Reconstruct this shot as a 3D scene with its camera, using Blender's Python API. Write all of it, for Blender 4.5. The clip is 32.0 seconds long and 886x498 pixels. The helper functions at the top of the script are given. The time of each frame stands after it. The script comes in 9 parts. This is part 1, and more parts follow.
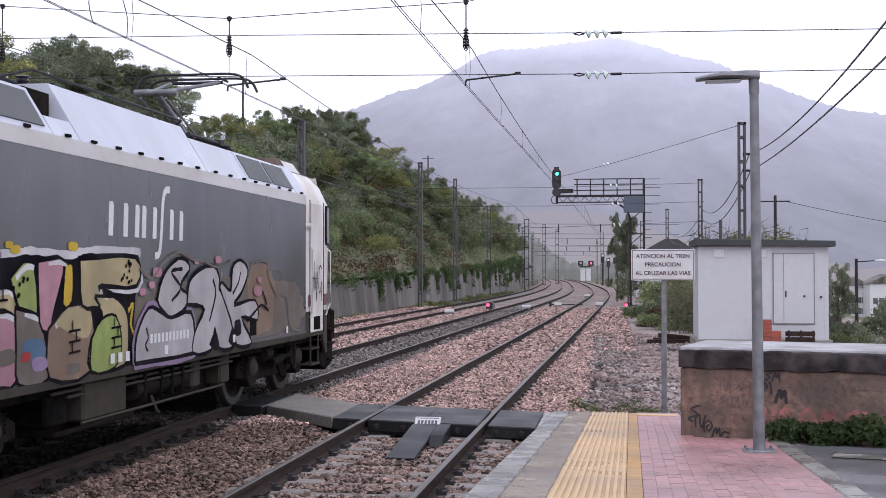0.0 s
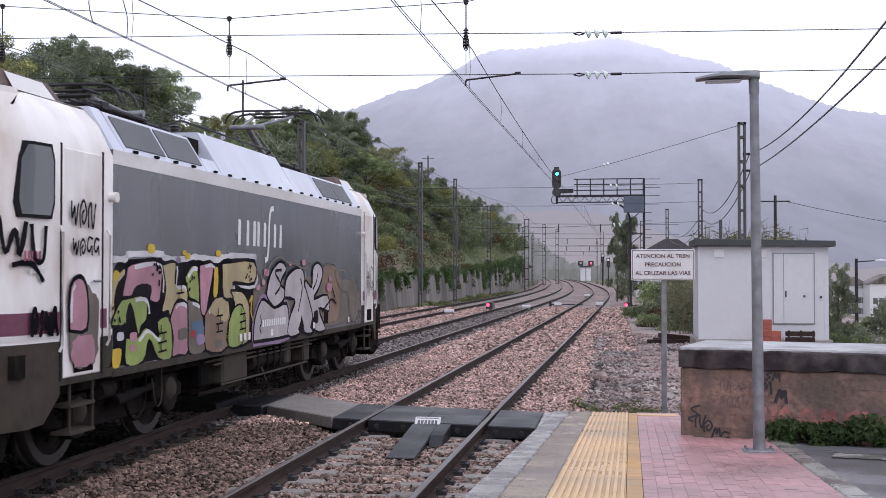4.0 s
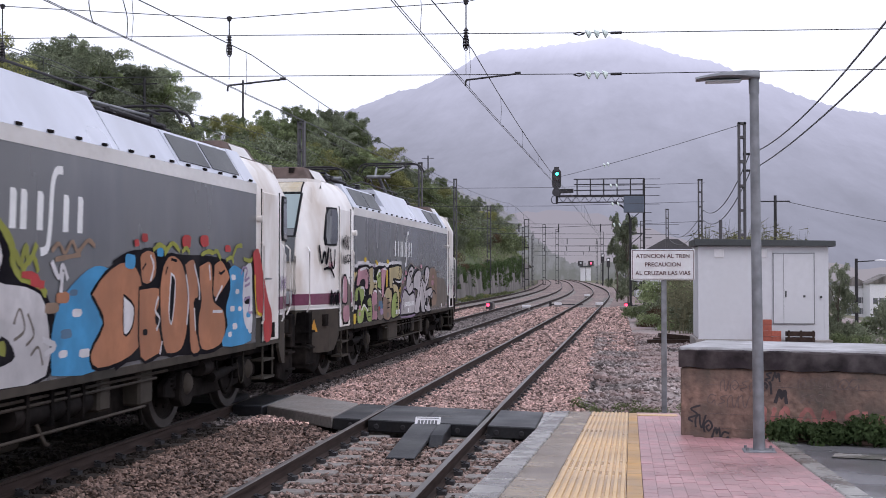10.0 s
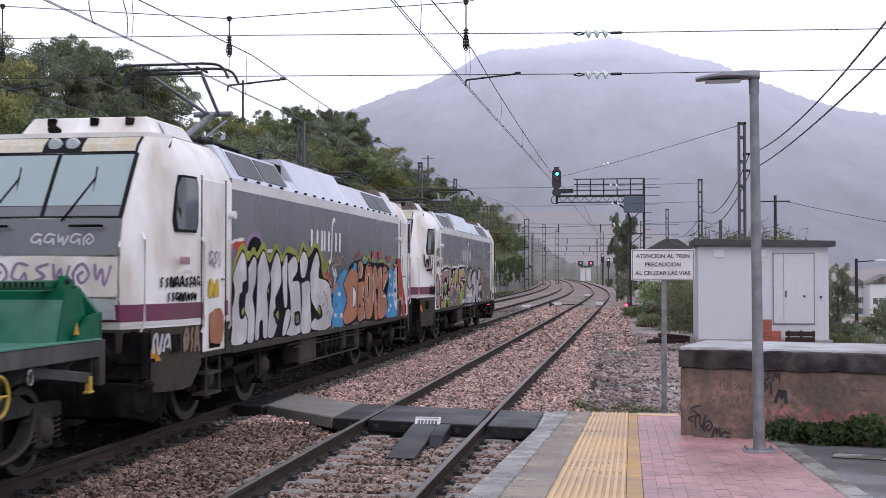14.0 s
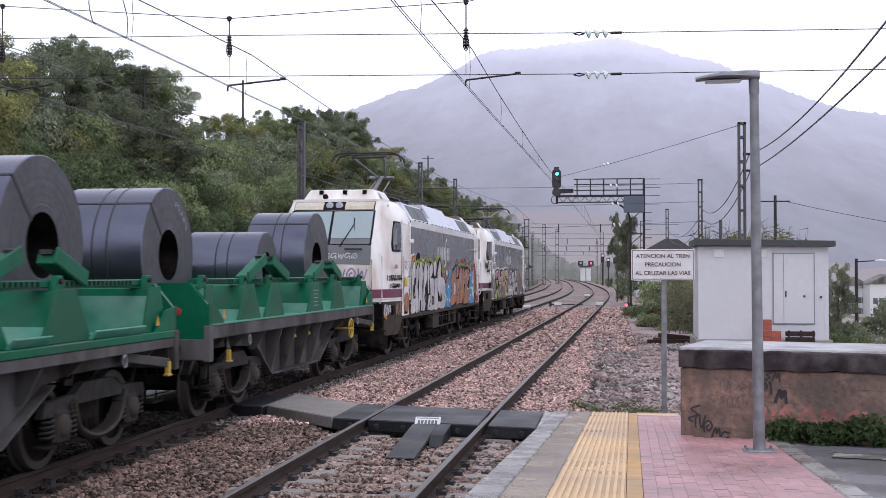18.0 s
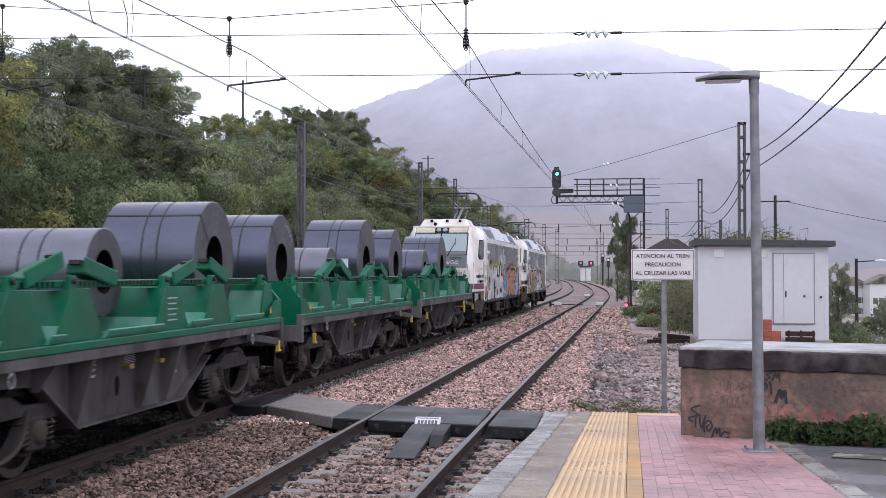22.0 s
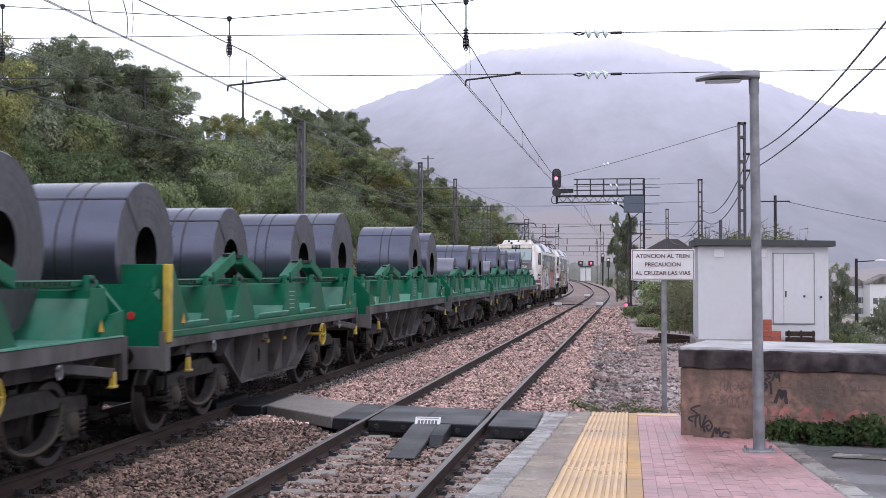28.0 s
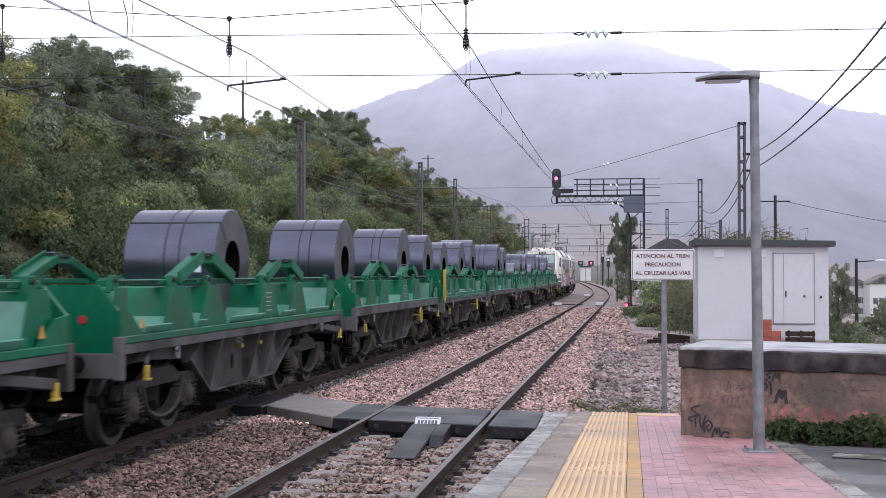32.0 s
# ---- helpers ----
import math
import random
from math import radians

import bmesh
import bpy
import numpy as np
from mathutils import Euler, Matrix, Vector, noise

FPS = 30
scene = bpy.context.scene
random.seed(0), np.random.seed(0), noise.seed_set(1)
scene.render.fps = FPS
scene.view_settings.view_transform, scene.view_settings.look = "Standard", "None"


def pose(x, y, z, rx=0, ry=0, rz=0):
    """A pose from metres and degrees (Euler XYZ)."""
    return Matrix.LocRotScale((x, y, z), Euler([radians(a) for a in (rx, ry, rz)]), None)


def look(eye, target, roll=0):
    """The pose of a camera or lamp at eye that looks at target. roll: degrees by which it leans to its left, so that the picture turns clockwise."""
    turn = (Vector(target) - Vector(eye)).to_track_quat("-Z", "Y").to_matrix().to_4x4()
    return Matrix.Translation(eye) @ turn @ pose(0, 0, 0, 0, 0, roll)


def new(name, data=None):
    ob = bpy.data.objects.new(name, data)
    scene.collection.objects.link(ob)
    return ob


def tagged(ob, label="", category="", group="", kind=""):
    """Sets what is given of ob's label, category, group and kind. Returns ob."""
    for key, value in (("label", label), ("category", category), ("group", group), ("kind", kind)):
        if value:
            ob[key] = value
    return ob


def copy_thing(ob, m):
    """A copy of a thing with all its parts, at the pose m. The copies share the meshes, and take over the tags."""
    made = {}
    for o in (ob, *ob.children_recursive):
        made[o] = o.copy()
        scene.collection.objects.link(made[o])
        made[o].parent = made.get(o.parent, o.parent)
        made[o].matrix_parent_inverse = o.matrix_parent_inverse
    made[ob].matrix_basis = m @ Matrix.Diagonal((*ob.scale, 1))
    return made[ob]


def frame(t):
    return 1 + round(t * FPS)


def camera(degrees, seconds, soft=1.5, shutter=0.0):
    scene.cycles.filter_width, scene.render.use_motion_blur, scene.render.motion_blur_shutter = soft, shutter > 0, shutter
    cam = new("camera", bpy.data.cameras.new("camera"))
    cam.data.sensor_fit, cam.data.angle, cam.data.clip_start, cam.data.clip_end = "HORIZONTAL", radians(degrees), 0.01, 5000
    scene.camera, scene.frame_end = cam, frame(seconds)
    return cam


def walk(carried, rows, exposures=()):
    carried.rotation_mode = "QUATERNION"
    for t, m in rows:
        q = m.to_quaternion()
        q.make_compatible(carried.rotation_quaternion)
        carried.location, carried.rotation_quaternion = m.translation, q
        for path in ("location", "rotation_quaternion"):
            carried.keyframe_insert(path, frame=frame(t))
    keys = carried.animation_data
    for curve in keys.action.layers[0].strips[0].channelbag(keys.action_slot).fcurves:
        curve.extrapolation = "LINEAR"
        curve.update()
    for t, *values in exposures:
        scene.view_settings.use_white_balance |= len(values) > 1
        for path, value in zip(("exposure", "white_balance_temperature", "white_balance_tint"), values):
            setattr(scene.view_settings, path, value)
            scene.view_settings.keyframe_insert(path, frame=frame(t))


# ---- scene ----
# ---------------------------------------------------------------- camera
cam = camera(40.79, 32.0, soft=0.9, shutter=0.5)
EYE = (0.0, 0.0, 2.082)
AIM = (-0.14238, 0.98959, 0.0205)
STAND = look(EYE, (EYE[0] + AIM[0] * 10, EYE[1] + AIM[1] * 10, EYE[2] + AIM[2] * 10))
walk(cam, [(0.0, STAND), (32.0, STAND)], exposures=[(0.0, 0.15, 5980, 15), (6.0, 0.12, 5980, 15), (11.0, 0.07, 5980, 15), (13.5, 0.05, 5980, 15), (17.0, 0.14, 5980, 15), (20.0, 0.29, 5980, 15), (32.0, 0.33, 5980, 15)])

# ---------------------------------------------------------------- daylight under cloud
world = bpy.data.worlds.new("overcast_sky")
scene.world = world
world.use_nodes = True
wn = world.node_tree
for n in list(wn.nodes):
    wn.nodes.remove(n)
w_out = wn.nodes.new("ShaderNodeOutputWorld")
w_bg = wn.nodes.new("ShaderNodeBackground")
w_sky = wn.nodes.new("ShaderNodeTexSky")
w_sky.sky_type = 'NISHITA'
w_sky.sun_disc = False
w_sky.sun_elevation, w_sky.sun_rotation = radians(48), radians(150)
w_sky.dust_density, w_sky.air_density = 6.0, 2.0
w_mix = wn.nodes.new("ShaderNodeMixRGB")
w_mix.inputs[0].default_value = 0.9
w_mix.inputs[2].default_value = (11.2, 11.2, 11.9, 1)
w_bg.inputs[1].default_value = 0.1
wn.links.new(w_sky.outputs[0], w_mix.inputs[1])
wn.links.new(w_mix.outputs[0], w_bg.inputs[0])
wn.links.new(w_bg.outputs[0], w_out.inputs[0])

sun = new("sun", bpy.data.lights.new("sun", 'SUN'))
sun.data.energy, sun.data.angle, sun.data.color = 0.4, radians(40), (1.0, 0.97, 0.93)
sun.matrix_world = look((20, -30, 45), (0, 10, 0))


# ---------------------------------------------------------------- building helpers
class Build:
    """Collects vertices and faces of one mesh."""

    def __init__(self):
        self.v, self.f = [], []

    def add(self, vs, fs):
        o = len(self.v)
        self.v += [tuple(p) for p in vs]
        self.f += [tuple(i + o for i in f) for f in fs]
        return self

    def box(self, x0, x1, y0, y1, z0, z1):
        return self.add([(x0, y0, z0), (x1, y0, z0), (x1, y1, z0), (x0, y1, z0), (x0, y0, z1), (x1, y0, z1), (x1, y1, z1), (x0, y1, z1)],
                        [(0, 3, 2, 1), (4, 5, 6, 7), (0, 1, 5, 4), (1, 2, 6, 5), (2, 3, 7, 6), (3, 0, 4, 7)])

    def obox(self, m, sx, sy, sz):
        """A box of that size round the pose m."""
        c = [m @ Vector((a * sx / 2, b * sy / 2, c * sz / 2)) for c in (-1, 1) for a, b in ((-1, -1), (1, -1), (1, 1), (-1, 1))]
        return self.add(c, [(0, 3, 2, 1), (4, 5, 6, 7), (0, 1, 5, 4), (1, 2, 6, 5), (2, 3, 7, 6), (3, 0, 4, 7)])

    def beam(self, a, b, w, h, up=(0, 0, 1)):
        """A bar from a to b, w wide and h high."""
        a, b = Vector(a), Vector(b)
        d = (b - a).normalized()
        s = d.cross(Vector(up))
        s = s.normalized() if s.length > 1e-4 else Vector((1, 0, 0))
        u = s.cross(d)
        c = [p + s * i * w / 2 + u * j * h / 2 for p in (a, b) for i, j in ((-1, -1), (1, -1), (1, 1), (-1, 1))]
        return self.add(c, [(0, 3, 2, 1), (4, 5, 6, 7), (0, 1, 5, 4), (1, 2, 6, 5), (2, 3, 7, 6), (3, 0, 4, 7)][:6])

    def prism(self, poly, axis, a, b):
        """poly: points in the two other axes (xyz order), pushed along axis from a to b."""
        n = len(poly)

        def put(p, h):
            return (h, p[0], p[1]) if axis == 'x' else (p[0], h, p[1]) if axis == 'y' else (p[0], p[1], h)
        vs = [put(p, a) for p in poly] + [put(p, b) for p in poly]
        fs = [tuple(range(n))[::-1], tuple(range(n, 2 * n))] + [(i, (i + 1) % n, n + (i + 1) % n, n + i) for i in range(n)]
        return self.add(vs, fs)

    def tube(self, pts, r, n=8, caps=True):
        pts = [Vector(p) for p in pts]
        rs = r if isinstance(r, (list, tuple)) else [r] * len(pts)
        vs, fs = [], []
        for k, p in enumerate(pts):
            d = (pts[min(k + 1, len(pts) - 1)] - pts[max(k - 1, 0)]).normalized()
            s = d.cross(Vector((0, 0, 1)))
            s = s.normalized() if s.length > 0.02 else Vector((1, 0, 0))
            u = s.cross(d)
            vs += [p + (s * math.cos(6.2832 * i / n) + u * math.sin(6.2832 * i / n)) * rs[k] for i in range(n)]
        for k in range(len(pts) - 1):
            fs += [(k * n + i, k * n + (i + 1) % n, (k + 1) * n + (i + 1) % n, (k + 1) * n + i) for i in range(n)]
        if caps:
            fs += [tuple(range(n))[::-1], tuple(range((len(pts) - 1) * n, len(pts) * n))]
        return self.add(vs, fs)

    def lathe(self, prof, m, n=24):
        """prof: (radius, height) pairs turned round the z axis of the pose m."""
        vs, fs, k = [], [], len(prof)
        for r, h in prof:
            vs += [m @ Vector((r * math.cos(6.2832 * i / n), r * math.sin(6.2832 * i / n), h)) for i in range(n)]
        for j in range(k - 1):
            fs += [(j * n + i, j * n + (i + 1) % n, (j + 1) * n + (i + 1) % n, (j + 1) * n + i) for i in range(n)]
        return self.add(vs, fs)

    def flat(self, poly, put):
        """A flat many-sided face; put turns (u, v) into a place."""
        return self.add([put(u, v) for u, v in poly], [tuple(range(len(poly)))])

    def data(self, name, material, bevel=0.0, smooth=0.0, seg=1):
        me = bpy.data.meshes.new(name)
        me.from_pydata(self.v, [], self.f)
        me.materials.append(material)
        if bevel or not smooth:
            bm = bmesh.new()
            bm.from_mesh(me)
            bmesh.ops.recalc_face_normals(bm, faces=bm.faces)
            if bevel:
                ed = [e for e in bm.edges if len(e.link_faces) == 2 and e.calc_face_angle(0) > 0.5]
                bmesh.ops.bevel(bm, geom=ed, offset=bevel, segments=seg, affect='EDGES', clamp_overlap=True)
            bm.to_mesh(me)
            bm.free()
        if smooth or bevel:
            me.shade_smooth()
            me.set_sharp_from_angle(angle=radians(smooth or 30))
        me.update()
        return me


def part(name, b, material, parent=None, label="", bevel=0.0, smooth=0.0, at=None, seg=1):
    """Links a Build (or a ready mesh) as ONE mesh object under a thing or a part."""
    me = b.data(name, material, bevel, smooth, seg) if isinstance(b, Build) else b
    ob = new(name, me)
    if parent is not None:
        ob.parent = parent
    if at is not None:
        ob.matrix_basis = at
    if label:
        tagged(ob, label)
    return ob


def thing(name, label, category, group="", kind="", at=None):
    ob = tagged(new(name), label, category, group, kind)
    ob.empty_display_size = 0.2
    if at is not None:
        ob.matrix_basis = at
    return ob


def rnd(a, b):
    return random.uniform(a, b)


# ---------------------------------------------------------------- materials
def surface(name, colour, rough=0.7, metal=0.0, vary=0.18, grain=14.0, stain=1.3, bump=0.15, piece=0.0, dirt=None, dirt_amount=0.0, dirt_scale=0.7, island=0.0, spec=0.5, stretch=(1, 1, 1)):
    """Base colour with grain and stains at two scales, a dirt layer, and a bump."""
    m = bpy.data.materials.new(name)
    m.use_nodes = True
    nt = m.node_tree
    nd, ln = nt.nodes, nt.links
    bs = nd["Principled BSDF"]
    bs.inputs["Roughness"].default_value = rough
    bs.inputs["Metallic"].default_value = metal
    bs.inputs["Specular IOR Level"].default_value = spec
    tc = nd.new("ShaderNodeTexCoord")
    mp = nd.new("ShaderNodeMapping")
    mp.inputs["Scale"].default_value = stretch
    ln.new(tc.outputs["Object"], mp.inputs[0])

    def noisy(scale, detail):
        t = nd.new("ShaderNodeTexNoise")
        t.inputs["Scale"].default_value, t.inputs["Detail"].default_value = scale, detail
        ln.new(mp.outputs[0], t.inputs["Vector"])
        return t.outputs[0]

    def ranged(src, lo, hi, a=0.3, b=0.7):
        r = nd.new("ShaderNodeMapRange")
        r.inputs[1].default_value, r.inputs[2].default_value, r.inputs[3].default_value, r.inputs[4].default_value = a, b, lo, hi
        ln.new(src, r.inputs[0])
        return r.outputs[0]

    def times(x, y):
        t = nd.new("ShaderNodeMath")
        t.operation = 'MULTIPLY'
        ln.new(x, t.inputs[0])
        ln.new(y, t.inputs[1])
        return t.outputs[0]
    g, s = noisy(grain, 5), noisy(stain, 4)
    val = times(ranged(g, 1 - vary, 1 + vary), ranged(s, 1 - vary, 1 + vary))
    if piece:
        oi = nd.new("ShaderNodeObjectInfo")
        val = times(val, ranged(oi.outputs["Random"], 1 - piece, 1 + piece, 0, 1))
    if island:
        ge = nd.new("ShaderNodeNewGeometry")
        val = times(val, ranged(ge.outputs["Random Per Island"], 1 - island, 1 + island, 0, 1))
    mul = nd.new("ShaderNodeMixRGB")
    mul.blend_type = 'MULTIPLY'
    mul.inputs[0].default_value = 1
    mul.inputs[1].default_value = (*colour, 1)
    cc = nd.new("ShaderNodeCombineXYZ")
    for i in range(3):
        ln.new(val, cc.inputs[i])
    ln.new(cc.outputs[0], mul.inputs[2])
    col = mul.outputs[0]
    if dirt:
        dm = nd.new("ShaderNodeMixRGB")
        dm.inputs[2].default_value = (*dirt, 1)
        ln.new(col, dm.inputs[1])
        ln.new(times(ranged(noisy(dirt_scale, 6), 0, dirt_amount, 0.42, 0.62), ranged(g, 0.5, 1.2)), dm.inputs[0])
        col = dm.outputs[0]
    ln.new(col, bs.inputs["Base Color"])
    if bump:
        bp = nd.new("ShaderNodeBump")
        bp.inputs["Strength"].default_value, bp.inputs["Distance"].default_value = bump, 0.02
        ln.new(g, bp.inputs["Height"])
        ln.new(bp.outputs[0], bs.inputs["Normal"])
    rr = nd.new("ShaderNodeMapRange")
    rr.inputs[1].default_value, rr.inputs[2].default_value = 0.3, 0.7
    rr.inputs[3].default_value, rr.inputs[4].default_value = max(rough - 0.12, 0.03), min(rough + 0.12, 1)
    ln.new(s, rr.inputs[0])
    ln.new(rr.outputs[0], bs.inputs["Roughness"])
    return m


def glowing(name, colour, strength):
    m = bpy.data.materials.new(name)
    m.use_nodes = True
    bs = m.node_tree.nodes["Principled BSDF"]
    bs.inputs["Base Color"].default_value = (*[c * 0.3 for c in colour], 1)
    bs.inputs["Emission Color"].default_value = (*colour, 1)
    bs.inputs["Emission Strength"].default_value = strength
    return m


def glass(name, colour, rough=0.05):
    m = bpy.data.materials.new(name)
    m.use_nodes = True
    bs = m.node_tree.nodes["Principled BSDF"]
    bs.inputs["Base Color"].default_value = (*colour, 1)
    bs.inputs["Roughness"].default_value = rough
    bs.inputs["Specular IOR Level"].default_value = 0.8
    bs.inputs["Coat Weight"].default_value = 0.5
    return m


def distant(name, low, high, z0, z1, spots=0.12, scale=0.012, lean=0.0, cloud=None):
    """Far land seen through mist: a plain backdrop with the mist painted into its glow."""
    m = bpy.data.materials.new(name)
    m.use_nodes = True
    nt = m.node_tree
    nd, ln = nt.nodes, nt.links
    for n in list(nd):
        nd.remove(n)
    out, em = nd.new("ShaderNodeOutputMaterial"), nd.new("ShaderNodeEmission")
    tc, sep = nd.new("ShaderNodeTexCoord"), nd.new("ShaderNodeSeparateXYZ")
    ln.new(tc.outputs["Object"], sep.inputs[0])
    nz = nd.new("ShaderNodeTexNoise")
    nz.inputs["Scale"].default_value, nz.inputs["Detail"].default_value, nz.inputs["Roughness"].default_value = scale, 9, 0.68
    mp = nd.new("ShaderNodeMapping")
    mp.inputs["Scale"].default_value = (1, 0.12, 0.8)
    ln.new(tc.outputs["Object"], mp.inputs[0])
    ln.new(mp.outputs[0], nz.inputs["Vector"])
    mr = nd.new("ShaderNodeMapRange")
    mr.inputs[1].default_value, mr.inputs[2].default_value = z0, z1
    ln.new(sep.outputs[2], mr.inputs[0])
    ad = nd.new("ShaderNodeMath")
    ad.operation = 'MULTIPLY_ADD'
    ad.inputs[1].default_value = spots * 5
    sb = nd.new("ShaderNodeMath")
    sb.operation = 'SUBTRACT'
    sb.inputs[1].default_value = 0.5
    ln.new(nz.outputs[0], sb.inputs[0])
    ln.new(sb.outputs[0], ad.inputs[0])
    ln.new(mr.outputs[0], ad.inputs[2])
    # lean paints the mist thicker towards one side
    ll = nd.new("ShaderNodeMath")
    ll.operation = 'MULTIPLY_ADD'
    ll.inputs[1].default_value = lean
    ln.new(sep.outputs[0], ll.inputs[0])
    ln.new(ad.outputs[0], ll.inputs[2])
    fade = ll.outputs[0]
    # whitens the colour near the crest, in place of cloud
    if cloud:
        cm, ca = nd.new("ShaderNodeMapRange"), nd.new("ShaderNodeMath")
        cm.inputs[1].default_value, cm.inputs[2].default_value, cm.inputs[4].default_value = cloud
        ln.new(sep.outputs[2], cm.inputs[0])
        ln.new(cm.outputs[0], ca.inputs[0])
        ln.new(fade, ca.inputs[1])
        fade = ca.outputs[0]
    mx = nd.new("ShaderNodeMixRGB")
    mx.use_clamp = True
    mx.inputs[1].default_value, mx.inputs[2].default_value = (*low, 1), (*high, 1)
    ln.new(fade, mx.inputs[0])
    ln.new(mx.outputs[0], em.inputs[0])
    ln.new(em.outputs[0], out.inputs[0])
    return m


BALLAST = surface("ballast_stone", (0.395, 0.272, 0.24), 0.8, vary=0.25, grain=30, bump=0.5, island=0.8, spec=0.3)
# bed colour holds the shade of the gaps between the stones
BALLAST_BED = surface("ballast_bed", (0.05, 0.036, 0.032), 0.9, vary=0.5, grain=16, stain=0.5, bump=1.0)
GREY_GRAVEL = surface("grey_gravel", (0.25, 0.215, 0.205), 0.9, vary=0.3, grain=14, stain=0.35, bump=0.9, island=0.75, spec=0.3, dirt=(0.30, 0.19, 0.17), dirt_amount=0.6, dirt_scale=0.5)
EARTH = surface("earth", (0.13, 0.11, 0.07), 0.95, vary=0.4, grain=3, stain=0.2, bump=0.6, dirt=(0.07, 0.10, 0.03), dirt_amount=0.9, dirt_scale=0.15)
RAIL_RUST = surface("rail_side", (0.05, 0.036, 0.032), 0.8, metal=0.0, vary=0.3, grain=20, spec=0.1, stretch=(1, 0.1, 1))
RAIL_TOP = surface("rail_head", (0.115, 0.098, 0.09), 0.45, metal=0.5, vary=0.15, grain=6, bump=0.03, stretch=(4, 0.05, 1))
CONCRETE = surface("concrete", (0.25, 0.23, 0.215), 0.85, vary=0.2, grain=18, stain=1.2, bump=0.3, piece=0.12, dirt=(0.16, 0.13, 0.11), dirt_amount=0.5, dirt_scale=2)
WET_CONCRETE = surface("wet_concrete", (0.255, 0.192, 0.118), 0.2, vary=0.2, grain=10, stain=1.5, bump=0.08, piece=0.1, dirt=(0.32, 0.26, 0.205), dirt_amount=0.5, dirt_scale=1.1)
KERB = surface("kerb_stone", (0.30, 0.285, 0.262), 0.28, vary=0.25, grain=14, stain=2.2, bump=0.15, piece=0.12, dirt=(0.17, 0.15, 0.14), dirt_amount=0.9, dirt_scale=1.3)
TACTILE_GROOVE = surface("tactile_groove", (0.63, 0.41, 0.185), 0.35, vary=0.2, grain=9, stain=1.4, bump=0.1, piece=0.08, dirt=(0.22, 0.15, 0.09), dirt_amount=0.6)
TACTILE = surface("yellow_tactile", (0.70, 0.47, 0.22), 0.42, vary=0.1, grain=12, stain=1.4, bump=0.1, piece=0.06, dirt=(0.34, 0.24, 0.15), dirt_amount=0.45)
OCHRE = surface("ochre_tile", (0.52, 0.29, 0.085), 0.5, vary=0.15, grain=10, stain=1.5, bump=0.1, piece=0.12, dirt=(0.2, 0.15, 0.1), dirt_amount=0.6)
PAVER = surface("red_paver", (0.44, 0.232, 0.238), 0.36, vary=0.14, grain=26, stain=0.9, bump=0.2, piece=0.16, island=0.16, dirt=(0.22, 0.15, 0.15), dirt_amount=0.45)
PAVER_JOINT = surface("paver_joint", (0.27, 0.15, 0.15), 0.85, vary=0.25)
TARMAC = surface("wet_tarmac", (0.15, 0.145, 0.155), 0.28, vary=0.25, grain=30, stain=0.7, bump=0.2, dirt=(0.32, 0.31, 0.32), dirt_amount=0.5, dirt_scale=0.8)
RUBBER = surface("black_rubber", (0.014, 0.0145, 0.018), 0.5, vary=0.25, grain=20, bump=0.1, spec=0.35, dirt=(0.05, 0.048, 0.046), dirt_amount=0.4, dirt_scale=1.5)
GALVANISED = surface("galvanised_steel", (0.21, 0.215, 0.23), 0.55, metal=0.35, vary=0.22, grain=8, stain=2, bump=0.04)
DARK_STEEL = surface("dark_steel", (0.035, 0.033, 0.036), 0.6, metal=0.1, spec=0.25, vary=0.25, grain=10, bump=0.1)
GREY_STEEL = surface("grey_lattice_steel", (0.085, 0.08, 0.085), 0.6, metal=0.3, vary=0.2, grain=10, bump=0.1)
WIRE = surface("overhead_wire", (0.06, 0.06, 0.065), 0.5, metal=0.4, vary=0.1, bump=0)
INSULATOR = surface("glass_insulator", (0.62, 0.70, 0.66), 0.15, vary=0.05, bump=0)
INSULATOR_DARK = surface("brown_insulator", (0.03, 0.026, 0.03), 0.3, vary=0.1, bump=0)
WHITE_SIGN = surface("white_enamel", (0.72, 0.71, 0.73), 0.4, vary=0.05, stain=3, bump=0.02, dirt=(0.45, 0.42, 0.4), dirt_amount=0.25, dirt_scale=4)
BLACK_INK = surface("maroon_letters", (0.075, 0.022, 0.026), 0.5, vary=0.1, bump=0)
HUT_WALL = surface("hut_panel", (0.60, 0.60, 0.63), 0.55, vary=0.035, grain=6, stain=0.7, bump=0.03, dirt=(0.42, 0.42, 0.42), dirt_amount=0.2)
HUT_TRIM = surface("hut_dark_trim", (0.045, 0.05, 0.052), 0.5, vary=0.15, bump=0.05)
OLD_RENDER = surface("stained_render", (0.225, 0.145, 0.115), 0.85, vary=0.4, grain=14, stain=1.6, bump=0.7, dirt=(0.10, 0.082, 0.068), dirt_amount=0.95, dirt_scale=2.2)
DOCK_CAP = surface("mossy_black_cap", (0.03, 0.024, 0.027), 0.9, spec=0.2, vary=0.4, grain=8, bump=0.5, dirt=(0.10, 0.085, 0.085), dirt_amount=0.8, dirt_scale=3)
# pale base paints the sky's reflection on the wet dock top
DOCK_TOP = surface("pale_dock_top", (0.42, 0.41, 0.42), 0.5, vary=0.2, grain=8, bump=0.2, dirt=(0.13, 0.12, 0.115), dirt_amount=0.9, dirt_scale=1.6)
BRICK_RED = surface("red_brick", (0.33, 0.09, 0.06), 0.8, vary=0.2, bump=0.3, piece=0.15)
SPRAY_RED = surface("faded_red_spray", (0.31, 0.125, 0.11), 0.8, vary=0.3, grain=6, stain=3, bump=0.1)
SPRAY_BLACK = surface("black_spray", (0.035, 0.03, 0.035), 0.65, vary=0.2, bump=0.05)
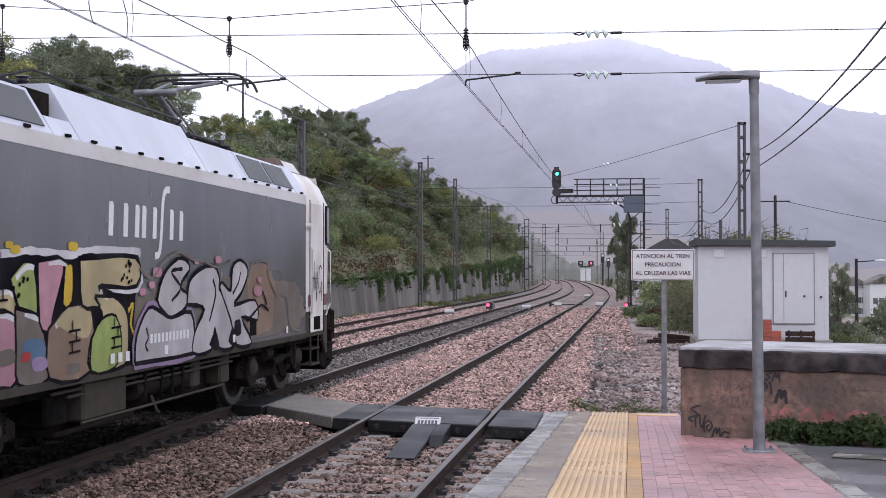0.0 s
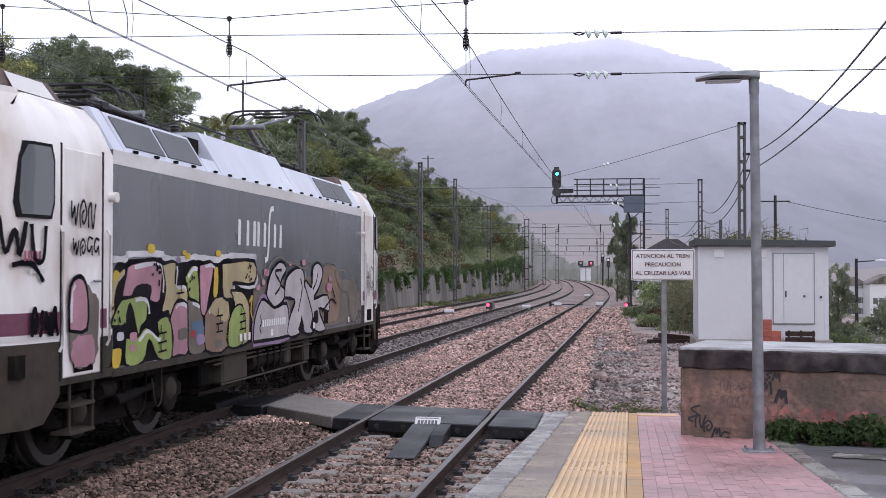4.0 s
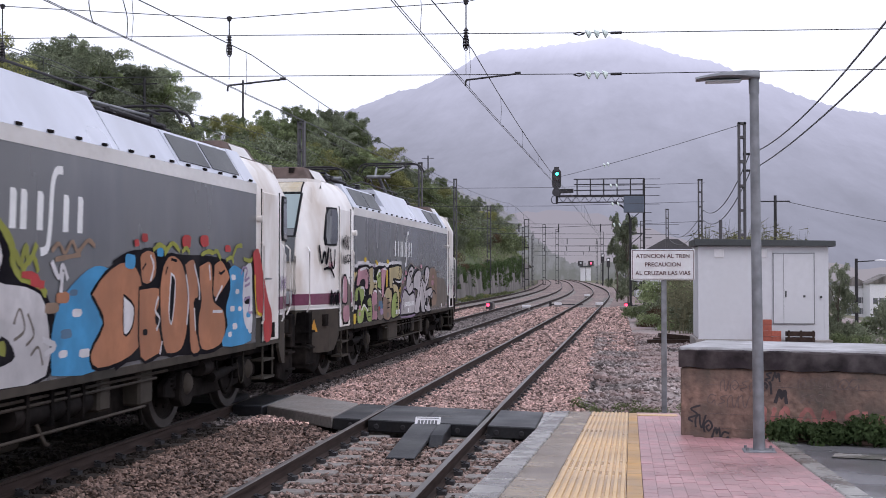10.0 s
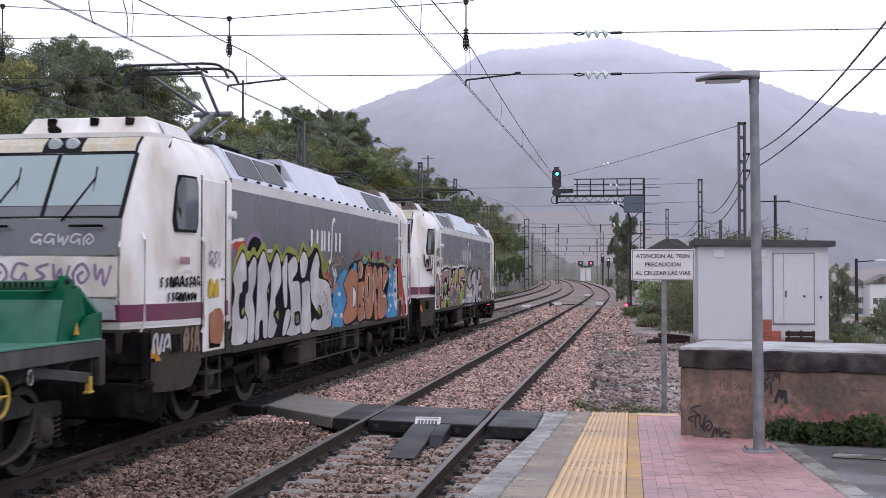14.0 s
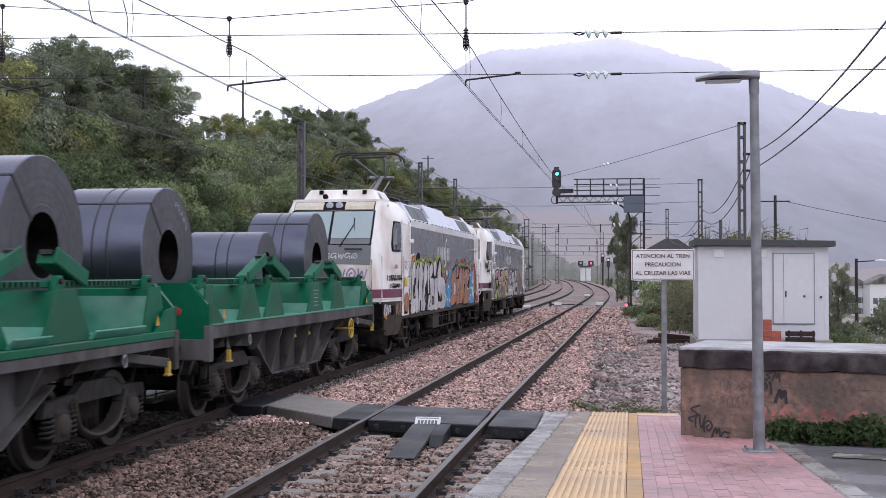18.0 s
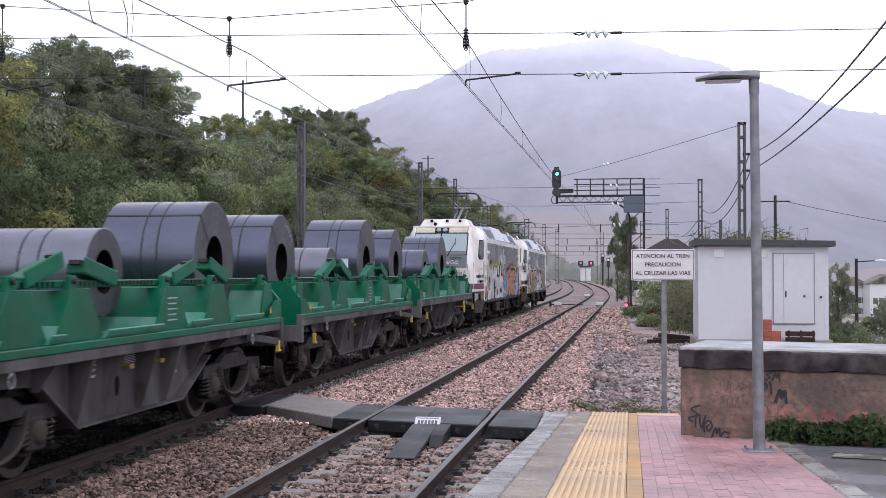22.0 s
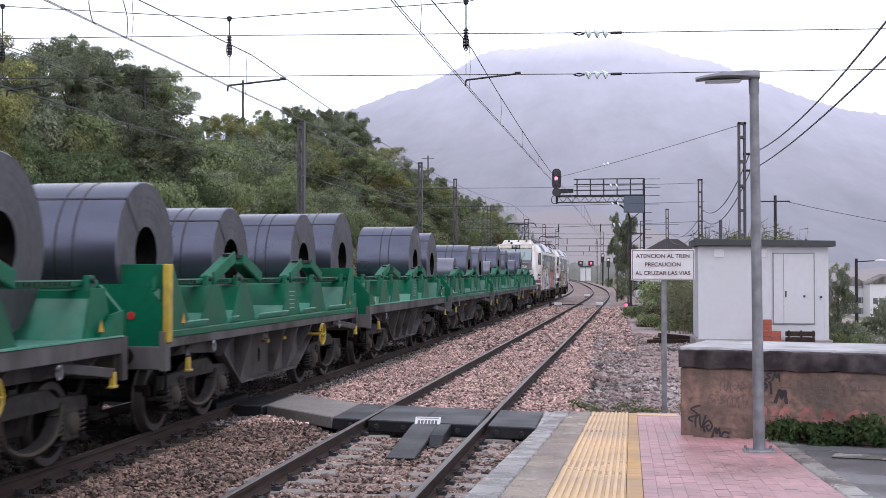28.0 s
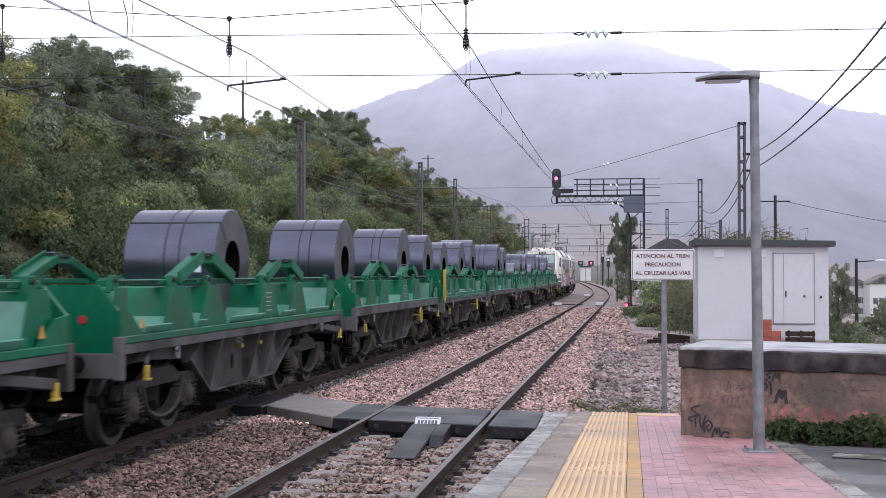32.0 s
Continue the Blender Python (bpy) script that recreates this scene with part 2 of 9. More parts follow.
SPRAY_DULL = surface("faded_black_spray", (0.14, 0.10, 0.09), 0.75, vary=0.3, bump=0.05)
WALL_STONE = surface("retaining_wall", (0.20, 0.18, 0.168), 0.9, vary=0.2, grain=2.5, stain=0.4, bump=0.3, dirt=(0.06, 0.054, 0.046), dirt_amount=0.9, dirt_scale=0.55, stretch=(1, 1, 0.22))
BARK = surface("bark", (0.09, 0.07, 0.055), 0.9, vary=0.3, grain=10, bump=0.6)


def foliage(name, colour, vary=0.26):
    m = surface(name, colour, 0.7, vary=0.28, grain=1.6, stain=0.35, bump=0, island=vary, piece=0.3, spec=0.1)
    bs = m.node_tree.nodes["Principled BSDF"]
    nt = m.node_tree
    tl, mx = nt.nodes.new("ShaderNodeBsdfTranslucent"), nt.nodes.new("ShaderNodeMixShader")
    mx.inputs[0].default_value = 0.42
    nt.links.new(bs.inputs["Base Color"].links[0].from_socket, tl.inputs[0])
    nt.links.new(bs.outputs[0], mx.inputs[1])
    nt.links.new(tl.outputs[0], mx.inputs[2])
    nt.links.new(mx.outputs[0], nt.nodes["Material Output"].inputs[0])
    return m


LEAF_DARK = foliage("leaf_dark_green", (0.215, 0.24, 0.16))
LEAF_MID = foliage("leaf_green", (0.205, 0.242, 0.125))
LEAF_YELLOW = foliage("leaf_yellow_green", (0.25, 0.252, 0.105))
# darker leaf colour that paints shade onto the low near bank
LEAF_SHADED = foliage("leaf_shaded", (0.105, 0.135, 0.068))
LEAF_BROWN = foliage("leaf_brown", (0.15, 0.105, 0.065))
LEAF_IVY = foliage("leaf_ivy", (0.075, 0.11, 0.045))
REED = foliage("reed_blade", (0.19, 0.185, 0.115))
GRASS = foliage("grass", (0.12, 0.135, 0.065))

# ---------------------------------------------------------------- the line of the tracks
KNOTS = [(-400, 0.0), (-60, 0.0), (0, 0.0), (20, 0.17), (37, 0.45), (66, 0.9), (107, 1.4), (132, 1.33), (164, 0.6), (200, -0.8), (278, -4.4), (343, -8.3), (520, -20.0)]


def drift(y):
    """How far the tracks have swung to the right of straight ahead at y."""
    k = max(i for i in range(len(KNOTS) - 1) if KNOTS[i][0] <= max(y, -399)) if y < 519 else len(KNOTS) - 2

    def slope(i):
        if i <= 1 or i >= len(KNOTS) - 1:
            return 0.0 if i <= 1 else -0.066
        return (KNOTS[i + 1][1] - KNOTS[i - 1][1]) / (KNOTS[i + 1][0] - KNOTS[i - 1][0])
    (y0, d0), (y1, d1) = KNOTS[k], KNOTS[k + 1]
    h = y1 - y0
    u = (y - y0) / h
    return ((2 * u ** 3 - 3 * u * u + 1) * d0 + (u ** 3 - 2 * u * u + u) * h * slope(k)
            + (3 * u * u - 2 * u ** 3) * d1 + (u ** 3 - u * u) * h * slope(k + 1))


def heading(y):
    return math.degrees(-math.atan((drift(y + 0.5) - drift(y - 0.5))))


NEAR, MIDDLE, FAR = -2.81, -7.05, -11.1          # centre lines of the three tracks
GAUGE = 1.74
YS = [y for y in range(-60, 120, 4)] + [y for y in range(120, 521, 8)]


def ribbon(prof, x0, name, material, parent, ys=YS, smooth=40):
    """A profile of (x, z) points carried along the line of the tracks."""
    b, n = Build(), len(prof)
    for y in ys:
        b.v += [(x0 + drift(y) + px, y, pz) for px, pz in prof]
    for k in range(len(ys) - 1):
        b.f += [(k * n + i, k * n + i + 1, (k + 1) * n + i + 1, (k + 1) * n + i) for i in range(n - 1)]
    return part(name, b, material, parent, smooth=smooth)


# ---------------------------------------------------------------- ground, hill, far land
def wall_top(y):
    return float(np.interp(y, [-60, 40, 60, 76, 100, 130, 160, 200, 260], [1.0, 1.2, 1.55, 1.85, 2.25, 2.7, 3.5, 4.4, 4.0]))


def wall_x(y):
    return -15.0 + drift(y)


def hill_z(x, y):
    dx = wall_x(y) - x
    if dx < 0:
        return -0.5
    rise = float(np.interp(y, [0, 60, 100, 180, 330, 420], [8.5, 8.0, 11.5, 9.5, 5.0, 1.0]))
    z = wall_top(y) - 0.15 + rise * (1 - math.exp(-dx / 8.5)) + 0.7 * noise.noise((x * 0.13, y * 0.13, 1)) * min(1, dx / 4)
    return z - max(0, dx - 16) * 0.12


def grid(xs, ys, zf):
    b = Build()
    b.v = [(x, y, zf(x, y)) for y in ys for x in xs]
    n = len(xs)
    b.f = [(j * n + i, j * n + i + 1, (j + 1) * n + i + 1, (j + 1) * n + i) for j in range(len(ys) - 1) for i in range(n - 1)]
    return b


ground = part("ground", grid([-3000, -600, -60, -16, -13.2, 3, 10, 14, 24, 60, 600, 3000], [-800, -60, 0, 18, 60, 90, 200, 800, 3000], lambda x, y: -12.0 if x > 14 and y > 80 else -0.42), EARTH)
tagged(ground, "dark earth ground with sparse grass", "ground", kind="structure")

hs = Build()
hy = [y for y in range(-40, 421, 5)]
hd = [0.3, 0.8, 2, 4, 6.5, 9.5, 13, 17, 24, 40, 80]
hs.v = [(wall_x(y) - q, y, hill_z(wall_x(y) - q, y)) for y in hy for q in hd]
hs.f = [(j * 11 + i, j * 11 + i + 1, (j + 1) * 11 + i + 1, (j + 1) * 11 + i) for j in range(len(hy) - 1) for i in range(10)]
tagged(part("hillside", hs, EARTH, smooth=60), "steep earth bank above the retaining wall", "hillside", kind="structure")

# haze and crest cloud are part of this backdrop's emission colour
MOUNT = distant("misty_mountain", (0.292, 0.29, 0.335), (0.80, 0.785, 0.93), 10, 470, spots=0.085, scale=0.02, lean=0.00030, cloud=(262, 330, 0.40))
ridge = [(-900, 110), (-560, 190), (-407, 219), (-359, 229), (-304, 249), (-270, 256), (-241, 267), (-210, 282), (-179, 299), (-156, 304), (-125, 303), (-95, 308), (-65, 314), (-35, 316), (-5, 318), (18, 315), (47, 305), (84, 291), (128, 283), (157, 272), (193, 254), (229, 238), (264, 226), (300, 215), (348, 206), (520, 180), (900, 150)]
mb = Build()
mx = [-900 + 3.0 * k for k in range(601)]
mrows = 26
for r in range(mrows):
    u = r / (mrows - 1)
    for x in mx:
        top = float(np.interp(x, [a for a, _ in ridge], [b for _, b in ridge]))
        z = (470 + 1130 * u) * top / 1600 * u ** 0.7 + (3 * noise.noise((x * 0.02, u * 9, 3)) + 1.2 * noise.noise((x * 0.13, u * 20, 5)) + 4.5 * abs(noise.noise((x * 0.41, u * 20, 7))) + 2 * max(0, noise.noise((x * 0.09, u * 12, 2)))) * min(1, u * 3) - 2
        mb.v.append((x, 470 + 1130 * u + 25 * noise.noise((x * 0.01, u * 5, 9)), z))
nm = len(mx)
mb.f = [(j * nm + i, j * nm + i + 1, (j + 1) * nm + i + 1, (j + 1) * nm + i) for j in range(mrows - 1) for i in range(nm - 1)]
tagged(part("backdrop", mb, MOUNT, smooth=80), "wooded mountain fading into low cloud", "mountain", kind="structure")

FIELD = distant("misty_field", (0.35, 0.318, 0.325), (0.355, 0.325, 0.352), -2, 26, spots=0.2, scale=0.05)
fb = Build()
for k in range(61):
    x = -130 + 4 * k
    z = 22 * math.exp(-((x + 26) / 62) ** 2) + 4 + 3 * noise.noise((x * 0.07, 0, 2)) + 1.5 * abs(noise.noise((x * 0.4, 0, 4)))
    fb.v += [(x, 452, -1), (x, 458, z * 0.55), (x, 464, z)]
fb.f = [(3 * k + i, 3 * k + 3 + i, 3 * k + 4 + i, 3 * k + 1 + i) for k in range(60) for i in range(2)]
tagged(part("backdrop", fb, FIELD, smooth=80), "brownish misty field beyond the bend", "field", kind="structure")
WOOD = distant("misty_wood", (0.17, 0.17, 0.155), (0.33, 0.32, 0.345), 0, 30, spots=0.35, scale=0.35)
fw = Build()
for k in range(481):
    x = -95 + 0.3 * k
    z = float(np.interp(x, [-95, -60, -42, -32, -24, -16, -8, 0, 12, 30, 50], [34, 33, 27, 19, 10, 6, 5, 6.5, 8, 8, 6])) + 2.6 * noise.noise((x * 0.22, 0, 3)) + 2.2 * abs(noise.noise((x * 0.8, 0, 6))) + 0.9 * noise.noise((x * 2.3, 0, 8))
    fw.v += [(x, 430, -1), (x, 434, z * 0.5), (x, 438, max(z, 0.5))]
fw.f = [(3 * k + i, 3 * k + 3 + i, 3 * k + 4 + i, 3 * k + 1 + i) for k in range(480) for i in range(2)]
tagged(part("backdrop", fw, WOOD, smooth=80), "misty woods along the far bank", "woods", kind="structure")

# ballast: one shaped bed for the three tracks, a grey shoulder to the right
bed = tagged(ribbon([(-13.6, -0.42), (-12.9, -0.28), (-9.3, -0.245), (-5.2, -0.245), (-1.3, -0.245), (-0.55, -0.26), (0.6, -0.38), (0.9, -0.42)], 0.0, "ballast_bed", BALLAST_BED, None), "ballast bed darkened with the shade between the stones", "ballast", kind="structure")
shoulder = tagged(ribbon([(-0.6, -0.22), (0.4, -0.12), (2.0, -0.1), (4.5, -0.12), (9.0, -0.2), (12, -0.41)], 0.0, "gravel_ground", GREY_GRAVEL, None, ys=[18.2, 22, 26, 30, 36, 44, 52, 60, 70, 90]), "grey rubble and gravel beside the track", "gravel", kind="structure")

FAR_BALLAST = surface("far_ballast", (0.225, 0.17, 0.155), 0.85, vary=0.45, grain=4, stain=0.35, bump=0.6, spec=0.3)
tagged(ribbon([(-13.4, -0.36), (-12.7, -0.22), (-9.2, -0.205), (-5.0, -0.205), (-1.4, -0.205), (-0.5, -0.22), (0.7, -0.38)], 0.0, "far_ballast_bed", FAR_BALLAST, None, ys=[73, 76] + list(range(80, 521, 8))), "pinkish ballast running on round the bend", "ballast", kind="structure")
# ---------------------------------------------------------------- tracks
RAILP = [(-0.07, -0.172), (-0.07, -0.158), (-0.012, -0.14), (-0.01, -0.05), (-0.036, -0.036), (-0.036, -0.004)]
RAIL_SIDE = RAILP + [(0.036, -0.004), (0.036, -0.036), (0.01, -0.05), (0.012, -0.14), (0.07, -0.158), (0.07, -0.172)]


def sleeper_mesh():
    b = Build()
    b.prism([(-0.15, -0.36), (0.15, -0.36), (0.11, -0.168), (-0.11, -0.168)], 'x', -1.3, -0.42)
    b.prism([(-0.15, -0.36), (0.15, -0.36), (0.11, -0.168), (-0.11, -0.168)], 'x', 0.42, 1.3)
    b.prism([(-0.11, -0.36), (0.11, -0.36), (0.08, -0.195), (-0.08, -0.195)], 'x', -0.42, 0.42)
    return b.data("sleeper", CONCRETE, 0.012)


def clip_mesh():
    b = Build()
    for sx in (-1, 1):
        for q in (-1, 1):
            cx = sx * GAUGE / 2 + q * 0.11
            b.box(cx - 0.045, cx + 0.045, -0.06, 0.06, -0.17, -0.125)
            b.tube([(cx, -0.05, -0.12), (cx - q * 0.05, -0.03, -0.105), (cx - q * 0.05, 0.03, -0.105), (cx, 0.05, -0.12)], 0.011, 5)
    return b.data("rail_clips", DARK_STEEL)


SLEEPER, CLIPS = sleeper_mesh(), clip_mesh()
# darker copy of the sleeper, for the middle track before y 17
DARK_SLEEPER = SLEEPER.copy()
DARK_SLEEPER.materials.clear()
DARK_SLEEPER.materials.append(surface("dark_sleeper", (0.055, 0.047, 0.042), 0.8, vary=0.3, grain=14, bump=0.3, spec=0.1, piece=0.15))


def railway_track(x0, label, last):
    tr = thing("railway_track", label, "railway track", "parallel tracks", "structure")
    for q in (-1, 1):
        r = ribbon(RAIL_SIDE, x0 + q * GAUGE / 2, "rail", RAIL_RUST, tr)
        ribbon([(-0.034, -0.003), (-0.028, 0.0), (0.028, 0.0), (0.034, -0.003)], x0 + q * GAUGE / 2, "rail_head", RAIL_TOP, r)
    y = 4.3 - 0.6 * 20
    while y < last:
        s = part("sleeper", DARK_SLEEPER if x0 == MIDDLE and y < 17 else SLEEPER, None, tr, at=pose(x0 + drift(y), y + rnd(-0.02, 0.02), -0.004 + rnd(-0.012, 0.0), rz=heading(y) + rnd(-0.4, 0.4)))
        if 4 < y < 75:
            part("rail_clips", CLIPS, None, s)
        y += 0.6


railway_track(NEAR, "steel-railed track on concrete sleepers beside the platform", 112)
railway_track(MIDDLE, "rusty-sided steel track on concrete sleepers under the train", 150)
railway_track(FAR, "third track on concrete sleepers along the retaining wall", 150)

# ---------------------------------------------------------------- retaining wall
rw = thing("retaining_wall", "weathered grey concrete retaining wall under the bank", "retaining wall", kind="structure")
wy = -30.0
while wy < 262:
    ln_ = 6.0
    b = Build()
    x0, x1 = wall_x(wy), wall_x(wy + ln_)
    t0, t1 = wall_top(wy), wall_top(wy + ln_)
    off = rnd(-0.012, 0.012)
    y0, y1 = wy, wy + ln_ - 0.004
    b.add([(x0 + off + 0.25, y0, -0.5), (x1 + off + 0.25, y1, -0.5), (x1 - 0.45, y1, -0.5), (x0 - 0.45, y0, -0.5), (x0 + off, y0, t0), (x1 + off, y1, t1), (x1 - 0.45, y1, t1), (x0 - 0.45, y0, t0)],
          [(0, 3, 2, 1), (4, 5, 6, 7), (0, 1, 5, 4), (1, 2, 6, 5), (2, 3, 7, 6), (3, 0, 4, 7)])
    part("wall_section", b, WALL_STONE, rw)
    wy += ln_

# ---------------------------------------------------------------- train (motion)
POLY = (20.5496, 55.7724, 20.5126, -1.9854, 0.2166, 0.6323, -0.2952)


def run(t):
    """How far the train has come at t seconds."""
    u = (t - 16) / 16
    return sum(c * u ** i for i, c in enumerate(POLY))


def vehicle_pose(s0, t):
    y = run(t) + s0
    return Matrix.Translation((MIDDLE + drift(y), y, 0)) @ pose(0, 0, 0, rz=heading(y))

# ---------------------------------------------------------------- train materials
CAB_WHITE = surface("dirty_cream_paint", (0.84, 0.81, 0.79), 0.38, vary=0.05, grain=4, stain=0.8, bump=0.03, dirt=(0.40, 0.30, 0.21), dirt_amount=0.5, dirt_scale=1.5, stretch=(1, 1, 0.5))
SIDE_GREY = surface("dark_grey_paint", (0.135, 0.139, 0.152), 0.22, spec=0.55, vary=0.12, grain=3, stain=0.5, bump=0.03, dirt=(0.085, 0.08, 0.075), dirt_amount=0.5, dirt_scale=0.6, stretch=(1, 1, 0.3))
SOLE_GREY = surface("grimy_sole_grey", (0.05, 0.045, 0.038), 0.75, spec=0.1, vary=0.25, grain=5, stain=1, bump=0.1, dirt=(0.07, 0.055, 0.045), dirt_amount=0.7)
STRIP_WHITE = surface("white_strip_paint", (0.74, 0.72, 0.71), 0.4, vary=0.06, stain=0.7, bump=0.02, dirt=(0.36, 0.33, 0.3), dirt_amount=0.45, stretch=(1, 0.5, 1))
ROOF_GREY = surface("pale_roof_panel", (0.58, 0.60, 0.69), 0.32, metal=0.1, vary=0.08, grain=3, stain=0.5, bump=0.03, dirt=(0.28, 0.28, 0.30), dirt_amount=0.35, stretch=(1, 1, 0.4))
VENT_GREY = surface("vent_mesh", (0.10, 0.105, 0.11), 0.6, vary=0.12, grain=60, bump=0.3)
PURPLE = surface("purple_band", (0.17, 0.03, 0.085), 0.5, vary=0.15, stain=1.4, bump=0.02, dirt=(0.12, 0.08, 0.07), dirt_amount=0.5)
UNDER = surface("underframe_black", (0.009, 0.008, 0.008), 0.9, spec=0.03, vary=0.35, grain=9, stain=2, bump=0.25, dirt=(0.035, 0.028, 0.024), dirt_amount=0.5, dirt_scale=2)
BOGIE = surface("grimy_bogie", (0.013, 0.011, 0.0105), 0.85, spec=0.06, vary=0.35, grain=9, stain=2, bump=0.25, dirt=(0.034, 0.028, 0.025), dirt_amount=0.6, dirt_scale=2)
WHEEL_FACE = surface("wheel_face", (0.022, 0.018, 0.016), 0.7, spec=0.1, vary=0.25, grain=6, bump=0.1, dirt=(0.02, 0.016, 0.014), dirt_amount=0.7)
WHEEL_RIM = surface("wheel_rim", (0.055, 0.048, 0.044), 0.5, metal=0.3, vary=0.15, grain=10, bump=0.05)
ROOF_RUST = surface("roof_rust", (0.10, 0.07, 0.06), 0.8, vary=0.3, grain=6, bump=0.2)
SCREEN = glass("windscreen", (0.27, 0.34, 0.35), 0.06)
SIDE_GLASS = glass("side_window_glass", (0.02, 0.024, 0.03), 0.05)
RUBBER_SEAL = surface("window_seal", (0.014, 0.014, 0.017), 0.7, spec=0.1, vary=0.1, bump=0)
LAMP_CREAM = surface("old_lamp_panel", (0.58, 0.53, 0.43), 0.45, vary=0.15, stain=3, bump=0.02, dirt=(0.36, 0.26, 0.12), dirt_amount=0.6, dirt_scale=3)
LAMP_GLASS = surface("lamp_glass", (0.42, 0.45, 0.47), 0.15, vary=0.08, bump=0)
LOGO_WHITE = surface("white_logo", (0.74, 0.74, 0.74), 0.45, vary=0.05, bump=0)
LOGO_RED = surface("plum_logo", (0.34, 0.08, 0.14), 0.5, vary=0.1, bump=0)
YELLOW = surface("safety_yellow", (0.46, 0.32, 0.03), 0.5, vary=0.15, bump=0.05, dirt=(0.22, 0.16, 0.06), dirt_amount=0.6, dirt_scale=3)
WARN = surface("warning_orange", (0.50, 0.24, 0.02), 0.5, vary=0.1, bump=0)


def spray(name, c):
    return surface(name, c, 0.65, spec=0.03 if max(c) < 0.1 else 0.12, vary=0.12, grain=5, stain=1.6, bump=0.02, dirt=tuple(q * 0.5 + 0.02 for q in c) if max(c) > 0.1 else (0.03, 0.028, 0.03), dirt_amount=0.55, dirt_scale=1.3)


PINK, LIME, SAND, SILVER = spray("spray_pink", (0.44, 0.235, 0.28)), spray("spray_lime", (0.28, 0.345, 0.11)), spray("spray_sand", (0.45, 0.375, 0.215)), spray("spray_silver", (0.475, 0.44, 0.45))
ORANGE, BLUE, RED, OLIVE = spray("spray_orange", (0.40, 0.18, 0.10)), spray("spray_blue", (0.07, 0.27, 0.50)), spray("spray_red", (0.40, 0.055, 0.055)), spray("spray_olive", (0.29, 0.30, 0.06))
MAUVE, INK, SMOKE, AMBER = spray("spray_mauve", (0.30, 0.22, 0.34)), spray("spray_black", (0.007, 0.006, 0.009)), spray("spray_smoke", (0.13, 0.12, 0.125)), spray("spray_amber", (0.60, 0.42, 0.05))
PALE_SILVER = spray("spray_pale_silver", (0.55, 0.525, 0.535))
CHROME = spray("spray_pale", (0.62, 0.60, 0.62))
DULL_BLUE = spray("faded_blue_spray", (0.10, 0.17, 0.26))
GRIME = spray("grimy_overspray", (0.17, 0.145, 0.125))
BROWN = spray("spray_brown", (0.26, 0.18, 0.13))


# ---------------------------------------------------------------- paint strokes on a vertical side
def smooth_line(pts, n=5):
    """Rounds a polyline by a spline through its points."""
    out = []
    for k in range(len(pts) - 1):
        p0, p1, p2, p3 = pts[max(k - 1, 0)], pts[k], pts[k + 1], pts[min(k + 2, len(pts) - 1)]
        for i in range(n):
            u = i / n
            out.append(tuple(0.5 * (2 * b + (c - a) * u + (2 * a - 5 * b + 4 * c - d) * u * u + (3 * b - a - 3 * c + d) * u ** 3) for a, b, c, d in zip(p0, p1, p2, p3)))
    return out + [tuple(pts[-1])]


def stroke(b, pts, width, put, rough=0.0):
    """A painted line of that width, laid on the surface by put(u, v)."""
    n = len(pts)
    ws = width if isinstance(width, (list, tuple)) else [width] * n
    rows = []
    for k, (u, v) in enumerate(pts):
        a, c = pts[max(k - 1, 0)], pts[min(k + 1, n - 1)]
        du, dv = c[0] - a[0], c[1] - a[1]
        q = math.hypot(du, dv) or 1
        w = ws[k] / 2 * (1 + (random.uniform(-rough, rough) if rough else 0))
        rows.append((put(u - dv / q * w, v + du / q * w), put(u + dv / q * w, v - du / q * w)))
    vs = [p for r in rows for p in r]
    b.add(vs, [(2 * k, 2 * k + 1, 2 * k + 3, 2 * k + 2) for k in range(n - 1)])


# letter-like figures in a unit square, drawn as a few strokes each
FIGURES = {
    "arch": [[(0.0, 0.0), (0.15, 0.75), (0.45, 1.0), (0.62, 0.55), (0.38, 0.25)], [(0.60, 0.5), (0.8, 0.3), (1.0, 0.0)]],
    "tent": [[(0.0, 0.05), (0.28, 1.0), (0.5, 0.42), (0.72, 0.96), (1.0, 0.0)]],
    "bolt": [[(0.95, 1.0), (0.25, 0.78), (0.78, 0.45), (0.15, 0.2), (0.5, 0.0)]],
    "loop": [[(0.2, 0.0), (0.05, 0.6), (0.5, 1.0), (0.95, 0.55), (0.6, 0.15), (0.32, 0.45), (0.62, 0.66)]],
    "stem": [[(0.3, 0.0), (0.62, 0.36), (0.36, 0.68), (0.7, 1.0)]],
    "hook": [[(0.95, 0.92), (0.3, 1.0), (0.05, 0.45), (0.5, 0.28), (0.82, 0.58), (0.95, 0.05)]],
    "fork": [[(0.05, 1.0), (0.22, 0.3), (0.48, 0.78), (0.7, 0.05), (0.98, 0.92)]],
    "zed": [[(0.1, 0.0), (0.0, 0.7), (0.33, 1.0), (0.5, 0.32), (0.74, 0.0), (0.88, 0.6), (1.0, 1.0)]],
    "comb": [[(0.12, 0.0), (0.1, 0.88), (0.52, 1.0), (0.92, 0.72)], [(0.15, 0.42), (0.58, 0.52), (0.86, 0.05)]],
}


def figure(kind, u0, u1, v0, v1, lean=0.0):
    lines = []
    for ln_ in FIGURES[kind]:
        lines.append([(u0 + (u1 - u0) * (x + lean * (y - 0.5)), v0 + (v1 - v0) * y) for x, y in smooth_line(ln_)])
    return lines


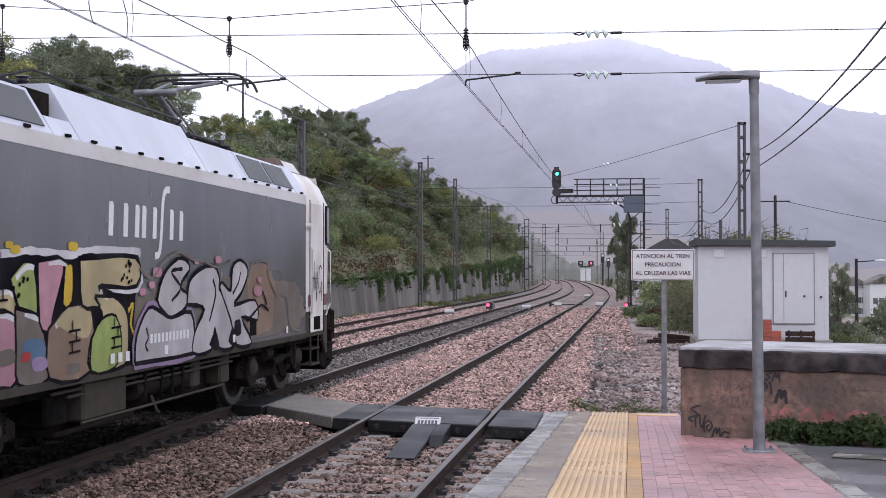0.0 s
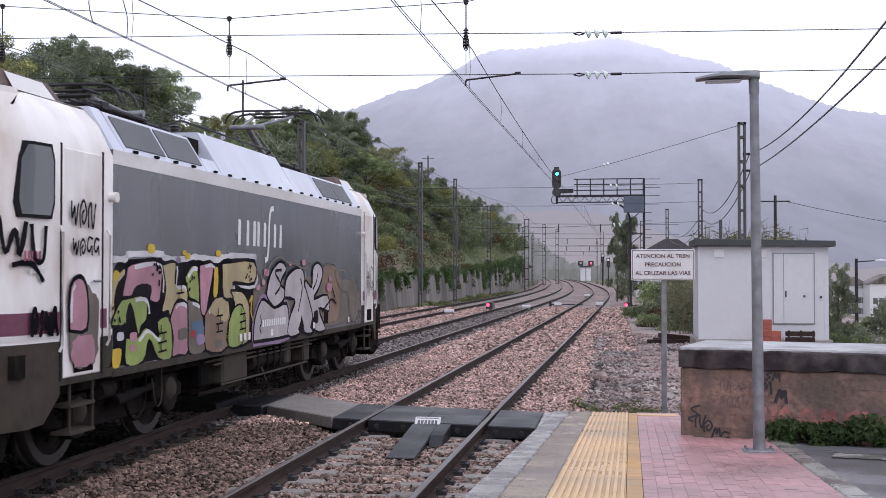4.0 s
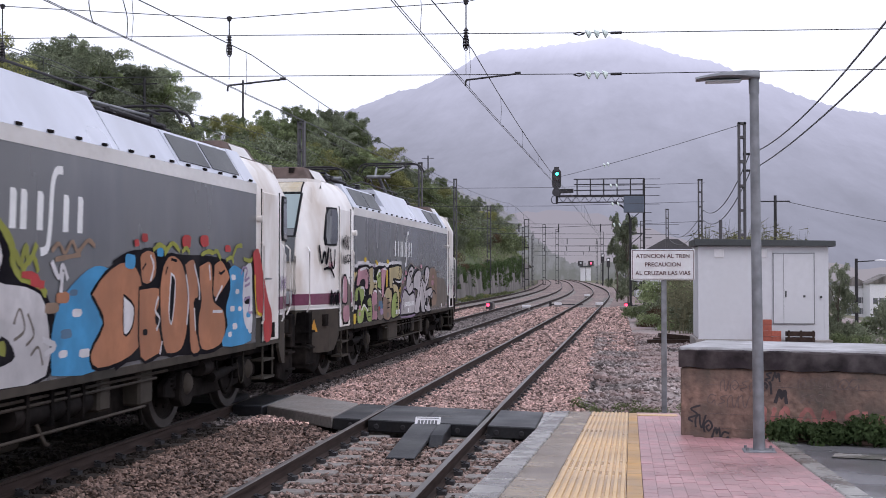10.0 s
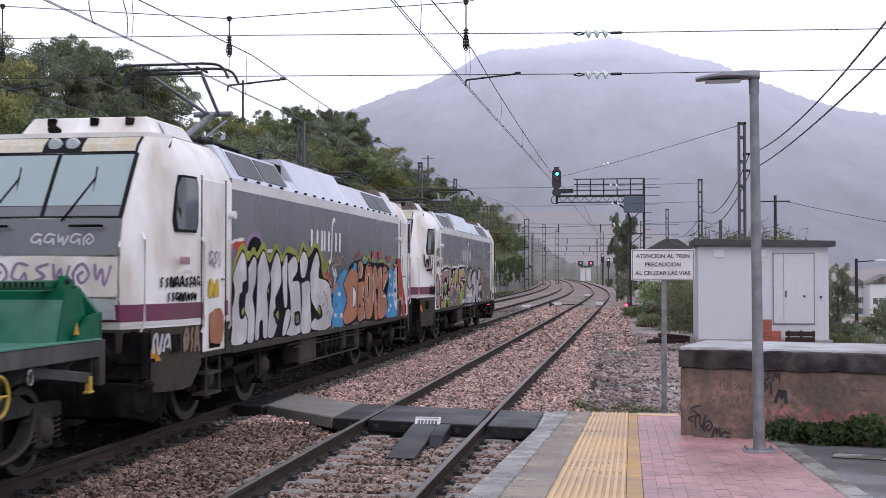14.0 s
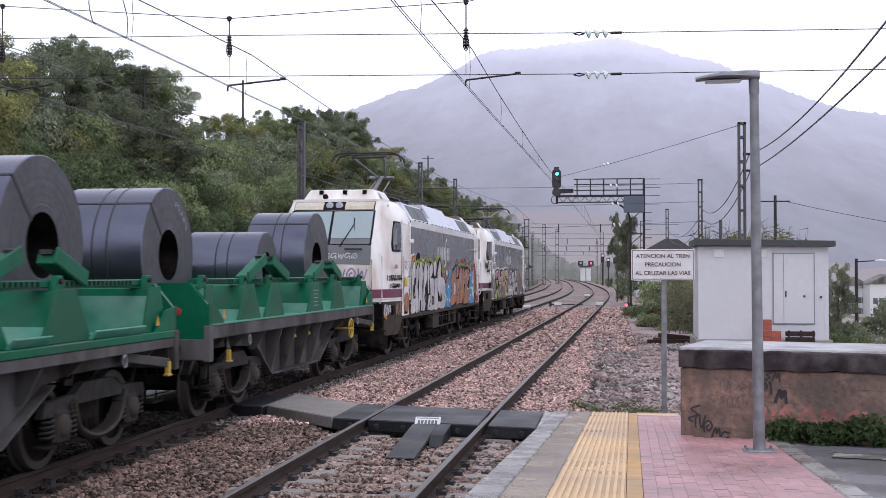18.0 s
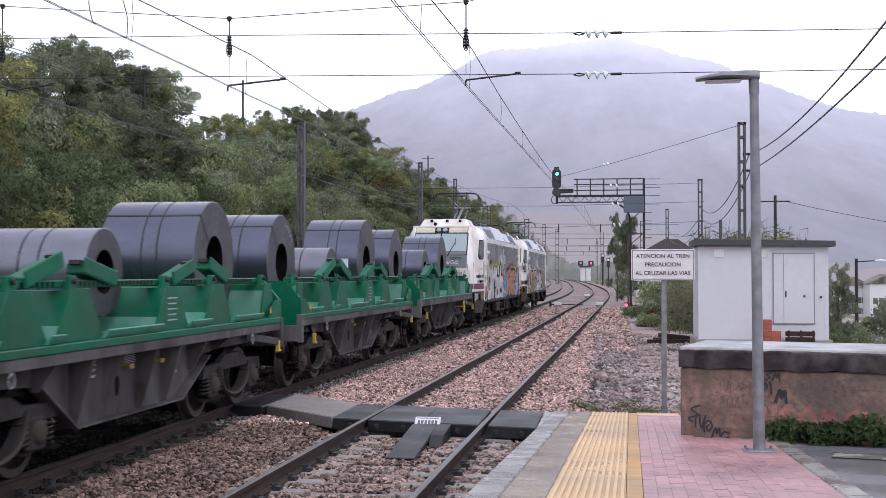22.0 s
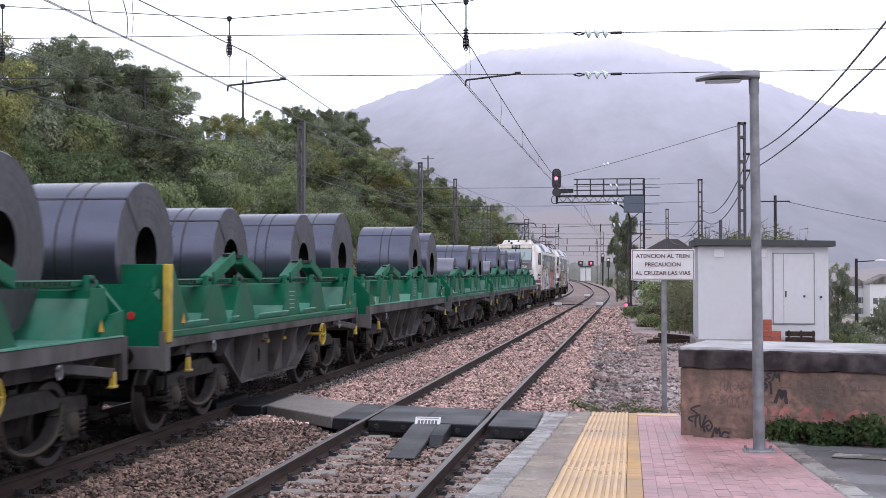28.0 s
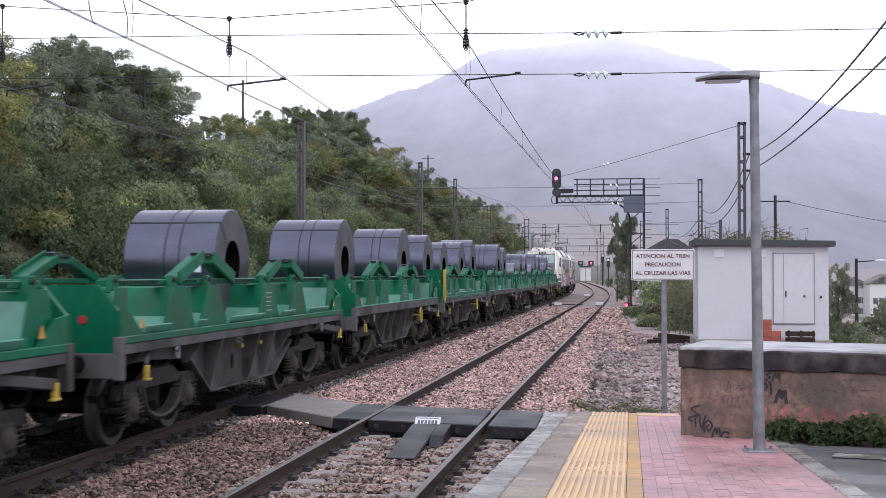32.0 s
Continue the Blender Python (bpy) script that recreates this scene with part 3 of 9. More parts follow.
class Mural:
    """Spray paint on the right-hand side of a vehicle, layer over layer."""

    def __init__(self, owner, x):
        self.owner, self.x, self.step, self.follow, self.grow = owner, x, 0, False, 1.0

    def put(self, lift):
        if self.follow:
            return lambda u, v: ((shell_at(abs(u), v) if v > 1.4 else side_at(abs(u), v)) + lift + 0.004, u, v)
        return lambda u, v: (self.x + lift, u, v)

    def layer(self):
        self.step += 1
        return 0.002 + 0.00016 * self.step

    def cloud(self, u0, u1, v0, v1, material, n=26, name="paint_patch"):
        b, lift = Build(), self.layer()
        cu, cv = (u0 + u1) / 2, (v0 + v1) / 2
        b.flat([(cu + (u1 - u0) / 2 * math.copysign(abs(math.cos(a)) ** 0.62, math.cos(a)) * rnd(0.88, 1.06), cv + (v1 - v0) / 2 * math.copysign(abs(math.sin(a)) ** 0.62, math.sin(a)) * rnd(0.85, 1.04))
                for a in [6.2832 * i / n for i in range(n)]], self.put(lift))
        part(name, b, material, self.owner)

    def shape(self, poly, fill, edge=INK, rim=0.05, halo=None, glint=None, name="painted_letter"):
        """A rounded closed form with a drawn outline."""
        cu, cv = sum(p[0] for p in poly) / len(poly), sum(p[1] for p in poly) / len(poly)
        poly = [(cu + (u - cu) * self.grow, max(cv + (v - cv) * self.grow, 1.04)) for u, v in poly] if self.grow > 1 else list(poly)
        line = smooth_line(poly + [poly[0]], 3)
        if halo:
            b, lift = Build(), self.layer()
            stroke(b, line + line[1:2], rim * 4.5, self.put(lift), 0.2)
            part("paint_halo", b, halo, self.owner)
        b, lift = Build(), self.layer()
        b.flat(line[:-1], self.put(lift))
        o = part(name, b, fill, self.owner)
        if edge:
            b, lift = Build(), self.layer()
            stroke(b, line + line[1:2], rim * 1.5, self.put(lift), 0.25)
            part("letter_outline", b, edge, o)
        if glint:
            b, lift = Build(), self.layer()
            n = len(line)
            stroke(b, [(u + 0.05, v - 0.05) for u, v in line[n // 10: n // 3]], 0.045, self.put(lift), 0.3)
            part("letter_glint", b, glint, o)
        return o

    def lines(self, rows, width, material, name="paint_line"):
        lift = self.layer()
        for k, r in enumerate(rows):
            b = Build()
            stroke(b, smooth_line(r), width, self.put(lift + 0.00002 * k), 0.25)
            part(name, b, material, self.owner)

    def letter(self, kind, u0, u1, v0, v1, width, fill, edge=INK, rim=0.07, lean=0.0, halo=None, glint=None):
        lines = figure(kind, u0, u1, v0, v1, lean)
        if halo:
            b, lift = Build(), self.layer()
            for i, l in enumerate(lines):
                stroke(b, l, width + 4.2 * rim, self.put(lift + 0.00003 * i), 0.12)
            part("paint_halo", b, halo, self.owner)
        b, lift = Build(), self.layer()
        for i, l in enumerate(lines):
            stroke(b, self.longer(l, rim), width + 2 * rim, self.put(lift + 0.00003 * i), 0.04)
        o = part("painted_letter", b, edge, self.owner)
        b, lift = Build(), self.layer()
        for i, l in enumerate(lines):
            stroke(b, l, width, self.put(lift + 0.00003 * i), 0.05)
        part("letter_fill", b, fill, o)
        if glint:
            b, lift = Build(), self.layer()
            l = lines[0][len(lines[0]) // 3: 2 * len(lines[0]) // 3 + 2]
            stroke(b, [(u - width * 0.28, v + 0.02) for u, v in l], width * 0.13, self.put(lift))
            part("letter_glint", b, glint, o)

    @staticmethod
    def longer(l, q):
        (a, b), (c, d) = l[0], l[1]
        k = math.hypot(a - c, b - d) or 1
        (e, f), (g, h) = l[-1], l[-2]
        m = math.hypot(e - g, f - h) or 1
        return [(a + (a - c) / k * q, b + (b - d) / k * q)] + l[1:-1] + [(e + (e - g) / m * q, f + (f - h) / m * q)]

    def scrawl(self, u0, u1, v0, v1, material, n, width=0.02, name="scrawl"):
        """A row of quick abstract marks."""
        b, lift = Build(), self.layer()
        step = (u1 - u0) / n
        for k in range(n):
            kind = random.choice(["arch", "bolt", "loop", "stem", "hook", "fork", "zed"])
            for l in figure(kind, u0 + k * step + step * 0.08, u0 + (k + 1) * step - step * 0.08, v0 + rnd(0, 0.06) * (v1 - v0), v1 - rnd(0, 0.12) * (v1 - v0), 0.1):
                stroke(b, l, width, self.put(lift + 0.00002 * k), 0.2)
        part(name, b, material, self.owner)

    def bars(self, u0, u1, v0, v1, material, n, name="lettering_bar", fill=0.55):
        """A row of plain bars in place of small lettering, each a part of its own."""
        lift = self.layer()
        step = (u1 - u0) / n
        for k in range(n):
            a = u0 + k * step
            part(name, Build().flat([(a, v0), (a + step * fill, v0), (a + step * fill, v1), (a, v1)], self.put(lift)), material, self.owner)


# ---------------------------------------------------------------- locomotive
CAB_FRONT = [(0.95, 9.0), (1.4, 9.05), (1.7, 9.1), (2.3, 9.08), (2.75, 8.98), (3.3, 8.66), (3.72, 8.40), (3.84, 8.25)]


def cab_y(z):
    return float(np.interp(z, [a for a, _ in CAB_FRONT], [b for _, b in CAB_FRONT]))


def cab_outline(z, grow=0.0, y0=6.2):
    """Plan outline of the cab at the height z, from one side round the nose to the other."""
    w = float(np.interp(z, [0.9, 3.38, 3.72, 3.9], [1.47, 1.47, 1.30, 1.12])) + grow
    f = min(1.08, w - 0.05) + grow
    yf = cab_y(z) + grow
    half = [(w, y0), (w, 7.45), (w - 0.06, 7.95), (f + 0.14, yf - 0.42), (f + 0.05, yf - 0.15), (f - 0.04, yf - 0.04), (f * 0.6, yf), (0, yf + 0.02)]
    return half + [(-x, y) for x, y in half[-2::-1]]


def side_at(y, z):
    """Half width of the cab side at y and z."""
    o = cab_outline(z)[:8]
    return float(np.interp(y, [p[1] for p in o], [p[0] for p in o]))


CAB_ROWS = [1.4, 1.7, 2.3, 2.75, 3.38, 3.72, 3.84]


def shell_at(y, z):
    """Half width of the cab shell as it is built between its rows."""
    k = max(i for i in range(len(CAB_ROWS) - 1) if CAB_ROWS[i] <= z)
    f = (z - CAB_ROWS[k]) / (CAB_ROWS[k + 1] - CAB_ROWS[k])
    o = [(p[0] + (q[0] - p[0]) * f, p[1] + (q[1] - p[1]) * f) for p, q in zip(cab_outline(CAB_ROWS[k])[:8], cab_outline(CAB_ROWS[k + 1])[:8])]
    return float(np.interp(y, [p[1] for p in o], [p[0] for p in o]))


def cab_shell(b, zs, e, grow=0.0, y0=6.2, cap=False):
    n = 0
    rows = []
    for z in zs:
        o = cab_outline(z, grow, y0)
        n = len(o)
        rows += [(x, e * y, z) for x, y in o]
    fs = [(j * n + i, j * n + i + 1, (j + 1) * n + i + 1, (j + 1) * n + i) for j in range(len(zs) - 1) for i in range(n - 1)]
    if cap:
        fs.append(tuple(range((len(zs) - 1) * n, len(zs) * n)))
    if e < 0:
        fs = [f[::-1] for f in fs]
    b.add(rows, fs)


def wheel_pair(r, parent, y, x_face=0.80, axle_end=1.05, width=0.135):
    """A wheelset: two wheels on an axle."""
    ws = part("wheelset", Build().tube([(-axle_end, 0, 0), (axle_end, 0, 0)], 0.085, 10), BOGIE, parent, at=pose(0, y, r))
    for q in (-1, 1):
        m = pose(q * x_face, 0, 0, ry=90 * q)
        d = Build().lathe([(0.09, 0.02), (0.17, 0.06), (0.20, 0.03), (r * 0.74, -0.005), (r * 0.80, 0.03)], m, 28)
        for k in range(8):
            a = 6.2832 * k / 8
            d.obox(m @ Matrix.Translation((0.55 * r * math.cos(a), 0.55 * r * math.sin(a), 0.012)) @ pose(0, 0, 0, rz=math.degrees(a)), 0.05, 0.05, 0.03)
        w = part("wheel", d, WHEEL_FACE, ws, smooth=35)
        part("tyre", Build().lathe([(r * 0.80, 0.03), (r * 0.81, width * 0.5), (r * 0.985, width * 0.5), (r, width * 0.4), (r + 0.003, -width * 0.3), (r + 0.028, -width * 0.42), (r + 0.026, -width * 0.58), (r * 0.8, -width * 0.58), (r * 0.80, 0.03)], m, 32), WHEEL_RIM, w, smooth=35)
    return ws


WHEELS = []          # (wheelset, radius) for the motion


def loco_bogie(lo, y0):
    bg = Build()
    sides = []
    for q in (-1, 1):
        sides.append(Build().prism([(-1.9, 0.62), (-1.55, 0.78), (-0.7, 0.62), (0.7, 0.62), (1.55, 0.78), (1.9, 0.62), (1.9, 0.46), (1.5, 0.42), (0.7, 0.36), (-0.7, 0.36), (-1.5, 0.42), (-1.9, 0.46)], 'x', q * 1.04, q * 1.16))
    bg.box(-1.0, 1.0, -0.35, 0.35, 0.4, 0.8)
    bogie = part("bogie", bg, BOGIE, lo, bevel=0.02, at=pose(0, y0, 0))
    for sd in sides:
        part("side_frame", sd, BOGIE, bogie, bevel=0.02)
    for q in (-1, 1):
        for w in (-1.3, 1.3):
            part("axle_box", Build().prism([(w - 0.24, 0.42), (w - 0.2, 0.78), (w + 0.2, 0.78), (w + 0.24, 0.42), (w + 0.12, 0.3), (w - 0.12, 0.3)], 'x', q * 1.06, q * 1.24), BOGIE, bogie, bevel=0.02)
            cover = Build().lathe([(0.0, 0.05), (0.09, 0.05), (0.13, 0.02), (0.15, 0.0)], pose(q * 1.24, w, 0.60, ry=90 * q), 14)
            part("axle_cover", cover, SOLE_GREY, bogie, smooth=40)
            for k in (-0.33, 0.33):
                sp = Build()
                sp.tube([(q * 1.12 + 0.07 * math.cos(a), w + k + 0.07 * math.sin(a), 0.55 + 0.30 * a / 31.4) for a in [31.4 * i / 50 for i in range(51)]], 0.016, 5)
                part("spring", sp, UNDER, bogie, smooth=60)
        part("damper", Build().tube([(q * 1.3, -0.55, 0.62), (q * 1.3, 0.05, 0.66), (q * 1.3, 0.06, 0.66), (q * 1.3, 0.6, 0.7)], [0.075, 0.075, 0.045, 0.045], 12), BOGIE, bogie, smooth=40)
        part("cylinder", Build().tube([(q * 1.28, -1.0, 0.78), (q * 1.28, -0.66, 0.78)], 0.11, 14), BOGIE, bogie, smooth=40)
        hose = Build()
        hose.tube(smooth_line([(q * 1.3, 0.35, 0.86), (q * 1.34, 0.2, 0.5), (q * 1.34, -0.05, 0.36), (q * 1.34, -0.28, 0.5), (q * 1.3, -0.35, 0.85)]), 0.022, 6)
        part("hose", hose, UNDER, bogie, smooth=60)
        cab = Build()
        cab.tube(smooth_line([(q * 1.34, 0.75, 0.9), (q * 1.38, 0.66, 0.55), (q * 1.38, 0.5, 0.46), (q * 1.36, 0.4, 0.8)]), 0.010, 6)
        part("cable", cab, SOLE_GREY, bogie, smooth=60)
        part("sand_pipe", Build().tube([(q * 0.9, -2.05, 0.75), (q * 0.86, -2.0, 0.3), (q * 0.86, -1.95, 0.14)], 0.025, 6), UNDER, bogie)
        part("brake_unit", Build().box(q * 1.2 - 0.09, q * 1.2 + 0.09, 0.62, 0.9, 0.5, 0.85), UNDER, bogie, bevel=0.02)
    for w in (-1.3, 1.3):
        WHEELS.append((wheel_pair(0.625, bogie, w, 0.86, 1.12), 0.625))


def pantograph(lo, e, raised):
    base = Build()
    for q in (-0.5, 0.5):
        base.tube([(q, e * 3.0, 4.2), (q, e * 4.9, 4.2)], 0.035, 8)
        for y in (3.1, 4.8):
            base.tube([(q, e * y, 3.98), (q, e * y, 4.2)], [0.06, 0.05], 8)
    base.box(-0.55, 0.55, e * 4.4 - 0.09, e * 4.4 + 0.09, 4.17, 4.26)
    p = part("pantograph", base, DARK_STEEL, lo, smooth=40)
    if raised:
        kn, hd, hz = (e * 2.95, 4.84), e * 4.7, 5.36
    else:
        kn, hd, hz = (e * 2.7, 4.34), e * 4.6, 4.42
    part("lower_arm", Build().tube([(0, e * 4.4, 4.24), (0, kn[0], kn[1])], [0.06, 0.05], 8).tube([(0.25, e * 4.25, 4.22), (0.2, kn[0] - e * 0.1, kn[1] - 0.1)], 0.02, 6).tube([(-0.25, e * 4.25, 4.22), (-0.2, kn[0] - e * 0.1, kn[1] - 0.1)], 0.02, 6), GALVANISED, p, smooth=50)
    part("upper_arm", Build().tube([(0.1, *kn), (0.42, hd - e * 0.1, hz - 0.12)], 0.03, 8).tube([(-0.1, *kn), (-0.42, hd - e * 0.1, hz - 0.12)], 0.03, 8).tube([(0, kn[0], kn[1] - 0.08), (0.05, hd - e * 0.15, hz - 0.16)], 0.012, 6).tube([(-0.34, *kn), (0.34, *kn)], 0.05, 10), GALVANISED, p, smooth=50)
    head = Build()
    for o in (-0.24, 0.24):
        head.tube(smooth_line([(-0.97, hd + o, hz - 0.24), (-0.86, hd + o, hz - 0.06), (-0.62, hd + o, hz), (0, hd + o, hz), (0.62, hd + o, hz), (0.86, hd + o, hz - 0.06), (0.97, hd + o, hz - 0.24)]), 0.022, 6)
    head.tube([(-0.45, hd - 0.24, hz - 0.05), (-0.45, hd + 0.24, hz - 0.05)], 0.02, 6).tube([(0.45, hd - 0.24, hz - 0.05), (0.45, hd + 0.24, hz - 0.05)], 0.02, 6)
    head.tube([(-0.45, hd, hz - 0.1), (0.45, hd, hz - 0.1)], 0.03, 6)
    part("pan_head", head, DARK_STEEL, p, smooth=50)
    for q in (-0.5, 0.5):
        for y in (3.1, 4.8):
            prof = []
            for k in range(5):
                prof += [(0.05, 3.98 + 0.04 * k), (0.085, 3.995 + 0.04 * k), (0.05, 4.01 + 0.04 * k)]
            part("roof_insulator", Build().lathe(prof, pose(q, e * y, 0), 12), INSULATOR_DARK, p, smooth=60)


def nose_patch(x0, x1, z0, z1, e, lift, nz=3):
    """A panel lying on the sloping nose."""
    b = Build()
    for j in range(nz):
        z = z0 + (z1 - z0) * j / (nz - 1)
        for x in (x0, x1):
            b.v.append((x, e * (cab_y(z) + 0.022 + lift), z))
    b.f = [(2 * j, 2 * j + 1, 2 * j + 3, 2 * j + 2) for j in range(nz - 1)]
    if e > 0:
        b.f = [f[::-1] for f in b.f]
    back = [(x, y - e * 0.05, z) for x, y, z in b.v]
    n = len(b.v)
    b.v += back
    b.f += [(0, 1, n + 1, n), (n - 2, n - 1, 2 * n - 1, 2 * n - 2)] + [(2 * j, 2 * j + 2, n + 2 * j + 2, n + 2 * j) for j in range(nz - 1)] + [(2 * j + 1, 2 * j + 3, n + 2 * j + 3, n + 2 * j + 1) for j in range(nz - 1)]
    return b


def side_window(q, e, inset, lift):
    """The slanted cab window, bent with the cab side."""
    b = Build()
    nu, nv = 7, 6
    for d in (lift, lift - 0.08):
        for j in range(nv):
            z = 2.62 + inset + (3.36 - 2.62 - 2 * inset) * j / (nv - 1)
            cut = 0.05 if j in (0, nv - 1) else 0.0
            y0, y1 = 7.58 + inset + cut, 8.17 - inset - 0.14 * (z - 2.62) - cut
            for i in range(nu):
                y = y0 + (y1 - y0) * i / (nu - 1)
                b.v.append((q * (shell_at(y, z) + d), e * y, z))
    n = nu * nv
    b.f += [(j * nu + i, j * nu + i + 1, (j + 1) * nu + i + 1, (j + 1) * nu + i) for j in range(nv - 1) for i in range(nu - 1)]
    rim = [i for i in range(nu)] + [(j + 1) * nu - 1 for j in range(1, nv)] + [n - 1 - i for i in range(1, nu)] + [(nv - 1 - j) * nu for j in range(1, nv - 1)]
    b.f += [(rim[k], rim[(k + 1) % len(rim)], n + rim[(k + 1) % len(rim)], n + rim[k]) for k in range(len(rim))]
    return b


def low_skirt(q, e):
    """Side skirt of the cab below the sole, with a slanting rear edge."""
    b = Build()
    ys = [7.42, 7.7, 7.95, 8.3, 8.62]
    for d in (0.0, -0.05):
        for y, zb in zip(ys, (0.86, 0.60, 0.58, 0.58, 0.60)):
            b.v += [(q * (side_at(y, 1.2) + d), e * y, zb), (q * (side_at(y, 1.2) + d), e * y, 0.955)]
    b.f = [(2 * k, 2 * k + 2, 2 * k + 3, 2 * k + 1) for k in range(4)] + [(10 + 2 * k, 10 + 2 * k + 2, 10 + 2 * k + 3, 10 + 2 * k + 1) for k in range(4)]
    b.f += [(2 * k, 2 * k + 2, 12 + 2 * k, 10 + 2 * k) for k in range(4)] + [(0, 1, 11, 10), (8, 9, 19, 18)]
    return b


def locomotive(label, front_pan, rear_pan, white_rear_box):
    lo = thing("locomotive", label, "locomotive", "locomotives at the head of the train")
    # body side, strip, roof slopes
    b = Build()
    b.box(-1.47, 1.47, -6.2, 6.2, 0.98, 3.46)
    body = part("body", b, SIDE_GREY, lo, "dark grey painted side with grime and spray paint", bevel=0.01)
    for q in (-1, 1):
        part("white_band", Build().box(q * 1.4705, q * 1.476, -6.2, 6.2, 3.30, 3.46), STRIP_WHITE, body)
        part("sole_bar", Build().box(q * 1.38, q * 1.478, -6.2, 6.2, 0.93, 1.03), SOLE_GREY, body, bevel=0.008)
        part("panel_joint", Build().box(q * 1.4702, q * 1.4722, -6.2, 6.2, 1.475, 1.485), UNDER, body)
    # roof hood: lids of different height
    lids = [(-6.2, -5.9, 3.95, ROOF_GREY), (-5.9, -3.2, 3.93, None), (-3.2, -2.6, 3.66, ROOF_GREY), (-2.6, 1.2, 4.08, ROOF_GREY), (1.2, 3.0, 3.93, ROOF_GREY), (3.0, 5.6, 3.93, None), (5.6, 6.2, 3.95, ROOF_GREY)]
    for y0, y1, zt, m in lids:
        ins = 1.47 - (zt - 3.46) * 0.62
        rb = Build()
        rb.add([(1.47, y0 + 0.008, 3.462), (1.47, y1 - 0.008, 3.462), (ins, y1 - 0.02, zt), (ins, y0 + 0.02, zt), (-1.47, y0 + 0.008, 3.462), (-1.47, y1 - 0.008, 3.462), (-ins, y1 - 0.02, zt), (-ins, y0 + 0.02, zt)],
               [(0, 1, 2, 3), (5, 4, 7, 6), (3, 2, 6, 7), (1, 5, 6, 2), (4, 0, 3, 7)])
        lid = part("roof_lid", rb, ROOF_GREY, lo, "pale grey roof panel")
        if m is None:
            for a, c in ((y0 + 0.12, (y0 + y1) / 2 - 0.05), ((y0 + y1) / 2 + 0.05, y1 - 0.12)):
                for q in (-1, 1):
                    def slope_put(y, f, lift=0.012):
                        return (q * (1.47 + (ins - 1.47) * f + lift), y, 3.462 + (zt - 3.462) * f + lift * 0.6)
                    vb = Build()
                    vb.add([slope_put(a, 0.14), slope_put(c, 0.14), slope_put(c, 0.9), slope_put(a, 0.9), slope_put(a, 0.14, -0.02), slope_put(c, 0.14, -0.02), slope_put(c, 0.9, -0.02), slope_put(a, 0.9, -0.02)],
                           [(0, 1, 2, 3), (0, 1, 5, 4), (1, 2, 6, 5), (2, 3, 7, 6), (3, 0, 4, 7)])
                    part("vent_grille", vb, VENT_GREY, lid, "dark mesh vent")
        clips = Build()
        y = y0 + 0.3
        while y < y1 - 0.1:
            for q in (-1, 1):
                clips.box(q * 1.462, q * 1.492, y - 0.05, y + 0.05, 3.47, 3.50)
            y += 0.62
        tagged(part("catch_strip", clips, UNDER, lid), kind="stuff")
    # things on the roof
    # solid box whose near-black colour stands for shade in the roof gap
    part("roof_well", Build().box(-1.12, 1.12, -3.18, -2.62, 3.5, 3.96), UNDER, lo, "near-black box filling the shaded gap between the roof panels")
    part("roof_deck", Build().box(-0.95, 0.95, -6.1, 6.1, 3.80, 3.945), ROOF_RUST, lo)
    part("roof_conductor", Build().tube([(0.45, -5.2, 4.18), (0.45, 5.2, 4.18)], 0.022, 6).tube([(0.45, -2.4, 4.2), (0.7, -2.2, 4.3), (0.7, 2.2, 4.3), (0.45, 2.4, 4.2)], 0.016, 6), DARK_STEEL, lo, smooth=60)
    for y in (-2.2, -0.8, 0.8, 2.2):
        prof = []
        for k in range(5):
            prof += [(0.05, 4.0 + 0.05 * k), (0.09, 4.02 + 0.05 * k), (0.05, 4.035 + 0.05 * k)]
        part("roof_insulator", Build().lathe(prof, pose(0.6, y, 0), 12), INSULATOR_DARK, lo, smooth=60)
    pantograph(lo, 1, front_pan)
    pantograph(lo, -1, rear_pan)
    part("roof_box", Build().box(-0.7, 0.1, -1.4, 1.0, 3.94, 4.2), ROOF_RUST, lo, bevel=0.02)
    for e in (1, -1):
        # cab
        cb = Build()
        cab_shell(cb, [1.4, 1.7, 2.3, 2.75, 3.38, 3.72, 3.84], e, cap=False)
        cab_shell(cb, [3.84, 3.9], e, cap=True)
        cab = part("cab", cb, CAB_WHITE, lo, "dirty cream-white cab with a sloping nose", smooth=38)
        roof = Build()
        roof.add([(-1.1, e * 6.1, 3.93), (1.1, e * 6.1, 3.93), (1.12, e * 7.9, 3.9), (-1.12, e * 7.9, 3.9), (-1.47, e * 6.1, 3.42), (1.47, e * 6.1, 3.42)], [(0, 1, 2, 3), (0, 4, 5, 1)])
        part("cab_roof", roof, CAB_WHITE, cab)
        sk = Build()
        cab_shell(sk, [0.95, 1.395], e)
        part("cab_skirt", sk, SOLE_GREY, cab, "grimy grey lower skirt", smooth=38)
        for q in (-1, 1):
            part("low_skirt", low_skirt(q, e), SOLE_GREY, cab)
        pb = Build()
        cab_shell(pb, [1.49, 1.70], e, grow=0.005, y0=6.35)
        part("purple_band", pb, PURPLE, cab, "faded purple stripe", smooth=38)
        yb = Build()
        cab_shell(yb, [1.43, 1.475], e, grow=0.004, y0=6.35)
        part("pale_band", yb, STRIP_WHITE, cab, smooth=38)
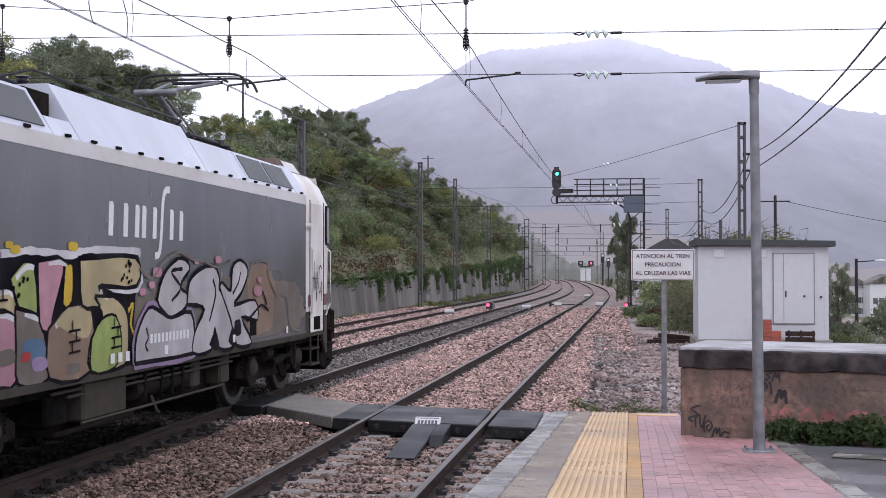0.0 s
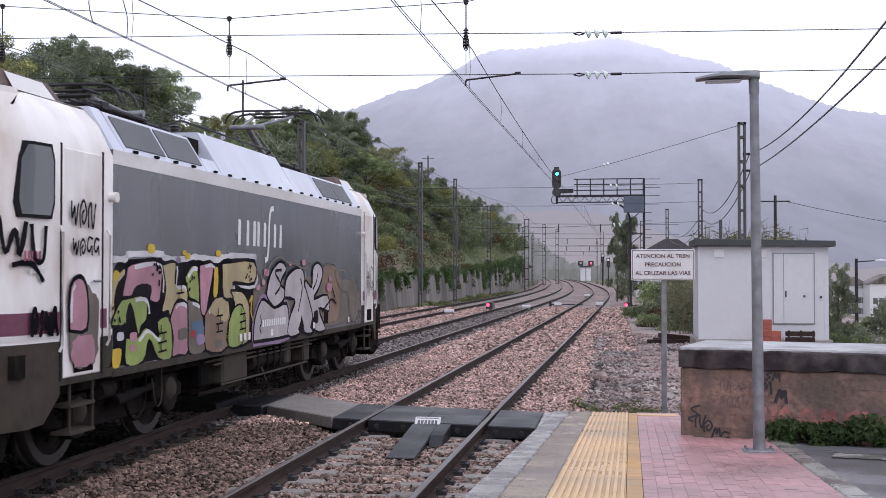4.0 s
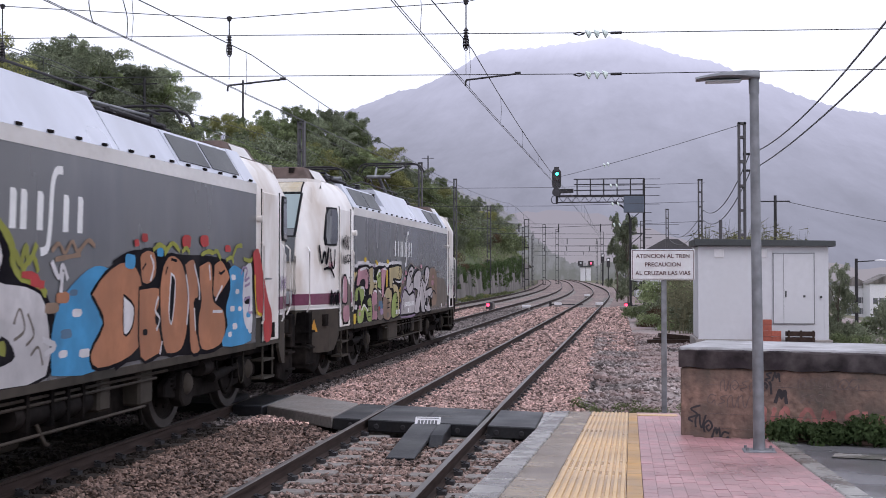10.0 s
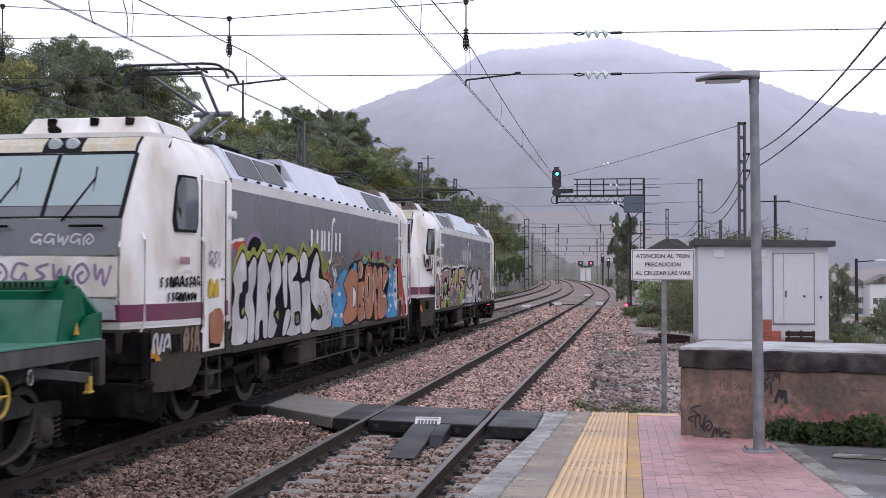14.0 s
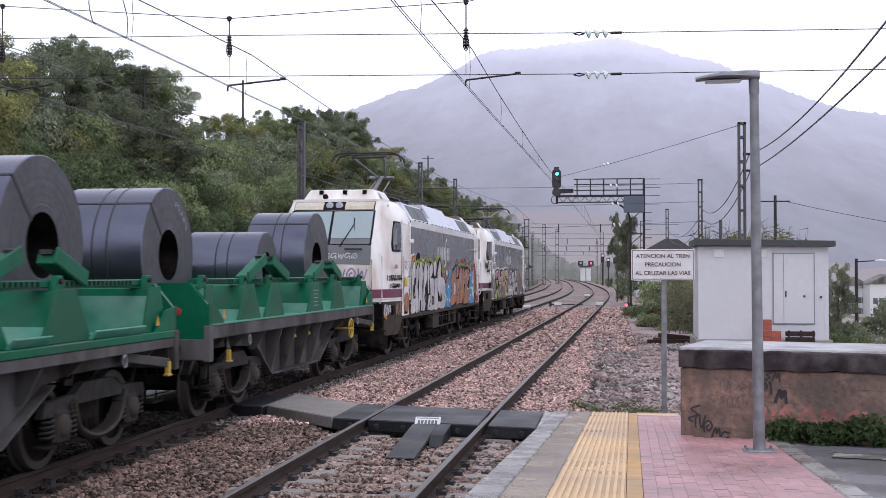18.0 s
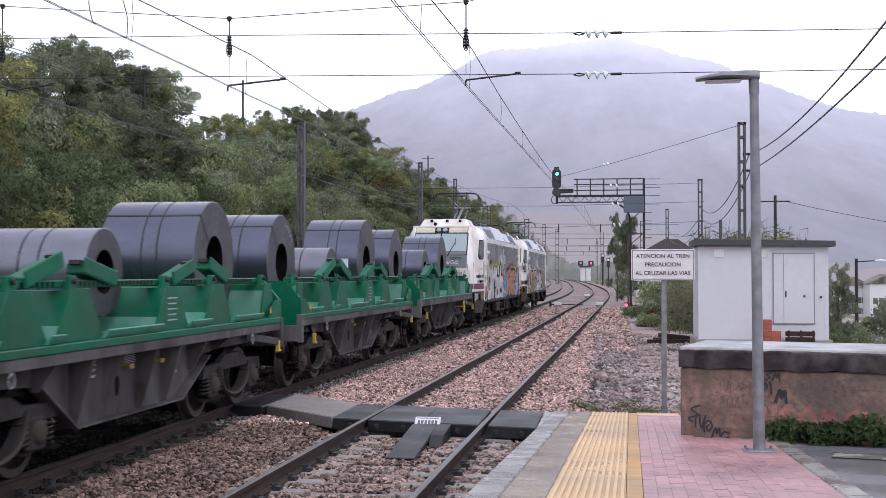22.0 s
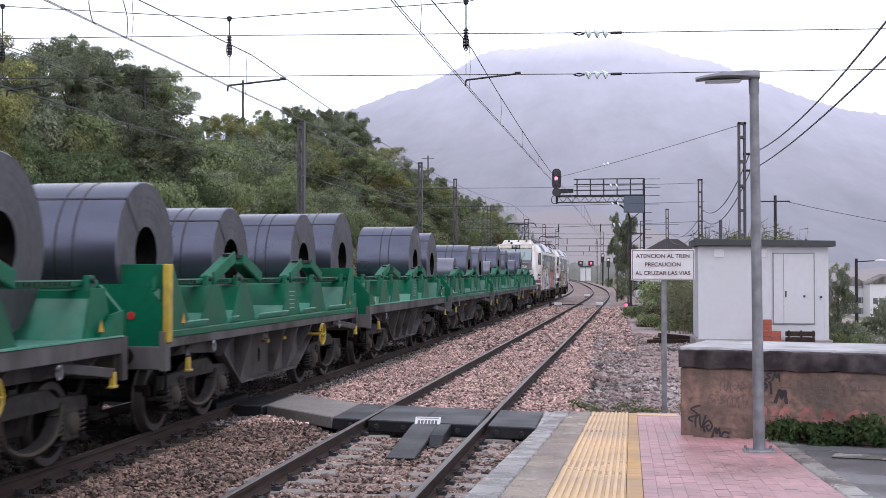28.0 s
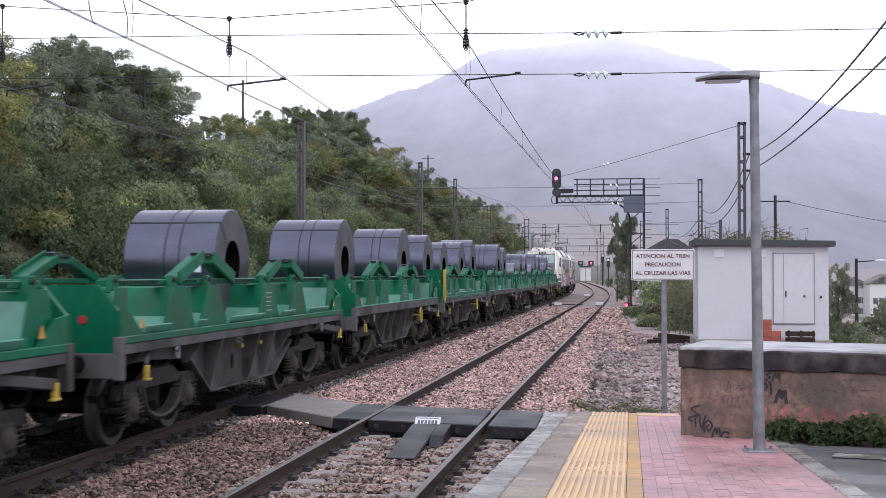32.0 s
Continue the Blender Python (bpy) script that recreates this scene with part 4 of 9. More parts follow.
        for q in (-1, 1):
            # doors and windows of the cab side
            dr = Build().box(q * 1.45, q * 1.482, min(e * 6.52, e * 7.36), max(e * 6.52, e * 7.36), 1.02, 3.36)
            door = part("cab_door", dr, CAB_WHITE, cab, "stained cream cab door with a steel handle", bevel=0.012)
            fr = Build()
            for y in (6.46, 7.42):
                fr.box(q * 1.46, q * 1.478, min(e * (y - 0.014), e * (y + 0.014)), max(e * (y - 0.014), e * (y + 0.014)), 1.0, 3.40)
            part("door_seal", fr, RUBBER_SEAL, door)
            for y in (6.40, 7.49):
                part("grab_rail", Build().tube([(q * 1.50, e * y, 1.3), (q * 1.53, e * y, 1.36), (q * 1.53, e * y, 2.5), (q * 1.50, e * y, 2.56)], 0.016, 8), CAB_WHITE, door, smooth=60)
            part("door_handle", Build().tube([(q * 1.485, e * 6.62, 2.0), (q * 1.53, e * 6.62, 2.0), (q * 1.53, e * 6.78, 2.0)], 0.014, 8), GALVANISED, door, smooth=60)
            part("door_step", Build().box(q * 1.30, q * 1.484, min(e * 6.7, e * 7.15), max(e * 6.7, e * 7.15), 1.06, 1.30), UNDER, door)
            win = part("cab_window", side_window(q, e, 0.0, 0.034), RUBBER_SEAL, cab, "dark side window in a rubber seal")
            part("pane", side_window(q, e, 0.032, 0.040), SIDE_GLASS, win)
            part("mirror_lamp", Build().tube([(q * 1.47, e * 6.28, 2.92), (q * 1.56, e * 6.28, 2.92)], [0.05, 0.06], 10), CAB_WHITE, cab, smooth=40)
            part("corner_rail", Build().tube([(q * 1.2, e * 8.78, 1.35), (q * 1.26, e * 8.80, 1.5), (q * 1.26, e * 8.80, 2.5), (q * 1.2, e * 8.74, 2.58)], 0.016, 8), CAB_WHITE, cab, smooth=60)
            part("corner_rail", Build().tube([(q * 1.06, e * 9.08, 1.7), (q * 1.08, e * 9.16, 1.75), (q * 1.08, e * 9.14, 2.4), (q * 1.06, e * 9.08, 2.46)], 0.016, 8), CAB_WHITE, cab, smooth=60)
            part("vent_hatch", Build().box(q * 1.34, q * 1.41, min(e * 8.0, e * 8.2), max(e * 8.0, e * 8.2), 1.08, 1.30), UNDER, cab)
            tri = [(8.36, 0.98), (8.62, 0.98), (8.49, 1.22)]
            part("warning_triangle", Build().add([(q * (side_at(y, z) + 0.006), e * y, z) for y, z in tri], [(0, 1, 2)]), WARN, cab)
            # ladder with steps at the corner
            lad = Build()
            for y in (8.55, 8.95):
                lad.box(q * 1.16, q * 1.24, min(e * y, e * (y + 0.04)), max(e * y, e * (y + 0.04)), 0.36, 1.38)
            for z in (0.38, 0.68, 0.98):
                lad.box(q * 0.95, q * 1.30, min(e * 8.55, e * 9.0), max(e * 8.55, e * 9.0), z, z + 0.04)
            part("corner_steps", lad, UNDER, cab, "black steel corner steps", bevel=0.005)
            st = Build()
            for z in (0.42, 0.70):
                st.box(q * 1.25, q * 1.47, min(e * 6.62, e * 7.18), max(e * 6.62, e * 7.18), z, z + 0.035)
            for y in (6.62, 7.15):
                st.tube([(q * 1.44, e * y, 0.42), (q * 1.44, e * y, 0.98)], 0.018, 6)
            part("door_ladder", st, SOLE_GREY, cab)
            # buffers
            bf = Build().lathe([(0.11, 0.0), (0.11, 0.28), (0.075, 0.28), (0.075, 0.46), (0.20, 0.47), (0.22, 0.49), (0.20, 0.51), (0.0, 0.525)], pose(q * 0.9, e * 8.92, 1.05, rx=-90 * e), 18)
            part("buffer", bf, UNDER, lo, "black sprung buffer", smooth=40)
            # lamps low on the nose
            part("headlamp", nose_patch(q * 0.72 if q > 0 else -1.0, q * 1.0 if q > 0 else -0.72, 1.52, 1.76, e, 0.012), LAMP_GLASS, cab)
        # flat near-black patch in place of the shaded opening in the nose
        part("nose_recess", nose_patch(-0.98, 0.98, 0.96, 1.36, e, 0.006), UNDER, cab, "near-black panel for the shaded opening round the coupling")
        # nose: light panel, screen, dark and white panels
        part("light_panel", nose_patch(-1.0, 1.0, 3.615, 3.835, e, 0.004), RUBBER_SEAL, cab, "dark strip with lamps above the windscreen")
        for x0, x1 in ((-0.985, -0.27), (0.27, 0.985)):
            part("sign_panel", nose_patch(x0, x1, 3.63, 3.825, e, 0.012), LAMP_CREAM, cab, "yellowed cream panel")
        for x in (-0.12, 0.12):
            zc = 3.725
            part("top_lamp", Build().lathe([(0.0, 0.03), (0.07, 0.028), (0.09, 0.01), (0.095, -0.03)], pose(x, e * (cab_y(zc) + 0.03), zc, rx=-90 * e), 16), LAMP_GLASS, cab, smooth=40)
        scr = part("windscreen", nose_patch(-1.03, 1.03, 2.765, 3.608, e, 0.005, 5), RUBBER_SEAL, cab, "two-part windscreen in a dark seal")
        for x0, x1 in ((-0.995, -0.03), (0.03, 0.995)):
            part("pane", nose_patch(x0, x1, 2.92, 3.585, e, 0.012, 4), SCREEN, scr)
            part("lower_pane", nose_patch(x0, x1, 2.785, 2.912, e, 0.011, 3), SIDE_GREY, scr)
            part("wiper", Build().tube([(x0 + 0.25, e * (cab_y(2.72) + 0.06), 2.72), ((x0 + x1) / 2 + 0.06, e * (cab_y(3.3) + 0.05), 3.28)], 0.012, 6).tube([((x0 + x1) / 2 + 0.09, e * (cab_y(2.95) + 0.045), 2.9), ((x0 + x1) / 2 + 0.04, e * (cab_y(3.42) + 0.045), 3.42)], 0.009, 6), UNDER, scr)
        part("nose_panel", nose_patch(-1.03, 1.03, 2.305, 2.755, e, 0.005), SIDE_GREY, cab, "dark grey panel below the windscreen")
        for x in (-0.62, 0.62):
            part("nose_handle", Build().tube([(x - 0.2, e * 9.06, 2.66), (x - 0.2, e * 9.12, 2.66), (x + 0.2, e * 9.12, 2.66), (x + 0.2, e * 9.06, 2.66)], 0.016, 8), UNDER, cab)
        part("nose_plate", nose_patch(-1.02, 1.02, 1.80, 2.28, e, 0.006), CAB_WHITE, cab)
        # beam, coupling, plough
        part("buffer_beam", Build().box(-1.3, 1.3, min(e * 8.75, e * 8.98), max(e * 8.75, e * 8.98), 0.78, 1.36), UNDER, lo, bevel=0.02)
        part("coupling", Build().box(-0.09, 0.09, min(e * 8.9, e * 9.3), max(e * 8.9, e * 9.3), 0.92, 1.12).tube([(0, e * 9.25, 1.02), (0, e * 9.42, 0.72), (0, e * 9.3, 0.5)], 0.035, 8), UNDER, lo)
        plough = Build()
        plough.prism([(7.9 * e, 0.75), (9.0 * e, 0.75), (9.0 * e, 0.32), (8.5 * e, 0.2), (8.1 * e, 0.3)], 'x', -1.25, 1.25)
        part("snow_plough", plough, UNDER, lo, bevel=0.02)
        # box on the cab roof
        rb = Build()
        rb.add([(-0.95, e * 6.3, 3.9), (0.98, e * 6.3, 3.9), (0.98, e * 7.85, 3.9), (-0.95, e * 7.85, 3.9), (-0.8, e * 6.45, 4.17), (0.82, e * 6.45, 4.17), (0.82, e * 7.7, 4.17), (-0.8, e * 7.7, 4.17)],
               [(0, 3, 2, 1), (4, 5, 6, 7), (0, 1, 5, 4), (1, 2, 6, 5), (2, 3, 7, 6), (3, 0, 4, 7)])
        rbox = part("cooling_box", rb, CAB_WHITE if (white_rear_box and e < 0) else ROOF_RUST, lo, "white cooling unit on the cab roof" if (white_rear_box and e < 0) else "rusty brown unit on the cab roof", bevel=0.02)
        for x in (-0.5, 0.1, 0.6):
            part("lifting_eye", Build().box(x - 0.05, x + 0.05, min(e * 7.72, e * 7.8), max(e * 7.72, e * 7.8), 4.05, 4.15), UNDER, rbox)
        part("box_grille", Build().add([(0.99, e * 6.6, 3.95), (0.99, e * 7.5, 3.95), (0.86, e * 7.45, 4.14), (0.86, e * 6.65, 4.14)], [(0, 1, 2, 3)]), STRIP_WHITE, rbox)
        part("horn", Build().tube([(-0.3, e * 7.95, 3.97), (-0.3, e * 8.15, 3.97)], [0.03, 0.07], 10), UNDER, lo)
    # underframe
    fl = Build()
    fl.box(-1.3, 1.3, -7.4, 7.4, 0.82, 0.99)
    part("underframe", fl, UNDER, lo, bevel=0.02)
    for x, y0, y1, z0, z1, m in ((1.15, -2.9, 2.6, 0.40, 0.9, UNDER), (1.40, -2.35, -1.25, 0.5, 0.93, SOLE_GREY), (1.0, -2.2, -0.1, 0.30, 0.56, SOLE_GREY), (1.36, 2.05, 2.45, 0.5, 0.93, SOLE_GREY), (1.3, -3.0, -2.5, 0.5, 0.93, UNDER), (1.36, 0.95, 1.25, 0.55, 0.93, SOLE_GREY)):
        part("equipment_case", Build().box(-x, x, y0, y1, z0, z1), m, lo, bevel=0.03)
    for q in (-1, 1):
        part("air_tank", Build().tube([(q * 1.26, -0.9, 0.70), (q * 1.26, 0.75, 0.70)], 0.13, 14), BOGIE, lo, smooth=40)
        for y in (-0.7, -0.2, 0.15, 0.5):
            part("pipe_bracket", Build().box(q * 1.22, q * 1.40, y - 0.03, y + 0.03, 0.55, 0.93), UNDER, lo)
        for k, z in enumerate((0.86, 0.80, 0.50)):
            part("air_pipe", Build().tube([(q * (1.36 + 0.02 * k), -3.0 + 0.3 * k, z), (q * (1.36 + 0.02 * k), 2.9 - 0.4 * k, z)], 0.018, 6), SOLE_GREY, lo)
        part("drain_cock", Build().tube(smooth_line([(q * 1.38, -0.5, 0.6), (q * 1.42, -0.42, 0.42), (q * 1.40, -0.3, 0.38)]), 0.02, 6), SOLE_GREY, lo)
    for y in (-5.22, 5.22):
        loco_bogie(lo, y)
    for q in (-1, 1):
        for y in (-1.7, 3.2, -3.6):
            part("service_hatch", Build().box(q * 1.46, q * 1.474, y - 0.16, y + 0.16, 1.14, 1.40), UNDER, lo)
    # railway's word mark as plain bars and one swash
    mu = Mural(lo, 1.4705)
    lift = mu.layer()
    b = Build()
    stroke(b, smooth_line([(-0.62, 2.29), (-0.48, 2.34), (-0.42, 2.6), (-0.38, 2.95), (-0.30, 3.10), (-0.16, 3.12)]), 0.085, mu.put(lift + 0.0001))
    wm = part("word_mark", b, LOGO_WHITE, lo, "white word mark drawn as plain bars")
    for u in (-1.93, -1.54, -1.22, -1.02, -0.70, -0.16, 0.16):
        part("mark_bar", Build().flat([(u, 2.50), (u + 0.12, 2.50), (u + 0.14, 2.84), (u + 0.11, 2.88), (u + 0.02, 2.88)], mu.put(lift)), LOGO_WHITE, wm)
    for u in (-8.1,):
        mu.x = 1.44
        mu.bars(u, u + 0.36, 2.20, 2.30, LOGO_RED, 5, "small_word_mark", 0.6)
        mu.bars(u + 0.12, u + 0.5, 2.08, 2.13, STRIP_WHITE, 6, "small_lettering", 0.7)
        mu.x = 1.4705
    return lo, mu


def paint_one(lo, mu):
    """Pastel letters on black at the rear, silver ones on a smudged ground ahead of them."""
    mu.cloud(-1.3, 6.05, 1.035, 2.02, GRIME, 44)
    mu.cloud(2.9, 4.3, 1.1, 2.3, BROWN)
    mu.cloud(4.2, 5.9, 1.05, 1.98, GRIME, 30)
    # black ground with a pale crest
    mu.shape([(-6.19, 2.08), (-6.09, 2.2), (-5.82, 2.24), (-4.8, 2.27), (-4.25, 2.26), (-3.7, 2.3), (-2.78, 2.27), (-2.56, 2.3), (-1.15, 2.33), (-1.19, 1.82), (-1.23, 1.37), (-1.07, 1.04), (-3.78, 1.04), (-6.19, 1.05), (-6.19, 1.16)], INK, None, name="black_ground")
    mu.lines([[(-6.19, 2.24), (-5.82, 2.25), (-5.78, 2.3), (-4.8, 2.32), (-4.75, 2.28), (-4.25, 2.26), (-3.8, 2.29), (-3.65, 2.3), (-2.78, 2.27), (-2.62, 2.31), (-2.1, 2.34), (-1.15, 2.34), (-1.11, 2.29)]], 0.075, CHROME, "pale_crest")
    mu.shape([(-6.19, 2.08), (-6.12, 2.12), (-6, 2.06), (-6.13, 1.9), (-6.19, 1.78), (-6.19, 1.87)], AMBER, None)
    mu.lines([[(-6.19, 1.61), (-6.19, 1.78), (-6.12, 1.97), (-5.88, 2.11)]], 0.06, SAND)
    mu.shape([(-6.19, 1.24), (-5.97, 1.23), (-6.02, 1.04), (-6.19, 1.05)], AMBER, None)
    # bulging pastel letters
    mu.grow = 1.07
    mu.shape([(-5.78, 2.15), (-5.52, 2.2), (-4.88, 2.2), (-4.89, 1.77), (-5.18, 1.77), (-5.15, 1.92), (-5.51, 1.93), (-5.7, 1.81), (-5.92, 1.79)], PINK, rim=0.028, glint=CHROME)
    mu.shape([(-5.93, 1.79), (-5.7, 1.8), (-5.51, 1.82), (-5.34, 1.8), (-5.26, 1.7), (-5.29, 1.54), (-5.45, 1.46), (-5.5, 1.34), (-5.61, 1.56), (-5.73, 1.73), (-5.81, 1.6), (-5.85, 1.5), (-6.19, 1.51), (-6.07, 1.69)], LIME, rim=0.028, glint=CHROME)
    mu.shape([(-5.8, 1.36), (-5.51, 1.34), (-5.26, 1.44), (-4.91, 1.31), (-4.95, 1.49), (-4.57, 1.51), (-4.51, 1.04), (-4.91, 1.04), (-5.18, 1.29), (-5.34, 1.05), (-5.8, 1.05)], LIME, rim=0.028, glint=CHROME)
    mu.shape([(-4.76, 2.17), (-4.36, 2.2), (-4.37, 1.96), (-4.11, 1.95), (-3.94, 1.82), (-3.92, 1.61), (-4.25, 1.72), (-4.52, 1.51), (-4.57, 1.62), (-4.77, 1.63), (-4.66, 1.88)], SAND, rim=0.028, glint=CHROME)
    mu.shape([(-4.52, 1.51), (-4.28, 1.72), (-3.92, 1.6), (-3.93, 1.09), (-4.27, 1.04), (-4.45, 1.06), (-4.41, 1.28)], PINK, rim=0.028, glint=CHROME)
    mu.shape([(-4.02, 2.03), (-3.79, 2.17), (-3.59, 2.11), (-3.53, 1.66), (-3.77, 1.66), (-3.88, 1.78)], LIME, rim=0.028, glint=CHROME)
    mu.shape([(-3.92, 1.74), (-3.5, 1.65), (-3.38, 1.46), (-3.32, 1.04), (-3.85, 1.04), (-3.9, 1.41)], GRIME, rim=0.028, glint=CHROME)
    mu.shape([(-3.5, 2.18), (-2.99, 2.19), (-3.18, 1.73), (-3.27, 1.53), (-3.46, 1.62)], PINK, rim=0.028, glint=CHROME)
    mu.shape([(-3.27, 1.52), (-2.88, 1.73), (-2.37, 1.67), (-2.41, 1.04), (-3.23, 1.04)], BROWN, rim=0.028, glint=CHROME)
    mu.shape([(-3.11, 1.57), (-2.86, 1.72), (-2.38, 1.66), (-2.44, 1.42), (-2.77, 1.47)], SAND, None)
    mu.shape([(-2.57, 2.19), (-1.26, 2.23), (-1.23, 1.92), (-2.09, 1.93), (-2.09, 1.87), (-1.7, 1.79), (-1.45, 1.6), (-1.43, 1.28), (-1.54, 1.04), (-2.32, 1.04), (-2.32, 1.41), (-2.07, 1.53), (-2.14, 1.71), (-2.52, 1.74)], SAND, rim=0.028, glint=CHROME)
    mu.shape([(-2.31, 1.39), (-2.09, 1.57), (-1.75, 1.59), (-1.6, 1.29), (-1.77, 1.04), (-2.31, 1.04)], LIME, rim=0.02)
    mu.lines([[(-2.27, 1.84), (-1.79, 1.84), (-2.09, 1.91)], [(-2.27, 1.84), (-2.14, 1.72)]], 0.045, INK, "inner_line")
    mu.cloud(-5.75, -5.55, 1.3, 1.41, PINK, 14)
    mu.cloud(-5.75, -5.58, 1.18, 1.27, PINK, 14)
    mu.cloud(-5.25, -5.03, 2.32, 2.44, AMBER, 14)
    mu.cloud(-4.04, -3.85, 2.26, 2.35, AMBER, 14)
    mu.cloud(-4.13, -3.98, 2.31, 2.38, AMBER, 14)
    mu.cloud(-2.89, -2.67, 2.31, 2.41, AMBER, 14)
    mu.cloud(-3.82, -3.35, 1.24, 1.46, DULL_BLUE, 14)
    mu.cloud(-3.83, -3.64, 1.24, 1.34, RED, 14)
    mu.cloud(-4.27, -3.94, 1.23, 1.39, GRIME, 14)
    mu.cloud(-3.63, -3.31, 1.13, 1.28, MAUVE, 14)
    mu.cloud(-3.31, -2.85, 1.07, 1.29, BROWN, 14)
    mu.cloud(-2.92, -2.61, 1.04, 1.17, GRIME, 14)
    mu.cloud(-6.1, -5.91, 1.32, 1.43, CHROME, 14)
    mu.cloud(-4.35, -4.19, 2.21, 2.29, MAUVE, 14)
    mu.shape([(-2.93, 2.14), (-2.81, 2.14), (-2.82, 1.82), (-2.98, 1.79)], AMBER, None)
    mu.lines([[(-1.41, 1.65), (-1.28, 1.73), (-1.34, 1.51), (-1.23, 1.37)]], 0.05, AMBER)
    for u, v, n in ((*(-5.02, 2.05), 13), (*(-3.86, 1.94), 8), (*(-1.48, 2.08), 15), (*(-6.09, 1.58), 9)):
        for k in range(n):
            a, c = u + rnd(-0.16, 0.16), v + rnd(-0.13, 0.13)
            mu.cloud(a, a + 0.05, c, c + 0.045, INK, 6, "dot")
    for u, v0 in ((-4.35, 1.72), (-4.93, 1.13), (-2.88, 1.27), (-1.87, 1.26)):
        b, lift = Build(), mu.layer()
        for k in range(3):
            stroke(b, [(u, v0 + 0.11 * k), (u + 0.26, v0 + 0.01 + 0.11 * k)], 0.024, mu.put(lift))
            stroke(b, [(u + 0.08 + 0.09 * (k % 2), v0 + 0.11 * k), (u + 0.08 + 0.09 * (k % 2), v0 + 0.11 + 0.11 * k)], 0.024, mu.put(lift + 0.00005))
        part("brick_pattern", b, INK, lo)
    mu.grow = 1.04
    # silver letters with black outlines on a smudged ground
    mu.shape([(-1.2, 1.04), (-1.16, 1.36), (-0.83, 1.66), (-0.48, 1.61), (-0.13, 1.52), (0.51, 1.57), (0.65, 1.2), (0.58, 1.04)], SILVER, rim=0.034, halo=MAUVE)
    mu.shape([(-0.57, 1.77), (-0.46, 1.96), (-0.26, 2.13), (0.1, 2.26), (0.4, 2.22), (0.45, 2.11), (0.23, 1.99), (0.18, 1.89), (0.39, 1.82), (0.33, 1.65), (-0.11, 1.55), (-0.43, 1.65)], SILVER, rim=0.034)
    mu.shape([(0.43, 1.68), (0.51, 1.96), (0.9, 2.12), (1.4, 2.16), (1.61, 2), (1.6, 1.85), (1.82, 1.79), (2.07, 1.43), (2.23, 1.04), (1.62, 1.04), (1.44, 1.35), (1.3, 1.04), (0.65, 1.04), (0.72, 1.34), (1.04, 1.6), (0.75, 1.66)], SILVER, rim=0.034)
    mu.shape([(1.67, 1.87), (1.76, 1.95), (2.13, 1.83), (2.19, 2.14), (2.51, 2.26), (2.84, 2.15), (2.81, 1.99), (2.55, 1.78), (2.26, 1.63), (3.2, 1.68), (3.31, 1.38), (2.58, 1.45), (3.06, 1.04), (2.39, 1.04), (2.13, 1.42)], SILVER, rim=0.034)
    mu.lines([[(-0.13, 1.74), (0.17, 1.9), (-0.14, 2.1), (0.23, 2.14)], [(1.23, 1.43), (1.47, 1.8), (1.36, 2)], [(2.19, 1.79), (2.43, 1.94), (2.54, 2.1)], [(2.85, 1.37), (3.2, 1.49), (3.56, 1.59), (3.93, 1.5)], [(3.2, 1.77), (3.56, 1.82), (3.84, 1.59)]], 0.045, INK, "inner_line")
    mu.shape([(1.23, 1.12), (1.47, 1.29), (1.62, 1.07), (1.42, 1.04)], INK, None)
    mu.shape([(2.01, 1.12), (2.2, 1.32), (2.36, 1.07), (2.17, 1.05)], INK, None)
    mu.shape([(2.28, 1.39), (2.52, 1.4), (2.55, 1.2), (2.28, 1.2)], INK, None)
    mu.cloud(-0.73, -0.46, 2.03, 2.16, PINK, 14)
    mu.cloud(-1.12, -0.93, 1.82, 1.91, PINK, 14)
    mu.cloud(1.45, 1.71, 2.22, 2.33, PINK, 14)
    mu.cloud(3.16, 3.59, 1.74, 1.9, PINK, 14)
    mu.cloud(-0.84, -0.66, 1.9, 1.99, PINK, 14)
    mu.cloud(3.34, 3.59, 1.94, 2.03, PINK, 14)
    mu.cloud(0.66, 0.82, 2.2, 2.27, PINK, 14)
    mu.lines([[(-1.13, 2.14), (-0.76, 2.03), (-0.37, 2.23), (0.1, 2.35), (0.61, 2.26), (1.01, 2.24), (1.58, 2.17), (2.19, 2.28)], [(3.02, 2.23), (3.83, 2.27), (3.93, 2.04), (4.32, 1.75)], [(3.83, 2.13), (4.62, 2.13), (4.73, 1.92)], [(4.32, 1.75), (4.94, 1.68), (5.16, 1.19), (5.72, 1.1)]], 0.03, GRIME)
    mu.grow = 1.0
    mu.bars(-0.80, 0.50, 1.25, 1.36, LOGO_WHITE, 11, "number_bar", 0.6)
    mu.lines([[(-0.86, 1.16), (-0.94, 1.24), (-0.86, 1.32), (-0.92, 1.44)]], 0.03, INK)
    for u in (-1.9, -1.7, -1.5, -0.35, 2.2, 4.9):
        mu.bars(u, u + 0.12, 1.09, 1.2, LOGO_WHITE, 1, "label_plate", 0.9)
    mu.x = 1.4845
    mu.scrawl(-7.3, -6.7, 2.55, 2.85, INK, 3, 0.032)
    mu.scrawl(-7.25, -6.6, 2.26, 2.46, INK, 4, 0.028)
    mu.cloud(-7.3, -6.6, 1.1, 1.95, GRIME)
    mu.shape([(-7.3, 1.5), (-7.28, 1.95), (-7.05, 2.05), (-6.9, 1.9), (-6.9, 1.5)], PINK, INK, 0.03, glint=CHROME)
    mu.cloud(-7.25, -6.7, 1.1, 1.45, PINK)
    mu.scrawl(6.6, 7.2, 1.5, 2.3, INK, 2, 0.03)
    mu.follow = True
